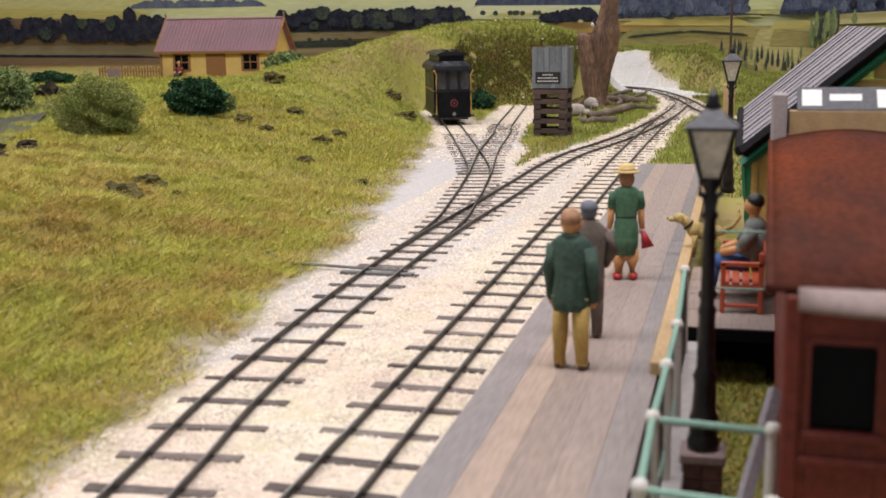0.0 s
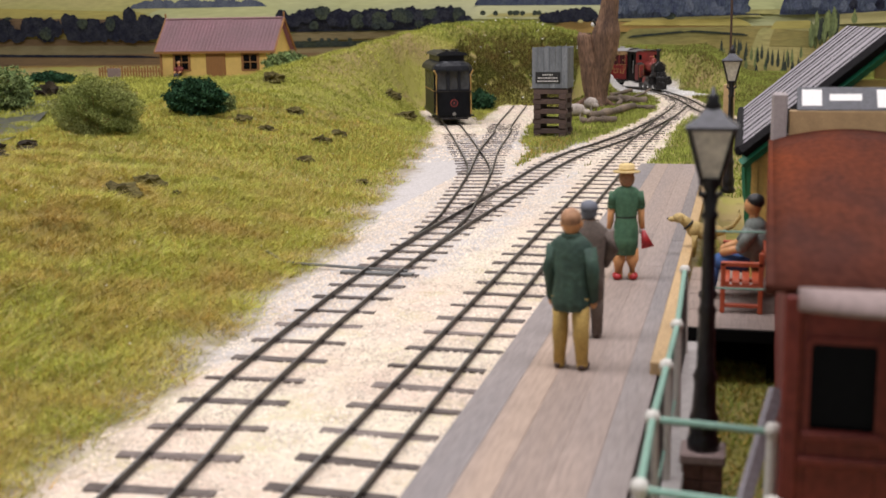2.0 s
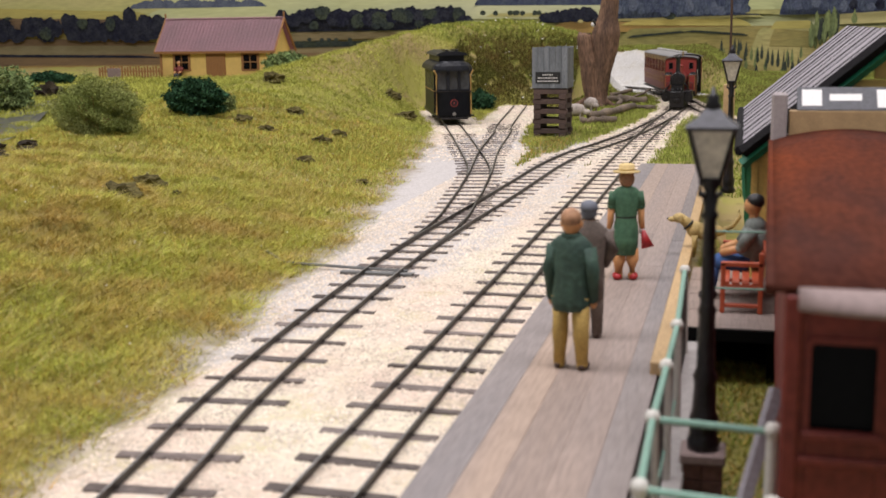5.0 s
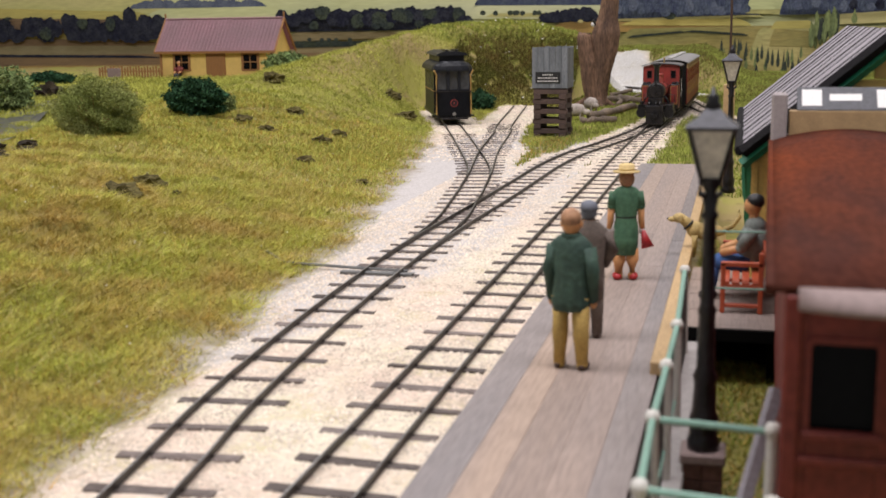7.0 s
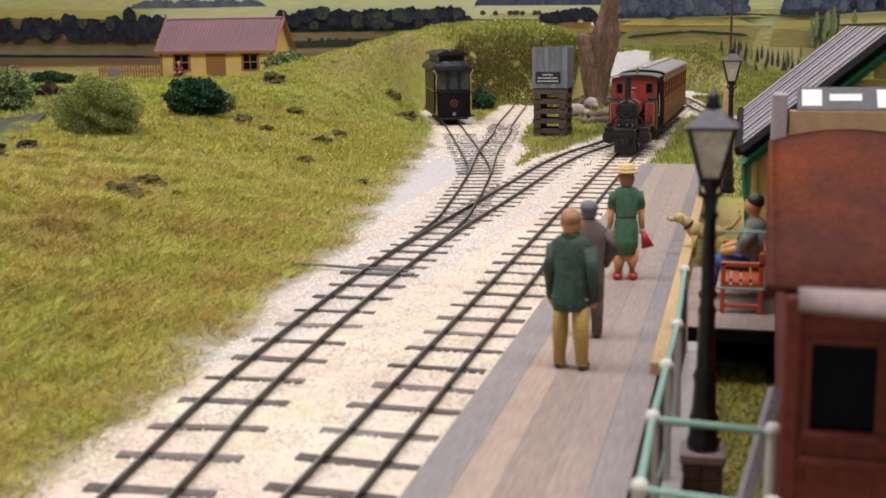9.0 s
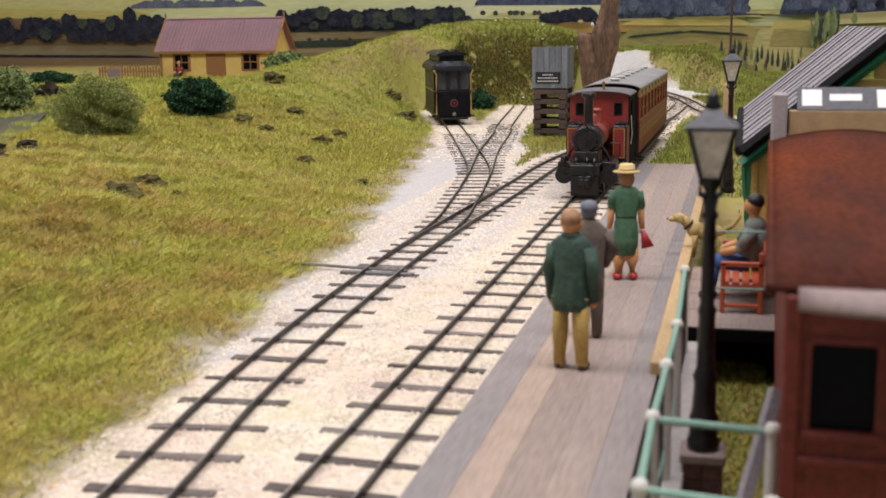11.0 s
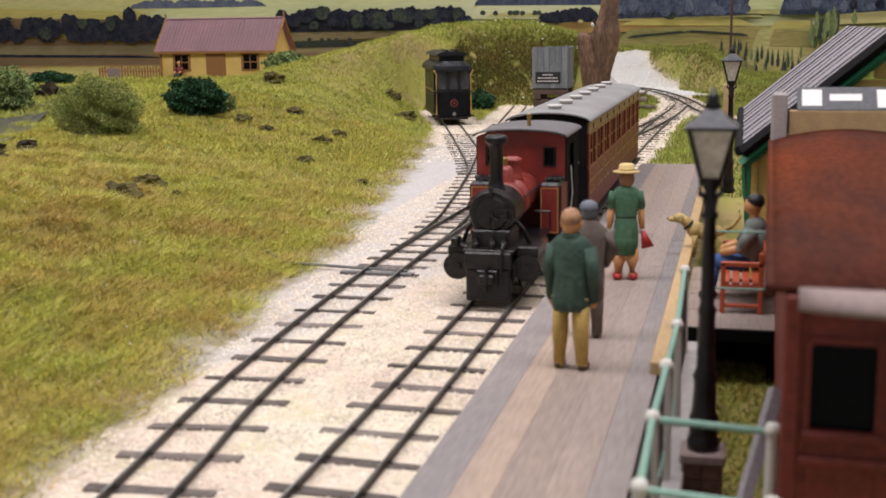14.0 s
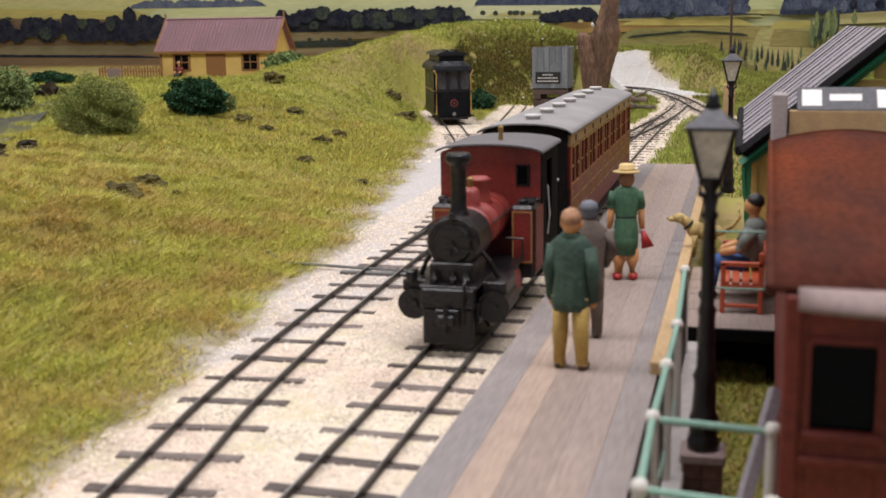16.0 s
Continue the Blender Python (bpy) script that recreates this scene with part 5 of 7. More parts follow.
    part("cab_front", bm, "red", e, "crimson cab front sheet")
    for s in (-1, 1):
        bm = B()
        for x0, x1, z0, z1 in ((1.03, 1.07, 4.75, 5.55), (1.48, 1.52, 4.75, 5.55)):
            box(bm, s * x0 - 0.03, s * x0 + 0.03, F - 0.03, F + 0.05, z0, z1)
        box(bm, s * 1.275 - 0.28, s * 1.275 + 0.28, F - 0.03, F + 0.05, 4.72, 4.78)
        box(bm, s * 1.275 - 0.28, s * 1.275 + 0.28, F - 0.03, F + 0.05, 5.52, 5.58)
        part("cab_window_frame", bm, "black", e)
        part("cab_window", box(B(), s * 1.275 - 0.28, s * 1.275 + 0.28, F + 0.06, F + 0.075, 4.75, 5.55), "pane", e)
        bm = B()
        box(bm, s * W - 0.04, s * W + 0.04, F + 0.08, F + 1.3, 1.2, zt)
        box(bm, s * W - 0.04, s * W + 0.04, F + 2.6, R_, 1.2, zt)
        box(bm, s * W - 0.04, s * W + 0.04, F + 1.3, F + 2.6, 1.2, 2.9)
        box(bm, s * W - 0.04, s * W + 0.04, F + 1.3, F + 2.6, 5.6, zt)
        part("cab_side", bm, "matt_black", e, "black cab side with doorway")
        part("cab_handrail", tube(B(), [(s * 2.02, F + 1.25, 2.6), (s * 2.1, F + 1.25, 3.4), (s * 2.02, F + 1.25, 4.6)], 0.035, 6), "vent", e)
    part("cab_back", box(B(), -W, W, R_ - 0.08, R_, 1.2, zt), "matt_black", e)
    part("cab_floor", box(B(), -W, W, F, R_, 1.1, 1.3), "black", e)
    rf = [(2.08 * math.sin(a), zt + 0.02 + 0.33 * math.cos(a)) for a in np.linspace(-1.5, 1.5, 15)]
    part("cab_roof", prism(B(), rf + [(x, z + 0.07) for x, z in rf[::-1]], F - 0.35, R_ + 0.3), "cabroof", e, "dark slate grey curved roof")
    part("whistle", lathe(B(), [(0.1, 6.4), (0.08, 6.75), (0.11, 6.8), (0.11, 6.95), (0.02, 7.0)], (0.15, 8.2, 0), 8), "brass", e)
    for x_ in (-0.55, 0.1, 0.55):
        part("oil_pot", lathe(B(), [(0.14, 2.15), (0.16, 2.4), (0.1, 2.5), (0.05, 2.62)], (x_, 0.35, 0), 10), "black", e)
    part("jack", box(B(), -1.55, -1.25, 0.4, 1.0, 2.2, 2.6, 0.05), "black", e)
    part("smokebox_handrail", tube(B(), [(0.98 * math.sin(a), 0.8, 3.55 + 0.98 * math.cos(a)) for a in np.linspace(-1.3, 1.3, 11)], 0.035, 6), "rail", e)
    part("lamp_iron", box(B(), -0.06, 0.06, 0.55, 0.75, 4.3, 4.65), "black", e)
    for s in (-1, 1):
        part("steam_pipe", tube(B(), [(s * 0.75, 1.6, 3.2), (s * 1.1, 1.6, 2.8), (s * 1.35, 1.7, 2.2)], 0.09, 8), "black", e)
        part("guard_iron", tube(B(), [(s * 0.8, 0.3, 0.9), (s * 0.82, 0.25, 0.4), (s * 0.8, 0.15, 0.1)], 0.07, 6), "black", e)
        part("piston_rod", cyl(B(), (s * 1.38, 2.9, 1.2), (s * 1.38, 4.2, 1.0), 0.07, seg=8), "rail_top", e)
        part("connecting_rod", box(B(), s * 1.2 - 0.04, s * 1.2 + 0.04, 4.0, 5.8, 0.85, 1.0), "rail_top", e)
    part("brake_pipe", tube(B(), [(0.55, -0.05, 0.9), (0.55, -0.15, 1.6), (0.6, -0.1, 2.3), (0.62, 0.05, 2.45)], 0.06, 6), "black", e)
    part("number_plate", box(B(), -0.35, 0.35, -0.03, 0.0, 1.65, 1.9), "rail", e)
    flatten(e)
    return e


def carriage():
    """Origin: front end centre at rail level; the body runs toward +y."""
    c = thing("railway_carriage", "long maroon carriage with gold lining and grey roof", "carriage")
    L, W, z0, z1 = 27.4, 1.98, 1.25, 6.05
    part("underframe", box(B(), -1.3, 1.3, 0.2, L - 0.2, 0.85, 1.25, 0.03), "black", c)
    part("end_wall", box(B(), -W, W, 0, 0.12, z0, z1), "matt_black", c, "black end wall")
    part("end_wall", box(B(), -W, W, L - 0.12, L, z0, z1), "black", c)
    for x in (-1.2, -0.4, 0.4, 1.2):
        part("end_batten", box(B(), x - 0.05, x + 0.05, -0.05, 0.0, z0, z1), "matt_black", c)
    ny = 9
    bay = L / ny
    for s in (-1, 1):
        side = part("side_wall", box(B(), s * W - 0.06, s * W + 0.06, 0.12, L - 0.12, z0, 3.55), "coach", c, "maroon panelled side")
        part("waist_panel", box(B(), s * (W + 0.03) - 0.05, s * (W + 0.03) + 0.05, 0.1, L - 0.1, 3.0, 3.75), "coach", side)
        part("cantrail", box(B(), s * W - 0.07, s * W + 0.07, 0.0, L, 5.5, z1 - 0.02), "cream", c, "ochre cream cantrail")
        for i in range(ny):
            y0 = i * bay
            part("door_pillar", box(B(), s * W - 0.07, s * W + 0.07, y0 + 0.0, y0 + 0.42, 3.55, 5.5), "coach", c)
            part("door_pillar", box(B(), s * W - 0.06, s * W + 0.06, y0 + bay - 0.42, y0 + bay, 3.55, 5.5), "coach", c)
            wn = part("window", box(B(), s * (W - 0.03) - 0.02, s * (W - 0.03) + 0.02, y0 + 0.42, y0 + bay - 0.42, 3.55, 5.5), "coachpane", c, "dark red carriage window")
            part("window_bar", box(B(), s * W - 0.05, s * W + 0.05, y0 + bay / 2 - 0.12, y0 + bay / 2 + 0.12, 3.55, 5.5), "coach", wn)
            gm = B()
            xo = s * (W + 0.081)
            for a, b, p0, p1 in ((y0 + 0.34, y0 + 0.37, 3.75, 5.4), (y0 + bay - 0.37, y0 + bay - 0.34, 3.75, 5.4), (y0 + 0.3, y0 + bay - 0.3, 3.7, 3.74), (y0 + 0.3, y0 + bay - 0.3, 5.4, 5.46), (y0 + 0.3, y0 + bay - 0.3, 2.95, 3.0), (y0 + 0.3, y0 + 0.37, 3.0, 3.68), (y0 + bay - 0.37, y0 + bay - 0.3, 3.0, 3.68), (y0 + 0.5, y0 + 0.95, 4.5, 4.58), (y0 + bay - 0.95, y0 + bay - 0.5, 4.5, 4.58), (y0 + 0.55, y0 + 0.62, 2.3, 2.9), (y0 + 1.2, y0 + 1.27, 2.3, 2.9), (y0 + 0.62, y0 + 1.2, 2.3, 2.36), (y0 + 1.75, y0 + 1.82, 2.3, 2.9), (y0 + 2.45, y0 + 2.52, 2.3, 2.9), (y0 + 1.82, y0 + 2.45, 2.3, 2.36)):
                box(gm, xo - 0.006, xo + 0.006, a, b, p0, p1)
            part("gold_lining", gm, "gold", c, "thin gold lining")
            part("door_handle", box(B(), xo - 0.02, xo + 0.03, y0 + 0.55, y0 + 0.75, 3.3, 3.38), "brass", c)
            part("eave_bracket", box(B(), s * (W + 0.08) - 0.04, s * (W + 0.08) + 0.04, y0 + bay / 2 - 0.1, y0 + bay / 2 + 0.1, 5.65, 5.9), "brown", c)
        part("footboard", box(B(), s * 2.0 - 0.25, s * 2.0 + 0.25, 0.3, L - 0.3, 0.95, 1.05), "black", c)
        part("solebar", box(B(), s * 1.8 - 0.06, s * 1.8 + 0.06, 0.1, L - 0.1, 0.95, z0), "black", c)
    rf = [(2.12 * math.sin(a), z1 - 0.02 + 0.46 * math.cos(a)) for a in np.linspace(-1.52, 1.52, 17)]
    part("roof", prism(B(), rf + [(x, z + 0.07) for x, z in rf[::-1]], -0.15, L + 0.15), "roofgrey", c, "matt grey curved roof")
    part("end_gable", prism(B(), [(x * 0.92, z) for x, z in rf], 0, 0.1), "matt_black", c)
    part("end_gable", prism(B(), [(x * 0.92, z) for x, z in rf], L - 0.1, L), "black", c)
    for i in range(7):
        y = 2.2 + i * (L - 4.4) / 6
        part("roof_vent", lathe(B(), [(0.33, 6.42), (0.33, 6.68), (0.42, 6.7), (0.42, 6.76), (0.36, 6.8), (0.05, 6.81)], (0, y, 0), 16), "vent", c, "pale round roof ventilator", smooth=False)
    for y in (4.2, L - 4.2):
        bg = part("bogie", box(B(), -1.0, 1.0, y - 1.9, y + 1.9, 0.5, 0.9, 0.04), "black", c)
        for dy in (-1.2, 1.2):
            for s in (-1, 1):
                part("wheel", cyl(B(), (s * 0.72, y + dy, 0.68), (s * 0.86, y + dy, 0.68), 0.68, seg=20), "black", bg)
    part("coupler", box(B(), -0.2, 0.2, -0.9, 0.2, 0.85, 1.2, 0.05), "black", c)
    bm = tube(B(), [(0.5, -0.02, 1.5), (0.5, -0.3, 2.6), (0.9, -0.5, 3.4), (1.4, -0.3, 3.9), (1.5, -0.02, 4.0)], 0.06, 8)
    part("brake_hose", bm, "vent", c, "pale brake hose")
    flatten(c)
    return c


ENGINE = loco()
COACH = carriage()
COACH_GAP = 14.2


# ---- tram in the siding ----
def tram(x, y, rz):
    t = thing("tram_car", "blue-black closed tram car with yellow corner posts", "tram", x, y, 0.25, rz)
    W, L = 1.9, 15
    part("underframe", box(B(), -1.9, 1.9, 0.4, L, 0.5, 1.0, 0.04), "black", t)
    part("fender", box(B(), -1.5, 1.5, -0.25, 0.4, 0.35, 0.6, 0.05), "black", t)
    for y_ in (4.0, 10.0):
        for s in (-1, 1):
            part("wheel", cyl(B(), (s * 0.72, y_, 0.7), (s * 0.86, y_, 0.7), 0.7, seg=18), "black", t)
    dash = [(W * math.sin(a), -0.5 * math.cos(a) + 0.5) for a in np.linspace(-1.45, 1.45, 11)]
    bm = B()
    lo = [bm.verts.new((xa, ya, 0.75)) for xa, ya in dash]
    hi = [bm.verts.new((xa, ya, 3.35)) for xa, ya in dash]
    for i in range(len(dash) - 1):
        bm.faces.new((lo[i], lo[i + 1], hi[i + 1], hi[i]))
    bmesh.ops.solidify(bm, geom=bm.faces[:], thickness=-0.1)
    part("dash_panel", bm, "blue_black", t)
    bm = cyl(B(), (0, -0.06, 2.15), (0, 0.02, 2.15), 0.42, seg=24)
    part("number_disc", bm, "red", t, "red ring disc")
    part("number_disc_centre", cyl(B(), (0, -0.09, 2.15), (0, 0.0, 2.15), 0.33, seg=24), "blue_black", t)
    part("number_mark", box(B(), -0.06, 0.06, -0.12, -0.08, 2.0, 2.3), "red", t)
    for xx in (-1.85, -0.62, 0.62, 1.85):
        part("window_pillar", box(B(), xx - 0.16, xx + 0.16, 0.15 if abs(xx) < 1 else 0.4, 0.5, 3.35, 5.7, 0.03), "blue_black", t)
    part("front_window", box(B(), -1.72, 1.72, 0.34, 0.38, 3.35, 5.7), "tramglass", t)
    part("window_rail", box(B(), -1.95, 1.95, 0.1, 0.3, 3.32, 3.48), "black", t)
    for s in (-1, 1):
        bm = tube(B(), [(s * 1.9, 0.3, 0.9), (s * 1.9, 0.3, 4.6), (s * 1.86, 0.25, 5.2), (s * 2.15, 0.1, 5.75)], 0.09, 6)
        part("corner_post", bm, "gold", t, "yellow corner post")
        body = part("body_side", box(B(), s * W - 0.08, s * W + 0.08, 2.4, L - 2.4, 0.9, 3.4), "blue_black", t)
        part("side_window", box(B(), s * W - 0.05, s * W + 0.03, 2.4, L - 2.4, 3.4, 5.6), "tramglass", t)
        for i in range(7):
            yy = 2.4 + i * (L - 5.0) / 6
            part("side_pillar", box(B(), s * W - 0.08, s * W + 0.08, yy, yy + 0.25, 3.4, 5.7), "blue_black", t)
        part("waist_line", box(B(), s * W - 0.1, s * W + 0.1, 2.4, L - 2.4, 3.3, 3.42), "gold", t)
        part("step", box(B(), s * 2.0 - 0.3, s * 2.0 + 0.3, 0.7, 2.2, 0.6, 0.75), "black", t)
    part("headlamp", cyl(B(), (0, -0.1, 0.95), (0, 0.05, 0.95), 0.2, seg=14), "rail_top", t, "small dull headlamp")
    for xx in (-1.24, 0.0, 1.24):
        part("sash_bar", box(B(), xx - 0.46, xx + 0.46, 0.28, 0.33, 3.5, 3.66, 0.02), "blue_black", t)
    part("saloon_bulkhead", box(B(), -1.8, 1.8, 2.4, 2.5, 0.9, 5.7), "blue_black", t)
    part("rear_bulkhead", box(B(), -1.8, 1.8, L - 2.5, L - 2.4, 0.9, 5.7), "blue_black", t)
    bm = B()
    outline = [(-1, 0.9), (-0.93, 0.55), (-0.75, 0.25), (-0.4, 0.05), (0, 0), (0.4, 0.05), (0.75, 0.25), (0.93, 0.55), (1, 0.9)]
    low = [(2.28 * a, -0.35 + 2.2 * b) for a, b in outline] + [(2.28 * a, L + 0.35 - 2.2 * b) for a, b in outline[::-1]]
    rings = []
    for k, z in ((1.0, 5.65), (1.0, 5.85), (0.93, 6.2), (0.78, 6.5), (0.55, 6.7)):
        rings.append([bm.verts.new((x_ * k, L / 2 + (y_ - L / 2) * (0.9 + 0.1 * k), z)) for x_, y_ in low])
    n = len(low)
    for a, b in zip(rings, rings[1:]):
        for i in range(n):
            bm.faces.new((a[i], a[(i + 1) % n], b[(i + 1) % n], b[i]))
    bm.faces.new(rings[-1]), bm.faces.new(rings[0][::-1])
    part("roof", bm, "blue_black", t, smooth=False)
    cl = part("clerestory", box(B(), -1.4, 1.4, 1.8, L - 1.8, 6.6, 7.35, 0.08), "blue_black", t)
    part("clerestory_roof", prism(B(), [(-1.75, 7.3), (1.75, 7.3), (1.55, 7.55), (0.8, 7.75), (-0.8, 7.75), (-1.55, 7.55)], 1.3, L - 1.3), "blue_black", t)
    for s in (-0.55, 0.55):
        part("trolley_plank", box(B(), s - 0.2, s + 0.2, 1.5, 5.5, 7.76, 7.95, 0.03), "black", t)
    for q in t.children_recursive:
        q.data.transform(Matrix.Diagonal((1.0, 1.0, 0.99, 1)))
    return t


# ---- water tank on its tower of stacked beams ----
def tank_tower(x, y):
    t = thing("tank_tower", "grey boarded water tank on a stack of brown beams", "water tank", x, y, -0.1, -2)
    n = 5
    for i in range(n):
        z = i * 0.94
        for s in (-1, 1):
            part("beam", box(B(), -1.7 - 0.08 * (i % 2), 1.7 + 0.08 * ((i + 1) % 2), s * 1.35 - 0.3, s * 1.35 + 0.3, z + 0.47, z + 0.93, 0.03), "tower_wood", t)
            part("beam", box(B(), s * 1.3 - 0.36, s * 1.3 + 0.36, -1.75, 1.75, z, z + 0.46, 0.03), "tower_wood", t)
    zt = n * 0.94
    part("tank_bottom", box(B(), -1.75, 1.75, -1.6, 1.6, zt + 0.02, zt + 0.2), "tower_wood", t)
    for s in (-1, 1):
        for i in range(6):
            x0 = -1.82 + i * 3.64 / 6
            part("tank_board", box(B(), x0 + 0.01, x0 + 3.64 / 6 - 0.01, s * 1.66 - 0.07, s * 1.66 + 0.07, zt + 0.1, zt + 3.95 + random.uniform(-0.04, 0.06), 0.015), "tank", t)
            part("tank_board", box(B(), s * 1.78 - 0.07, s * 1.78 + 0.07, -1.6 + i * 3.2 / 6 + 0.01, -1.6 + (i + 1) * 3.2 / 6 - 0.01, zt + 0.1, zt + 3.9 + random.uniform(-0.04, 0.06), 0.015), "tank", t)
    part("water", box(B(), -1.7, 1.7, -1.58, 1.58, zt + 3.3, zt + 3.4), "dark", t)
    sg = part("sign_board", box(B(), -1.45, 1.1, -1.82, -1.74, zt + 0.6, zt + 1.65, 0.02), "sign", t, "black sign with illegible white lines")
    for zz, a, b in ((1.38, -0.7, 0.35), (1.08, -1.2, 0.8), (0.78, -1.25, 0.9)):
        bm = B()
        xx = a
        while xx < b:
            w = random.uniform(0.1, 0.28)
            box(bm, xx, min(xx + w, b), -1.835, -1.815, zt + zz - 0.06, zt + zz + 0.06)
            xx += w + 0.07
        part("sign_line", bm, "vent", sg)
    return t


tram(-21.3, 123.4, 20.5)
for q in tank_tower(-8.6, 112).children_recursive:
    q.data.transform(Matrix.Diagonal((0.94, 0.94, 1, 1)))


# ---- dead tree, logs, sheep ----
def dead_tree(x, y):
    t = thing("dead_tree", "bare brown dead tree trunk with torn bark", "tree", x, y, -0.1)
    rng = random.Random(5)
    seg = 28

    def stem(line, top_jag):
        """Twisted, grooved stem along centres with radii, its top torn off."""
        bm = B()
        zs = np.array([q[1] for q in line])
        rings = []
        steps = 34
        for i in range(steps):
            z = zs[0] + (zs[-1] - zs[0]) * i / (steps - 1)
            cx, r = float(np.interp(z, zs, [q[0] for q in line])), float(np.interp(z, zs, [q[2] for q in line]))
            ring = []
            for k in range(seg):
                a = 2 * math.pi * k / seg
                q = Vector((math.cos(a) * 1.4, math.sin(a) * 1.4, z * 0.22))
                g = 1 + 0.16 * noise.noise(q * 1.2) + 0.13 * abs(noise.noise(q * 3.1 + Vector((0, 0, z * 0.1)))) + 0.07 * math.sin(9 * a + z * 0.3) + rng.uniform(-0.02, 0.02)
                ring.append(bm.verts.new((cx + r * g * math.cos(a), r * g * math.sin(a), z + (top_jag * rng.uniform(-1, 0.4) if i == steps - 1 else 0))))
            rings.append(ring)
        for a, b in zip(rings, rings[1:]):
            for k in range(seg):
                bm.faces.new((a[k], a[(k + 1) % seg], b[(k + 1) % seg], b[k]))
        bm.faces.new(rings[-1]), bm.faces.new(rings[0][::-1])
        return bm

    part("trunk", stem([(0.7, 0, 1.25), (0.6, 1.2, 0.95), (0.7, 2.8, 1.05), (0.9, 5, 1.3), (1.2, 7.5, 1.6), (1.45, 9.5, 1.65), (1.6, 11.2, 1.25), (1.85, 13.6, 1.1), (2.1, 19, 1.0)], 0.3), "bark", t, smooth=True)
    part("torn_stem", stem([(0.0, 0, 0.95), (-0.35, 1.5, 0.9), (-0.6, 3.2, 1.05), (-0.75, 5.5, 1.2), (-1.05, 7.6, 1.1), (-1.3, 8.8, 0.95), (-1.45, 9.6, 0.7)], 0.7), "bark", t, "hollow torn side stem", smooth=True)
    for a in range(6):
        c, s = math.cos(a * 1.05), math.sin(a * 1.05)
        part("root", tube(B(), [(c * 1.0, s * 1.0, 0.9), (c * 2.2, s * 2.2, 0.3), (c * 3.2, s * 3.2, -0.1)], [0.5, 0.32, 0.1], 8), "bark", t)
    return t


dead_tree(-9.6, 153)
mb = thing("bird", "small white and black bird perched on the dead tree", "bird", -9.68, 151.50, 10.31)
part("body", ball(B(), (0, 0, 0.25), 0.3, 0.45, 0.35), "white", mb)
part("wing", ball(B(), (0.2, 0.1, 0.3), 0.16, 0.5, 0.25), "sign", mb)
part("head", ball(B(), (0.1, -0.35, 0.65), 0.22, 0.22, 0.22), "sign", mb)


def log(p0, p1, r, label):
    c = [(a + b) / 2 for a, b in zip(p0, p1)]
    o = thing("log", label, "log", c[0], c[1], c[2])
    rng = random.Random(int(p0[0] * 100))
    d = [b - a for a, b in zip(p0, p1)]
    pts = [(-d[0] / 2 + d[0] * k / 6 + rng.uniform(-0.2, 0.2), -d[1] / 2 + d[1] * k / 6 + rng.uniform(-0.2, 0.2), -d[2] / 2 + d[2] * k / 6 + rng.uniform(-0.05, 0.1)) for k in range(7)]
    part("stem", tube(B(), pts, [r * rng.uniform(0.6, 1.1) for _ in pts], 9), "log", o, smooth=True)
    return o


log((-7.7, 126.3, 0.30), (-4.2, 127.3, 0.30), 0.42, "dark fallen log lying on the grass")
log((-7.3, 131.2, 0.40), (-3.6, 144.8, 0.60), 0.50, "long grey fallen trunk beside the track")
log((-5.5, 147.0, 0.30), (-1.3, 147.1, 0.30), 0.32, "thin grey branch across the logs")
log((-9.0, 160.6, 0.40), (-3.4, 158.3, 0.40), 0.60, "dark fallen branch under the dead tree")
log((-9.1, 167.4, 0.60), (-6.7, 173.3, 0.90), 0.30, "leaning dry branch beside the cutting")
log((-5.8, 156.0, 0.40), (-4.5, 179.8, 0.70), 0.18, "thin bare stick propped on the logs")
log((-6.4, 153.1, 0.30), (-7.4, 164.8, 0.60), 0.40, "short sawn log standing by the dead tree")


def sheep(x, y, rz, s, label):
    o = thing("sheep", label, "sheep", x, y, 0.0, rz, group="sheep by the dead tree")
    bm = ball(B(), (0, 0, 1.35 * s), 0.85 * s, 1.35 * s, 0.85 * s)
    for v in bm.verts:
        v.co *= 1 + random.uniform(-0.05, 0.05)
    part("fleece", bm, "rock", o, smooth=True)
    part("head", ball(B(), (0, -1.5 * s, 1.1 * s), 0.36 * s, 0.6 * s, 0.4 * s), "rock", o, smooth=True)
    for a in (-0.4, 0.4):
        for b in (-0.8, 0.8):
            part("leg", cyl(B(), (a * s, b * s, 0), (a * s, b * s, 0.9 * s), 0.14 * s, seg=8), "rock", o)
    return o


sheep(-8.94, 130.57, 75, 0.85, "pale grey sheep grazing beside fallen logs")
sheep(-8.60, 141.45, 35, 0.85, "pale grey sheep standing by the dead tree")


# ---- point lever on the ballast ----
lv = thing("point_rod", "thin grey point rod reaching from grass to turnout", "point lever", 0, 0, 0)
part("rod", tube(B(), [(-12.6, 50.4, 0.35), (-11.1, 49.0, 0.12), (-7.8, 48.6, 0.1), (-5.0, 48.5, 0.06)], 0.07, 6), "wire", lv)
part("tie_bar", box(B(), -8.0, -4.6, 47.9, 48.25, -0.1, 0.06, 0.02), "wire", lv)


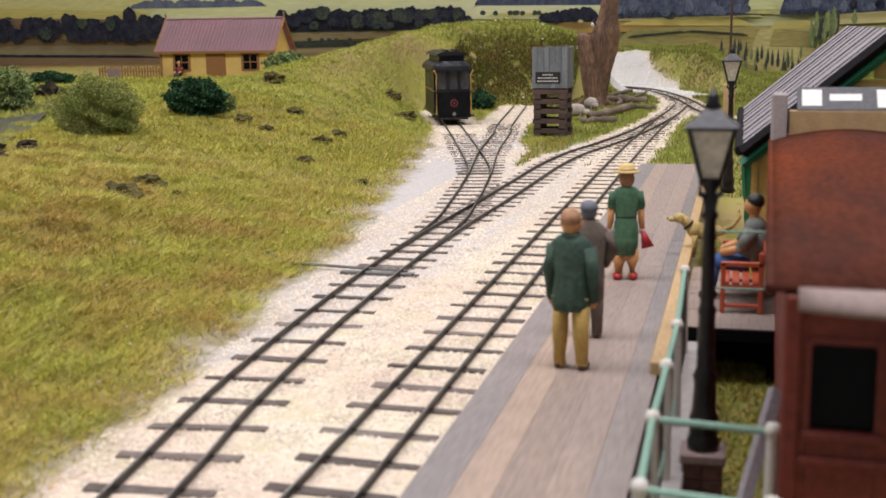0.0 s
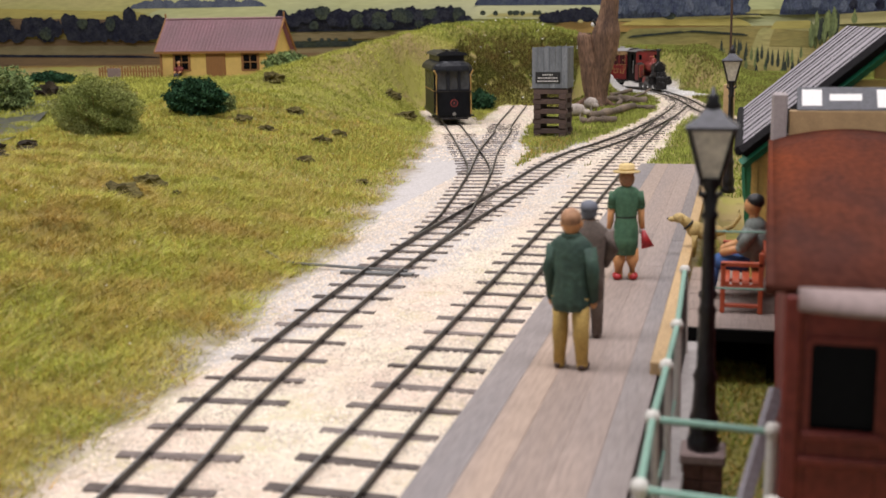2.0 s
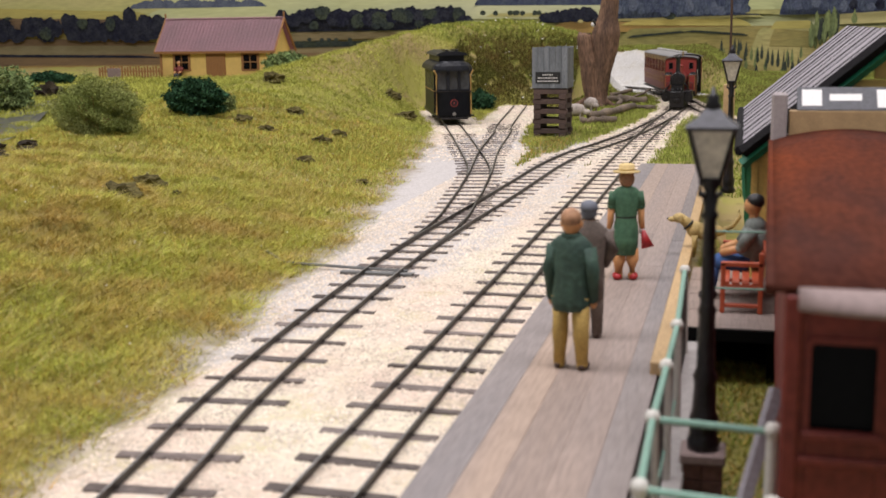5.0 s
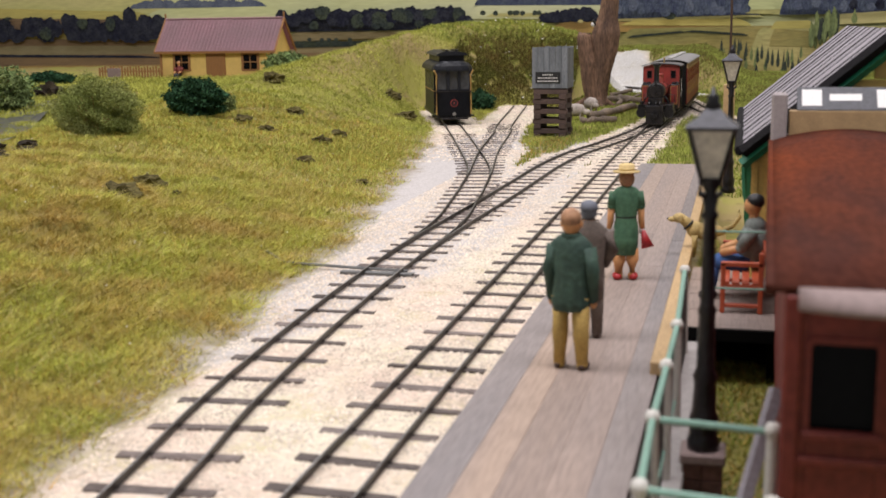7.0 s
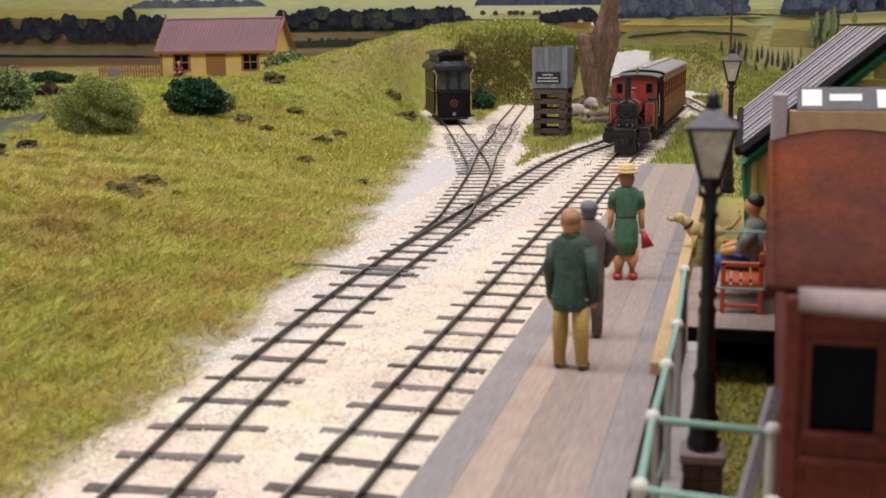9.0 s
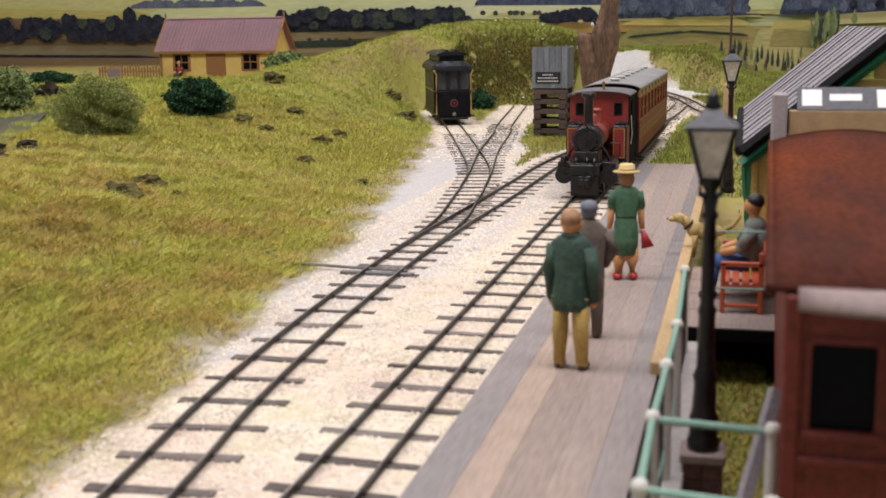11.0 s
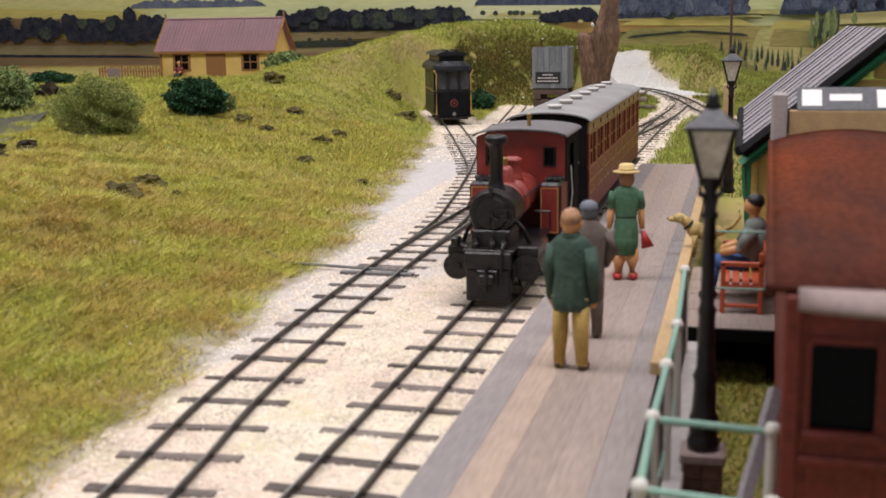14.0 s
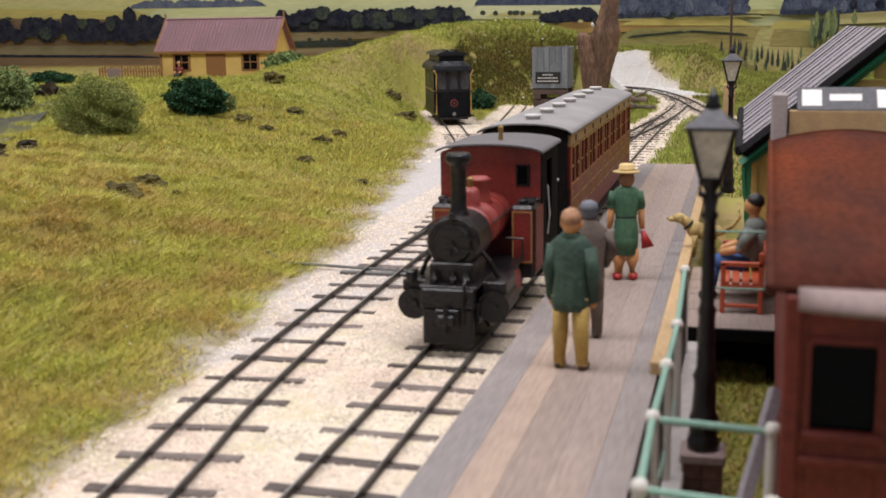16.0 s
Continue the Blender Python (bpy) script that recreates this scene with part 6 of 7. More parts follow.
# ---- far cottage ----
def cottage():
    HY = 190
    x0, x1, zb, ze, zr = -91.6, -70.4, 1.72, 7.11, 12.30
    o = thing("cottage", "yellow weatherboard cottage with faded mauve tin roof", "house", 0, 0, 0)
    dep = 8.5
    boards = int((ze - zb) / 0.45)
    part("wall", box(B(), x0, x1, HY + 0.15, HY + dep, zb - 1, ze), "yellow", o, "yellow boarded walls")
    for i in range(boards):
        part("weatherboard", box(B(), x0 - 0.05, x1 + 0.05, HY + 0.02, HY + 0.16, zb + i * 0.45, zb + i * 0.45 + 0.42), "yellow", o)
    part("gable", prism(B(), [(0, ze), (dep, ze), (dep / 2, zr)], x0, x0 + 0.2, m=Matrix(((0, 1, 0, 0), (1, 0, 0, HY), (0, 0, 1, 0), (0, 0, 0, 1)))), "yellow", o)
    part("gable", prism(B(), [(0, ze), (dep, ze), (dep / 2, zr)], x1 - 0.2, x1, m=Matrix(((0, 1, 0, 0), (1, 0, 0, HY), (0, 0, 1, 0), (0, 0, 0, 1)))), "yellow", o)
    for s, ya, yb in ((0, HY - 0.8, HY + dep / 2), (1, HY + dep / 2, HY + dep + 0.8)):
        za, zc = (ze - 0.35, zr + 0.2) if s == 0 else (zr + 0.2, ze - 0.35)
        bm = B()
        n = 68
        lo = [bm.verts.new((x0 - 0.9 + i * (x1 - x0 + 1.8) / n, ya, za + 0.07 * (i % 2))) for i in range(n + 1)]
        hi = [bm.verts.new((x0 - 0.9 + i * (x1 - x0 + 1.8) / n, yb, zc + 0.07 * (i % 2))) for i in range(n + 1)]
        for i in range(n):
            bm.faces.new((lo[i], lo[i + 1], hi[i + 1], hi[i]))
        bmesh.ops.solidify(bm, geom=bm.faces[:], thickness=0.12)
        part("roof", bm, "pinkroof", o, "faded mauve tin roof")
    part("ridge_cap", box(B(), x0 - 0.9, x1 + 0.9, HY + dep / 2 - 0.25, HY + dep / 2 + 0.25, zr + 0.12, zr + 0.36, 0.05), "pinkroof", o)
    part("fascia", box(B(), x0 - 0.9, x1 + 0.9, HY - 0.9, HY - 0.75, ze - 0.65, ze - 0.25), "brownwood", o, "brown eaves board")
    for s in (x0 - 0.85, x1 + 0.85):
        part("finial", box(B(), s - 0.12, s + 0.12, HY + dep / 2 - 0.12, HY + dep / 2 + 0.12, zr, zr + 1.2), "brownwood", o)
        for ya, yb in ((HY - 0.8, HY + dep / 2), (HY + dep + 0.8, HY + dep / 2)):
            part("bargeboard", tube(B(), [(s, ya, ze - 0.5), (s, yb, zr + 0.1)], 0.22, 4), "brownwood", o)
    W_ = x1 - x0
    for f in (0.19, 0.81):
        c = x0 + W_ * f
        w = part("window", box(B(), c - 1.7, c + 1.7, HY - 0.1, HY + 0.14, zb + 1.6, ze - 0.6), "brownwood", o, "brown framed window")
        for i in (-1, 1):
            for j in (0, 1):
                zm = (zb + 1.6 + ze - 0.6) / 2
                part("pane", box(B(), c + i * 0.68 - 0.58, c + i * 0.68 + 0.58, HY - 0.14, HY - 0.09, (zm + 0.1 if j else zb + 1.95), (ze - 0.95 if j else zm - 0.1)), "pane", w)
    d = x0 + W_ * 0.5
    dr = part("door", box(B(), d - 1.85, d + 1.85, HY - 0.12, HY + 0.14, zb, ze - 0.55), "brownwood", o, "brown boarded double door")
    for i in range(5):
        part("door_board", box(B(), d - 1.6 + i * 0.65, d - 1.6 + i * 0.65 + 0.6, HY - 0.18, HY - 0.11, zb, ze - 0.9), "brownwood", dr)
    for xx in (x0, x1):
        part("corner_board", box(B(), xx - 0.22, xx + 0.22, HY - 0.08, HY + 0.3, zb - 0.5, ze), "brownwood", o)
    return o


cottage()
gf = thing("garden_fence", "low brown paling fence beside the cottage", "fence", 0, 0, 0)
for i in range(22):
    xx = -103.0 + i * 0.56
    part("paling", box(B(), xx, xx + 0.3, 188, 188.15, 1.84, 4.14 + 0.12 * (i % 3)), "brownwood", gf)
part("notice_board", box(B(), -101.2, -98.6, 187.8, 188.0, 2.2, 4.0, 0.05), "pinkgrey", gf, "pale pink notice board")
part("fence_rail", box(B(), -103.0, -90.8, 188.15, 188.3, 3.34, 3.54), "brownwood", gf)



# ---- station building ----
def station():
    o = thing("station_building", "yellow boarded station building with grey roof and green trim", "building", 0, 0, 0)
    xe, ze, xr, zr, y0, y1 = 9.3, 5.95, 14.5, 10.3, 45.2, 66
    xw = 9.75
    part("wall", box(B(), xw, 2 * xr - xw, y0 + 0.4, y1 - 0.6, PZ - 0.1, ze + 0.22), "yellow", o)
    n = 12
    for i in range(n):
        a = y0 + 0.4 + i * (y1 - 1.5 - y0) / n
        part("cover_strip", box(B(), xw - 0.08, xw, a, a + 0.16, PZ, ze + 0.15), "yellow", o)
    for i in range(16):
        a = xw + i * 0.5
        part("cover_strip", box(B(), a, a + 0.14, y0 + 0.33, y0 + 0.4, PZ, ze + 0.2), "yellow", o)
    sl = (zr - ze) / (xr - xe)
    i = 0
    zz = ze + 0.5
    while zz < zr - 0.5:
        half = (zr - min(zz + 1.07, zr - 0.1)) / sl
        part("weatherboard", box(B(), xr - half + 0.1, xr + half - 0.1, y0 + 0.25, y0 + 0.4, zz, min(zz + 1.07, zr - 0.1), 0.02), "yellow", o)
        zz += 1.1
    # roof boards lie up the slope
    nb = 10
    for s in (-1, 1):
        for i in range(nb):
            a, b = y0 + i * (y1 - y0) / nb, y0 + (i + 1) * (y1 - y0) / nb
            bm = B()
            v = []
            for yy in (a + 0.03, b - 0.03):
                for (x_, z_) in ((xe, ze), (xr, zr), (xr, zr + 0.14), (xe, ze + 0.14)):
                    v.append(bm.verts.new((x_ if s < 0 else 2 * xr - x_, yy, z_ + 0.025 * (i % 2))))
            for f in ((0, 1, 2, 3), (7, 6, 5, 4), (3, 2, 6, 7), (0, 4, 5, 1), (0, 3, 7, 4), (1, 5, 6, 2)):
                bm.faces.new([v[k] for k in f])
            bmesh.ops.recalc_face_normals(bm, faces=bm.faces)
            part("roof_board", bm, "slate", o)
            part("roof_batten", tube(B(), [(xe if s < 0 else 2 * xr - xe, a, ze + 0.16), (xr, a, zr + 0.16)], 0.03, 4), "slate_edge", o)
        for dy, dz, r, mt, lb in ((-0.15, -0.02, 0.24, "slate_edge", "dark verge edge"), (0.02, -0.5, 0.22, "green", "green bargeboard")):
            part("bargeboard", tube(B(), [(xe if s < 0 else 2 * xr - xe, y0 + dy, ze + dz), (xr, y0 + dy, zr + dz)], r, 4), mt, o, lb)
    part("gutter", tube(B(), [(xe - 0.1, y0, ze + 0.02), (xe - 0.1, y1, ze + 0.02)], 0.2, 8), "slate_edge", o)
    part("eave_plate", box(B(), xe, xe + 0.3, y0, y1, ze - 0.5, ze - 0.15), "green", o, "green eave board")
    for yy in (47.0, 53, 59, 65):
        part("bracket_post", box(B(), xw - 0.25, xw - 0.05, yy - 0.1, yy + 0.1, PZ, ze - 0.1), "green", o)
        arc = [(xe + 0.1 + (xw - xe - 0.3) * (1 - math.cos(a)), yy, ze - 0.5 - 1.6 * math.sin(a)) for a in np.linspace(0, 1.57, 8)]
        part("bracket", tube(B(), arc, 0.13, 6), "green", o, "curved green eave bracket")
    dr = part("door", box(B(), xw - 0.12, xw - 0.02, 55, 57.4, PZ, 5.4), "brownwood", o)
    return o


station()
ad = thing("notice_post", "tan timber post beside the far platform lamp", "post", 8.49, 71.25, 1.0)
part("shaft", box(B(), -0.36, 0.3, -0.2, 0.2, 0, 6.1, 0.05), "timber", ad)
tp = thing("telegraph_pole", "tall thin dark telegraph pole beyond the platform", "pole", 7.71, 142.32, -0.2)
part("shaft", cyl(B(), (0, 0, 0), (-0.1, 0, 24), 0.16, 0.12, 10), "brown", tp)


# ---- rail vehicle beside the platform fence ----
def red_vehicle():
    ax, ay = 9.81, 19.10
    o = thing("brake_van", "dull red van with rusty curved roof and end window", "railway van", ax, ay, 0, -1.20)
    Lr, Wd = 23.99, 5.2
    n = 14
    arc = [(Wd * i / n, 6.6 + 0.42 * math.sin(math.pi * i / n) ** 0.8) for i in range(n + 1)]
    bm = B()
    rows = [[bm.verts.new((x, Lr * k / 8, 6.6 + (z - 6.6) * (0.12 + 0.88 * k / 8))) for x, z in arc] for k in range(9)]
    for p_, q in zip(rows, rows[1:]):
        for i in range(n):
            bm.faces.new((p_[i], p_[i + 1], q[i + 1], q[i]))
    bmesh.ops.recalc_face_normals(bm, faces=bm.faces)
    bmesh.ops.solidify(bm, geom=bm.faces[:], thickness=0.12)
    part("roof", bm, "rust", o, "rust-stained red curved roof", smooth=True)
    rim = [(x, z + 0.05) for x, z in arc]
    part("roof_rim", prism(B(), rim + [(x, z - 0.3) for x, z in rim[::-1]], Lr, Lr + 0.35), "pinkgrey", o, "grey roof end strip")
    part("gutter", box(B(), -0.12, 0.06, 0, Lr, 6.42, 6.62, 0.03), "rust", o)
    bm = B()
    rings = []
    for k in range(7):
        a = k / 6 * math.pi / 2
        zz = 6.6 - 0.34 * (1 - math.cos(a))
        rings.append([bm.verts.new((x, -0.05 - 0.6 * math.sin(a) * max(0.05, math.sin((x - 0.42) / 4.18 * math.pi)) ** 0.35, zz)) for x in np.linspace(0.42, 4.6, 17)])
    for p_, q in zip(rings, rings[1:]):
        for i in range(16):
            bm.faces.new((p_[i], p_[i + 1], q[i + 1], q[i]))
    bmesh.ops.recalc_face_normals(bm, faces=bm.faces)
    bmesh.ops.solidify(bm, geom=bm.faces[:], thickness=0.08)
    part("end_hood", bm, "pinkgrey", o, "pinkish grey rounded end hood", smooth=True)
    zt = 6.45
    side = part("side_wall", box(B(), 0.3, 0.42, 0.15, Lr, 0.6, zt), "maroon", o)
    part("side_wall", box(B(), Wd - 0.42, Wd - 0.3, 0.15, Lr, 0.6, zt), "maroon", o)
    for x0, x1, z0, z1 in ((0.3, 0.63, 0.6, zt), (0.63, 1.73, 0.6, 4.16), (0.63, 1.73, 5.70, zt), (1.73, 1.73 + 0.45, 0.6, zt), (1.73 + 0.45, 4.4, 0.6, 4.16), (1.73 + 0.45, 4.4, 5.70, zt), (4.4, Wd - 0.3, 0.6, zt)):
        part("end_panel", box(B(), x0 + 0.004, x1 - 0.004, 0.05, 0.2, z0, z1), "maroon", o)
    # added black sheet stands in for the unlit interior behind the window
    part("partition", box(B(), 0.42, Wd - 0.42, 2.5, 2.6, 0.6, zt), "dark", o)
    for x0, x1 in ((0.63, 1.73), (1.73 + 0.45, 4.4)):
        w = part("end_window", box(B(), x0, x1, 0.16, 0.19, 4.16, 5.70), "pane", o, "dark end window")
        for c, k in ((x0, 1), (x1, -1)):
            part("corner_fillet", prism(B(), [(c, 5.70), (c + k * 0.24, 5.70), (c + k * 0.11, 5.65), (c + k * 0.04, 5.58), (c, 5.44)], 0.06, 0.15), "maroon", w)
            part("window_bead", box(B(), c - 0.04, c + 0.04, 0.0, 0.045, 4.16, 5.70), "maroon", w)
        part("sill", box(B(), x0 - 0.08, x1 + 0.08, -0.06, 0.04, 4.16 - 0.15, 4.16, 0.02), "maroon", w)
        part("frame_bar", box(B(), x0, x1, 0.0, 0.045, 5.70 - 0.05, 5.70 + 0.05), "maroon", w)
    part("waist_rail", box(B(), 0.5, Wd - 0.3, -0.03, 0.045, 4.16 - 0.6, 4.16 - 0.45, 0.02), "maroon", o)
    part("corner_post", box(B(), 0.22, 0.5, -0.04, 0.25, 0.6, zt, 0.04), "maroon", o)
    part("headstock", box(B(), 0.2, Wd - 0.2, -0.15, 0.05, 0.1, 0.75, 0.04), "black", o)
    for s in (0.9, Wd - 0.9):
        part("buffer", cyl(B(), (s, -0.7, 0.45), (s, -0.1, 0.45), 0.3, seg=14), "maroon", o)
    part("underframe", box(B(), 0.8, Wd - 0.8, 0.3, Lr - 0.3, -0.6, 0.6), "black", o)
    return o


red_vehicle()

sp = thing("timber_prop", "blue-grey timber prop leaning beside the van", "prop", 0, 0, 0)
part("shaft", tube(B(), [(9.50, 22.60, 1.20), (10.13, 24.20, 3.23)], 0.17, 4), "slate", sp)


def stock_box():
    """Plywood stock box with a grey top edge and white labels behind the van."""
    x0, y0, z0 = 10.88, 43.00, 6.94
    o = thing("plywood_box", "plywood box with grey top edge and white labels", "box", x0, y0, 0)
    part("front", box(B(), 0, 7, 0, 0.4, -1.0, z0 + 0.72, 0.03), "timber", o, "raw plywood front")
    lean = Matrix.Translation((0, 0, z0 + 0.74)) @ Matrix.Rotation(radians(-48), 4, "X")
    tp_ = part("top_strip", box(B(), 0.25, 7, 0, 0.1, 0, 1.15, 0.02, m=lean), "lampcap", o, "grey top strip")
    for a, b, c, d in ((0.42, 1.1, 0.2, 1.0), (1.36, 2.45, 0.45, 0.78), (2.95, 3.75, 0.12, 1.0), (4.2, 5.3, 0.4, 0.75)):
        part("label", box(B(), a, b, -0.012, -0.004, c, d, m=lean), "white", tp_, "blank white label")
    part("corner_post", box(B(), -0.62, -0.08, -0.15, 0.35, -1.0, z0 + 1.35, 0.08), "greypost", o, "grey corner post")
    part("back", box(B(), 0, 7, 0.5, 2, -1.0, z0 + 0.5), "dark", o)
    return o


stock_box()


# ---- bench, figures, dog ----
def bench(x, y):
    o = thing("bench", "orange-red wooden slatted bench on the deck", "bench", x, y, PZ)
    # seat faces -x; long side runs away along +y
    for yy in (0.0, 4.0):
        bm = B()
        box(bm, 0.0, 0.16, yy, yy + 0.18, 0, 1.75, 0.02)
        box(bm, 1.25, 1.41, yy, yy + 0.18, 0, 2.1, 0.02)
        box(bm, 0.0, 1.4, yy, yy + 0.18, 1.62, 1.78, 0.02)
        box(bm, 0.1, 1.3, yy + 0.02, yy + 0.16, 0.85, 1.0, 0.02)
        box(bm, 0.1, 1.3, yy + 0.02, yy + 0.16, 0.2, 0.33, 0.02)
        part("bench_end", bm, "benchred", o)
    for i in range(4):
        part("seat_slat", box(B(), 0.05 + i * 0.33, 0.3 + i * 0.33, 0.02, 4.15, 1.0, 1.1, 0.02), "benchred", o)
    for i in range(3):
        part("back_slat", box(B(), 1.3 + 0.05 * i, 1.38 + 0.05 * i, 0.02, 4.15, 1.25 + i * 0.35, 1.5 + i * 0.35, 0.02), "benchred", o)
    return o


bench(8.72, 39.6)


def limb(bm, pts, r, mi):
    tube(bm, pts, r, 10, mi)
    ball(bm, pts[-1], r[-1], r[-1], r[-1], mi, 10, 6)


def figure(name, label, x, y, rz, mats, build, wide=1.0, tall=1.0):
    o = tagged(link(name, build(B()), mats, smooth=True), label, "figurine", group="platform figurines")
    o.data.transform(Matrix.Diagonal((wide, wide, tall, 1)))
    o.matrix_world = cm(x, y, PZ - 0.02, 0, 0, rz)
    return o


def man_jacket(bm):
    # 0 jacket 1 trousers 2 skin 3 hair 4 shoes
    for s in (-1, 1):
        limb(bm, [(s * 0.34, 0, 2.1), (s * 0.36, 0.02, 1.1), (s * 0.4, 0, 0.18)], [0.33, 0.27, 0.2], 1)
        ball(bm, (s * 0.42, -0.12, 0.12), 0.18, 0.36, 0.13, 4)
        limb(bm, [(s * 0.6, 0, 3.5), (s * 0.76, 0.05, 2.85), (s * 0.72, -0.1, 2.1)], [0.26, 0.23, 0.19], 0)
        ball(bm, (s * 0.72, -0.15, 1.95), 0.13, 0.15, 0.18, 2)
    rings = [(0.62, 0.42, 1.72), (0.68, 0.46, 1.95), (0.58, 0.38, 2.7), (0.7, 0.4, 3.3), (0.72, 0.36, 3.6), (0.45, 0.28, 3.8), (0.2, 0.2, 3.9)]
    loops = [[bm.verts.new((rx * math.cos(a), ry * math.sin(a), z)) for a in np.linspace(0, 2 * math.pi, 18, endpoint=False)] for rx, ry, z in rings]
    for a, b in zip(loops, loops[1:]):
        for i in range(18):
            bm.faces.new((a[i], a[(i + 1) % 18], b[(i + 1) % 18], b[i])).material_index = 0
    bm.faces.new(loops[0][::-1])
    cyl(bm, (0, 0, 3.8), (0, 0, 4.05), 0.18, seg=10, mi=2)
    ball(bm, (0, 0, 4.2), 0.33, 0.36, 0.38, 2)
    ball(bm, (0, 0.04, 4.3), 0.35, 0.37, 0.3, 3)
    for s in (-1, 1):
        ball(bm, (s * 0.34, -0.02, 4.15), 0.05, 0.09, 0.11, 2, 8, 6)
    tube(bm, [(0.3 * math.cos(a), 0.27 * math.sin(a), 3.84) for a in np.linspace(0, 6.28, 13)], 0.055, 6, 0)
    return bm


def man_cap(bm):
    for s in (-1, 1):
        limb(bm, [(s * 0.3, 0, 2.0), (s * 0.32, 0.02, 1.0), (s * 0.33, 0, 0.15)], [0.3, 0.24, 0.19], 1)
        ball(bm, (s * 0.35, -0.12, 0.11), 0.17, 0.34, 0.12, 4)
        limb(bm, [(s * 0.66, 0, 3.45), (s * 0.84, 0.0, 2.85), (s * 0.62, -0.3, 2.4)], [0.27, 0.24, 0.19], 0)
    rings = [(0.56, 0.42, 1.3), (0.58, 0.42, 2.0), (0.56, 0.38, 2.6), (0.68, 0.4, 3.2), (0.68, 0.36, 3.5), (0.42, 0.3, 3.7), (0.26, 0.26, 3.82)]
    loops = [[bm.verts.new((rx * math.cos(a), ry * math.sin(a), z)) for a in np.linspace(0, 2 * math.pi, 18, endpoint=False)] for rx, ry, z in rings]
    for a, b in zip(loops, loops[1:]):
        for i in range(18):
            bm.faces.new((a[i], a[(i + 1) % 18], b[(i + 1) % 18], b[i])).material_index = 0
    bm.faces.new(loops[0][::-1])
    cyl(bm, (0, 0, 3.65), (0, 0, 3.95), 0.2, seg=10, mi=2)
    ball(bm, (0, 0, 4.08), 0.29, 0.31, 0.33, 3)
    ball(bm, (0, 0, 4.2), 0.33, 0.36, 0.24, 3)
    ball(bm, (0, -0.3, 4.1), 0.24, 0.2, 0.05, 3)
    return bm


def woman(bm):
    # 0 dress 1 skin 2 hair 3 straw 4 scarlet 5 brown 6 white
    for s in (-1, 1):
        limb(bm, [(s * 0.24, 0, 1.2), (s * 0.25, 0.06, 0.75), (s * 0.26, 0.02, 0.15)], [0.25, 0.25, 0.18], 1)
        ball(bm, (s * 0.3, -0.05, 0.14), 0.19, 0.34, 0.16, 4)
        limb(bm, [(s * 0.44, 0, 3.32), (s * 0.55, 0.03, 2.8)], [0.19, 0.17], 0)
        limb(bm, [(s * 0.55, 0.03, 2.8), (s * 0.58, -0.06, 2.2), (s * 0.62, -0.1, 1.95)], [0.14, 0.12, 0.1], 1)
        ball(bm, (s * 0.62, -0.12, 1.85), 0.12, 0.12, 0.16, 6)
    rings = [(0.45, 0.38, 0.98, 0), (0.47, 0.4, 1.5, 0), (0.47, 0.38, 2.0, 0), (0.4, 0.31, 2.3, 0), (0.4, 0.31, 2.36, 5), (0.4, 0.31, 2.42, 0), (0.5, 0.34, 2.9, 0), (0.52, 0.32, 3.3, 0), (0.36, 0.25, 3.48, 0), (0.16, 0.16, 3.55, 0)]
    loops = [[bm.verts.new((rx * math.cos(a), ry * math.sin(a), z)) for a in np.linspace(0, 2 * math.pi, 18, endpoint=False)] for rx, ry, z, _ in rings]
    for (a, b), r in zip(zip(loops, loops[1:]), rings):
        for i in range(18):
            bm.faces.new((a[i], a[(i + 1) % 18], b[(i + 1) % 18], b[i])).material_index = r[3]
    bm.faces.new(loops[0][::-1])
    cyl(bm, (0, 0, 3.45), (0, 0, 3.7), 0.14, seg=10, mi=1)
    ball(bm, (0, 0, 3.85), 0.27, 0.29, 0.32, 1)
    ball(bm, (0, 0.06, 3.82), 0.3, 0.3, 0.34, 2)
    lathe(bm, [(0.5, 4.05), (0.52, 4.09), (0.3, 4.12), (0.3, 4.3), (0.24, 4.36), (0.05, 4.38)], (0, 0, 0), 22, 3)
    lathe(bm, [(0.305, 4.12), (0.31, 4.2), (0.3, 4.21)], (0, 0, 0), 22, 3)
    prism(bm, [(-0.58, 1.85), (-0.7, 1.9), (-1.05, 1.3), (-0.6, 1.2)], -0.1, 0.18, 4)
    return bm


def sitter(bm):
    # 0 grey coat 1 blue trousers 2 skin 3 dark hair; sits facing -x
    limb(bm, [(0.9, 0.3, 1.3), (0.1, 0.25, 1.4), (-0.25, 0.25, 1.3)], [0.33, 0.29, 0.24], 1)
    limb(bm, [(0.9, -0.3, 1.3), (0.1, -0.25, 1.4), (-0.25, -0.25, 1.3)], [0.33, 0.29, 0.24], 1)
    for s in (-0.25, 0.25):
        limb(bm, [(-0.25, s, 1.3), (-0.35, s, 0.7), (-0.4, s, 0.2)], [0.22, 0.2, 0.15], 1)
        ball(bm, (-0.5, s, 0.1), 0.33, 0.15, 0.12, 3)
        limb(bm, [(1.0, s * 2.4, 2.6), (0.6, s * 2.6, 1.95)], [0.24, 0.2], 0)
        limb(bm, [(0.6, s * 2.6, 1.95), (0.0, s * 1.6, 1.75)], [0.16, 0.13], 2)
    limb(bm, [(1.0, 0, 1.3), (1.08, 0, 2.0), (1.1, 0, 2.6)], [0.5, 0.52, 0.42], 0)
    cyl(bm, (1.05, 0, 2.8), (1.02, 0, 3.2), 0.17, seg=10, mi=2)
    ball(bm, (0.98, 0, 3.4), 0.31, 0.27, 0.35, 2)
    ball(bm, (1.06, 0, 3.55), 0.33, 0.3, 0.28, 3)
    return bm


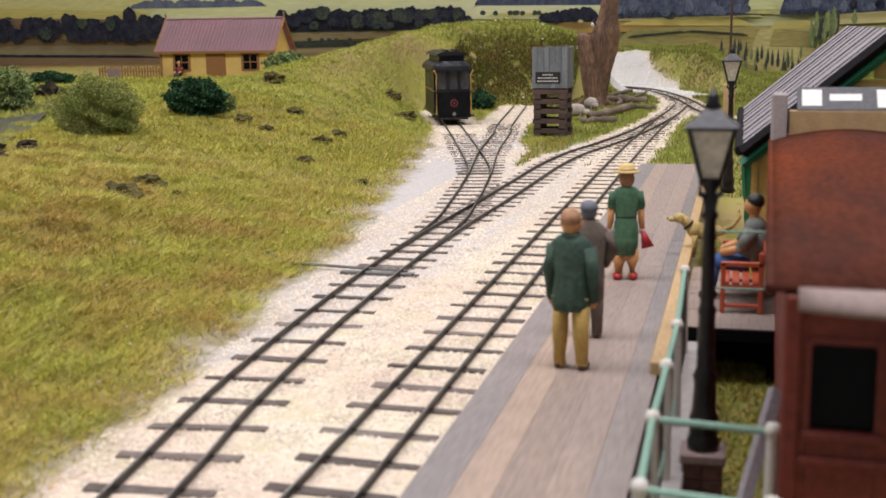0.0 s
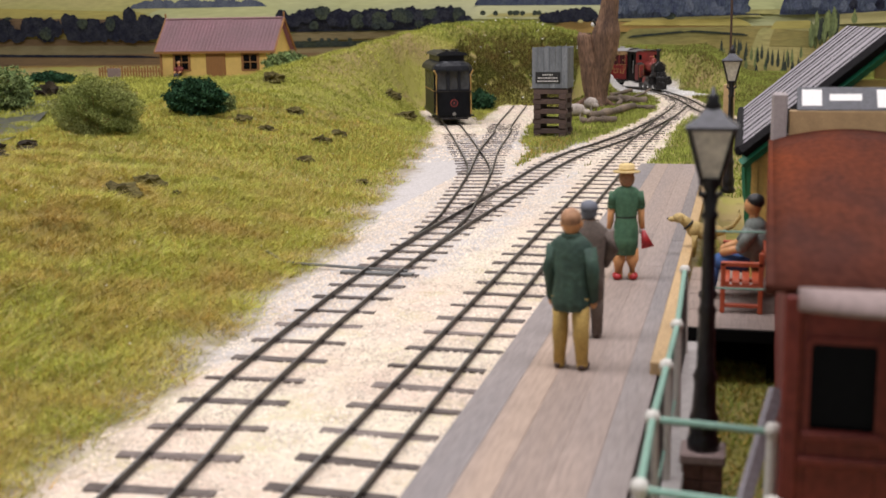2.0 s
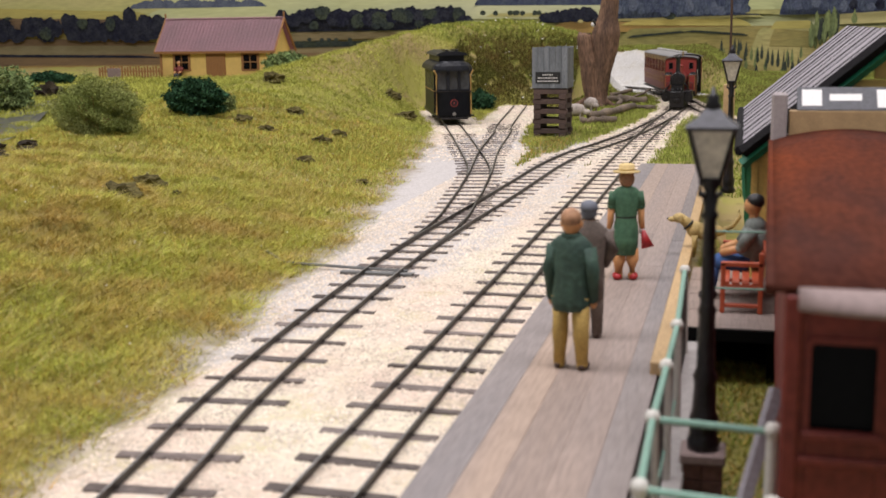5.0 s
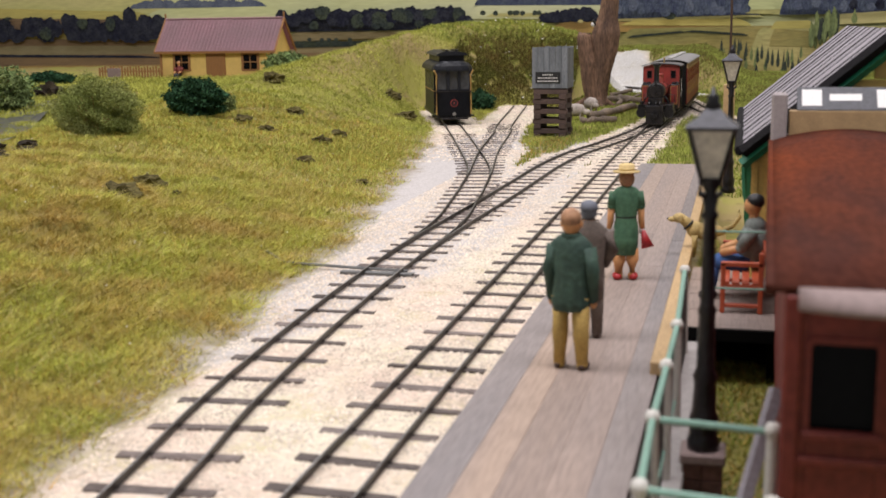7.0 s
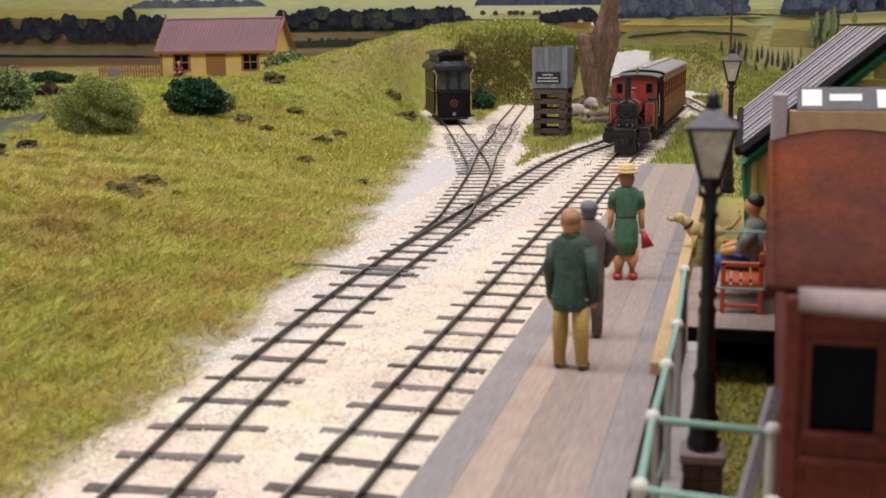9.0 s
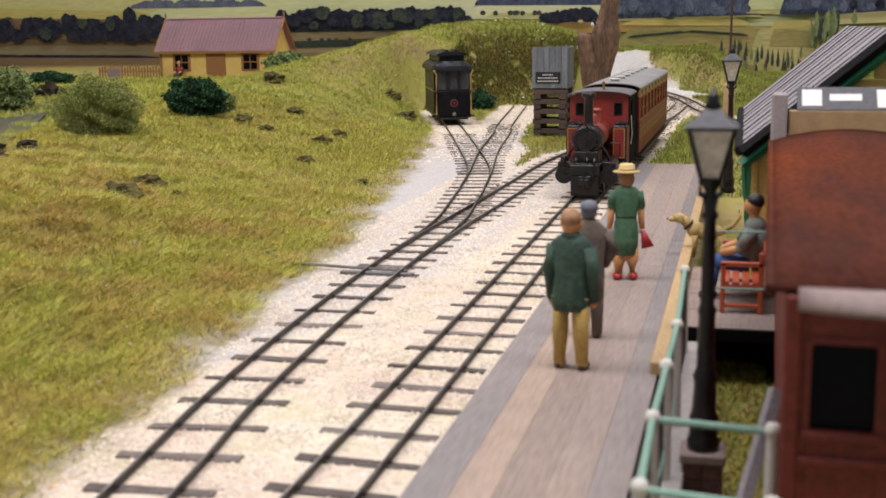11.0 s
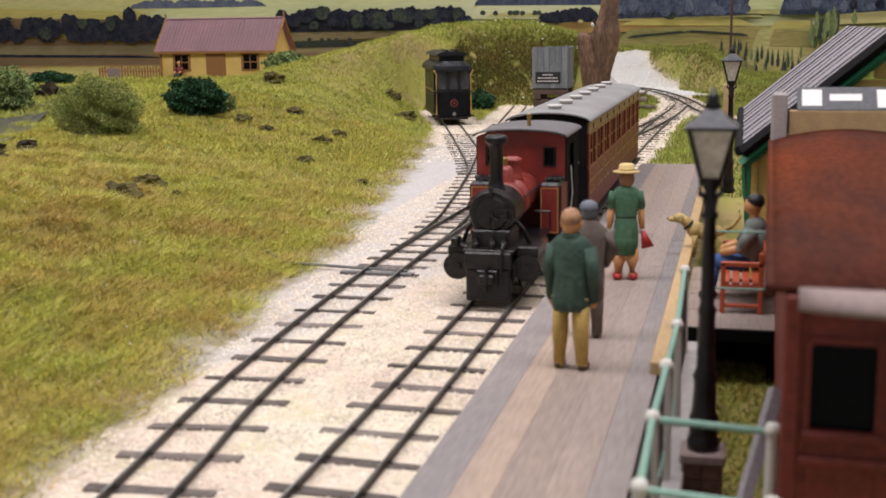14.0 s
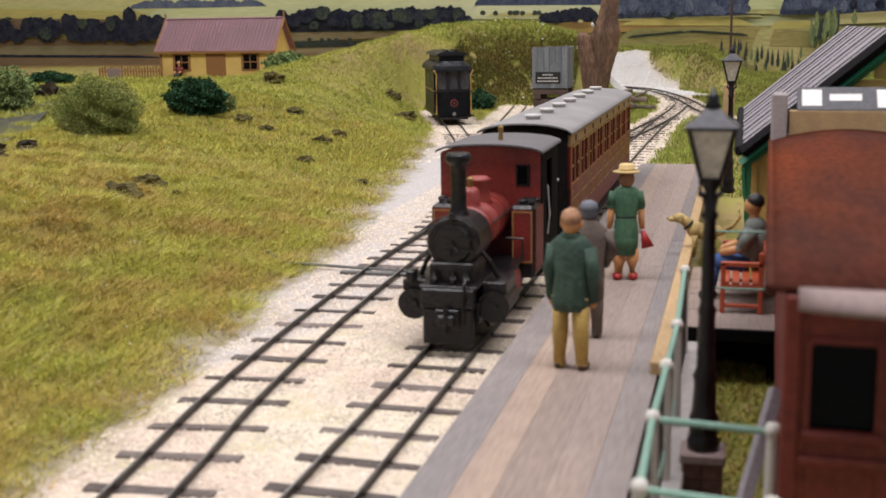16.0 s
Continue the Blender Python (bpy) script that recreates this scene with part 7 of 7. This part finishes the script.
figure("man_figurine", "standing figurine in green jacket and mustard trousers", 4.67, 32.13, 168, ("tweed", "mustard", "skin", "hair", "brown"), man_jacket, 0.87, 1.03)
figure("man_figurine", "standing figurine in brown-grey coat and flat cap", 4.72, 35.59, 190, ("grey_coat", "grey_coat", "skin", "cap", "brown"), man_cap, 0.88, 1.0)
figure("woman_figurine", "standing figurine in green dress and straw boater", 5.04, 44.36, 190, ("dress", "skin", "hair", "straw", "scarlet", "sign", "white"), woman, 1.02, 1.04)
figure("seated_figurine", "seated figurine in grey jacket and blue trousers on the bench", 8.75, 42.0, 0, ("sage_shirt", "denim", "skin", "sign"), sitter)
cf = tagged(link("seated_figurine", sitter(B()), ("maroon", "sign", "skin", "hair"), smooth=True), "tiny seated figurine in red by the cottage wall", "figurine")
cf.matrix_world = cm(-87.7, 188.0, 1.41, 0, 0, 90)


def dog(x, y, rz):
    bm = ball(B(), (0, 0, 1.35), 0.42, 0.95, 0.45, 0)
    ball(bm, (0, -0.65, 1.45), 0.4, 0.5, 0.48, 0)
    limb(bm, [(0, -0.9, 1.6), (0, -1.25, 1.95), (0, -1.4, 2.05)], [0.32, 0.27, 0.27], 0)
    ball(bm, (0, -1.55, 2.1), 0.29, 0.36, 0.27, 0)
    ball(bm, (0, -1.9, 2.02), 0.16, 0.28, 0.15, 0)
    ball(bm, (0, -2.14, 2.05), 0.07, 0.07, 0.07, 1)
    for s in (-1, 1):
        ball(bm, (s * 0.27, -1.45, 2.08), 0.07, 0.17, 0.24, 0)
        limb(bm, [(s * 0.24, -0.7, 1.2), (s * 0.25, -0.7, 0.6), (s * 0.25, -0.75, 0.1)], [0.2, 0.14, 0.13], 0)
        limb(bm, [(s * 0.26, 0.7, 1.2), (s * 0.27, 0.85, 0.6), (s * 0.27, 0.75, 0.1)], [0.26, 0.15, 0.13], 0)
    cyl(bm, (0, -1.0, 1.68), (0, -1.08, 1.76), 0.34, seg=14, mi=1)
    tube(bm, [(0, 0.85, 1.5), (0, 1.3, 1.7), (0, 1.65, 2.2), (0, 1.6, 2.6)], [0.14, 0.12, 0.1, 0.06], 8, 0)
    o = tagged(link("dog_figurine", bm, ("dogfur", "sign"), smooth=True), "yellow dog figurine with dark collar on the platform", "figurine")
    o.data.transform(Matrix.Scale(0.78, 4))
    o.matrix_world = cm(x, y, PZ - 0.02, 0, 0, rz)
    return o


dx, dy = 6.56, 49.52
dog(dx + 1.45, dy, 272)


# ---- the train's run ----
MS = np.arange(len(MAIN)) * 0.5 + MAIN[0][1]


def on_line(s):
    return float(np.interp(s, MS, MAIN[:, 0])), float(np.interp(s, MS, MAIN[:, 1]))


def body_pose(front, b0, b1, z=0.25):
    """Pose of a vehicle whose front stands at front along the line and whose pivots lie b0 and b1 behind it."""
    (xa, ya), (xb, yb) = on_line(front + b0), on_line(front + b1)
    k = math.hypot(xb - xa, yb - ya)
    ux, uy = (xb - xa) / k, (yb - ya) / k
    return cm(xa - ux * b0, ya - uy * b0, z, 0, 0, math.degrees(math.atan2(-ux, uy)))


def motions():
    run = [(0, 217), (1.0, 198.5), (1.5, 192.2), (2, 184.2), (2.5, 176), (3, 169), (3.5, 163.3), (4.2, 155), (6.3, 131), (7, 121.3), (7.5, 114.3), (8, 107.3), (8.5, 100.8), (9, 94.6), (11.5, 64.2), (12, 59.2), (12.5, 54.3), (13, 49.7), (13.5, 45.4), (14, 42.2), (14.5, 39.8), (15, 38.4), (15.5, 37.1), (16, 36.0)]
    ts, ss = [r[0] for r in run], [r[1] for r in run]
    dense = np.arange(0, 16.01, 0.25)
    # smooth the readings of the run into an even glide
    fine = np.arange(0, 16.001, 0.05)
    s = np.interp(fine, ts, ss)
    pad = np.concatenate([s[0] + (s[0] - s[1]) * np.arange(8, 0, -1), s, s[-1] - (s[-2] - s[-1]) * np.arange(1, 9)])
    s = np.convolve(pad, np.hanning(19)[1:-1] / np.hanning(19)[1:-1].sum(), "valid")
    at = lambda t: float(np.interp(t, fine, s))
    walk(ENGINE, [(t, body_pose(at(t), 2.6, 8.6)) for t in dense])
    walk(COACH, [(t, body_pose(at(t) + COACH_GAP, 4.2, 24.2)) for t in dense])


motions()
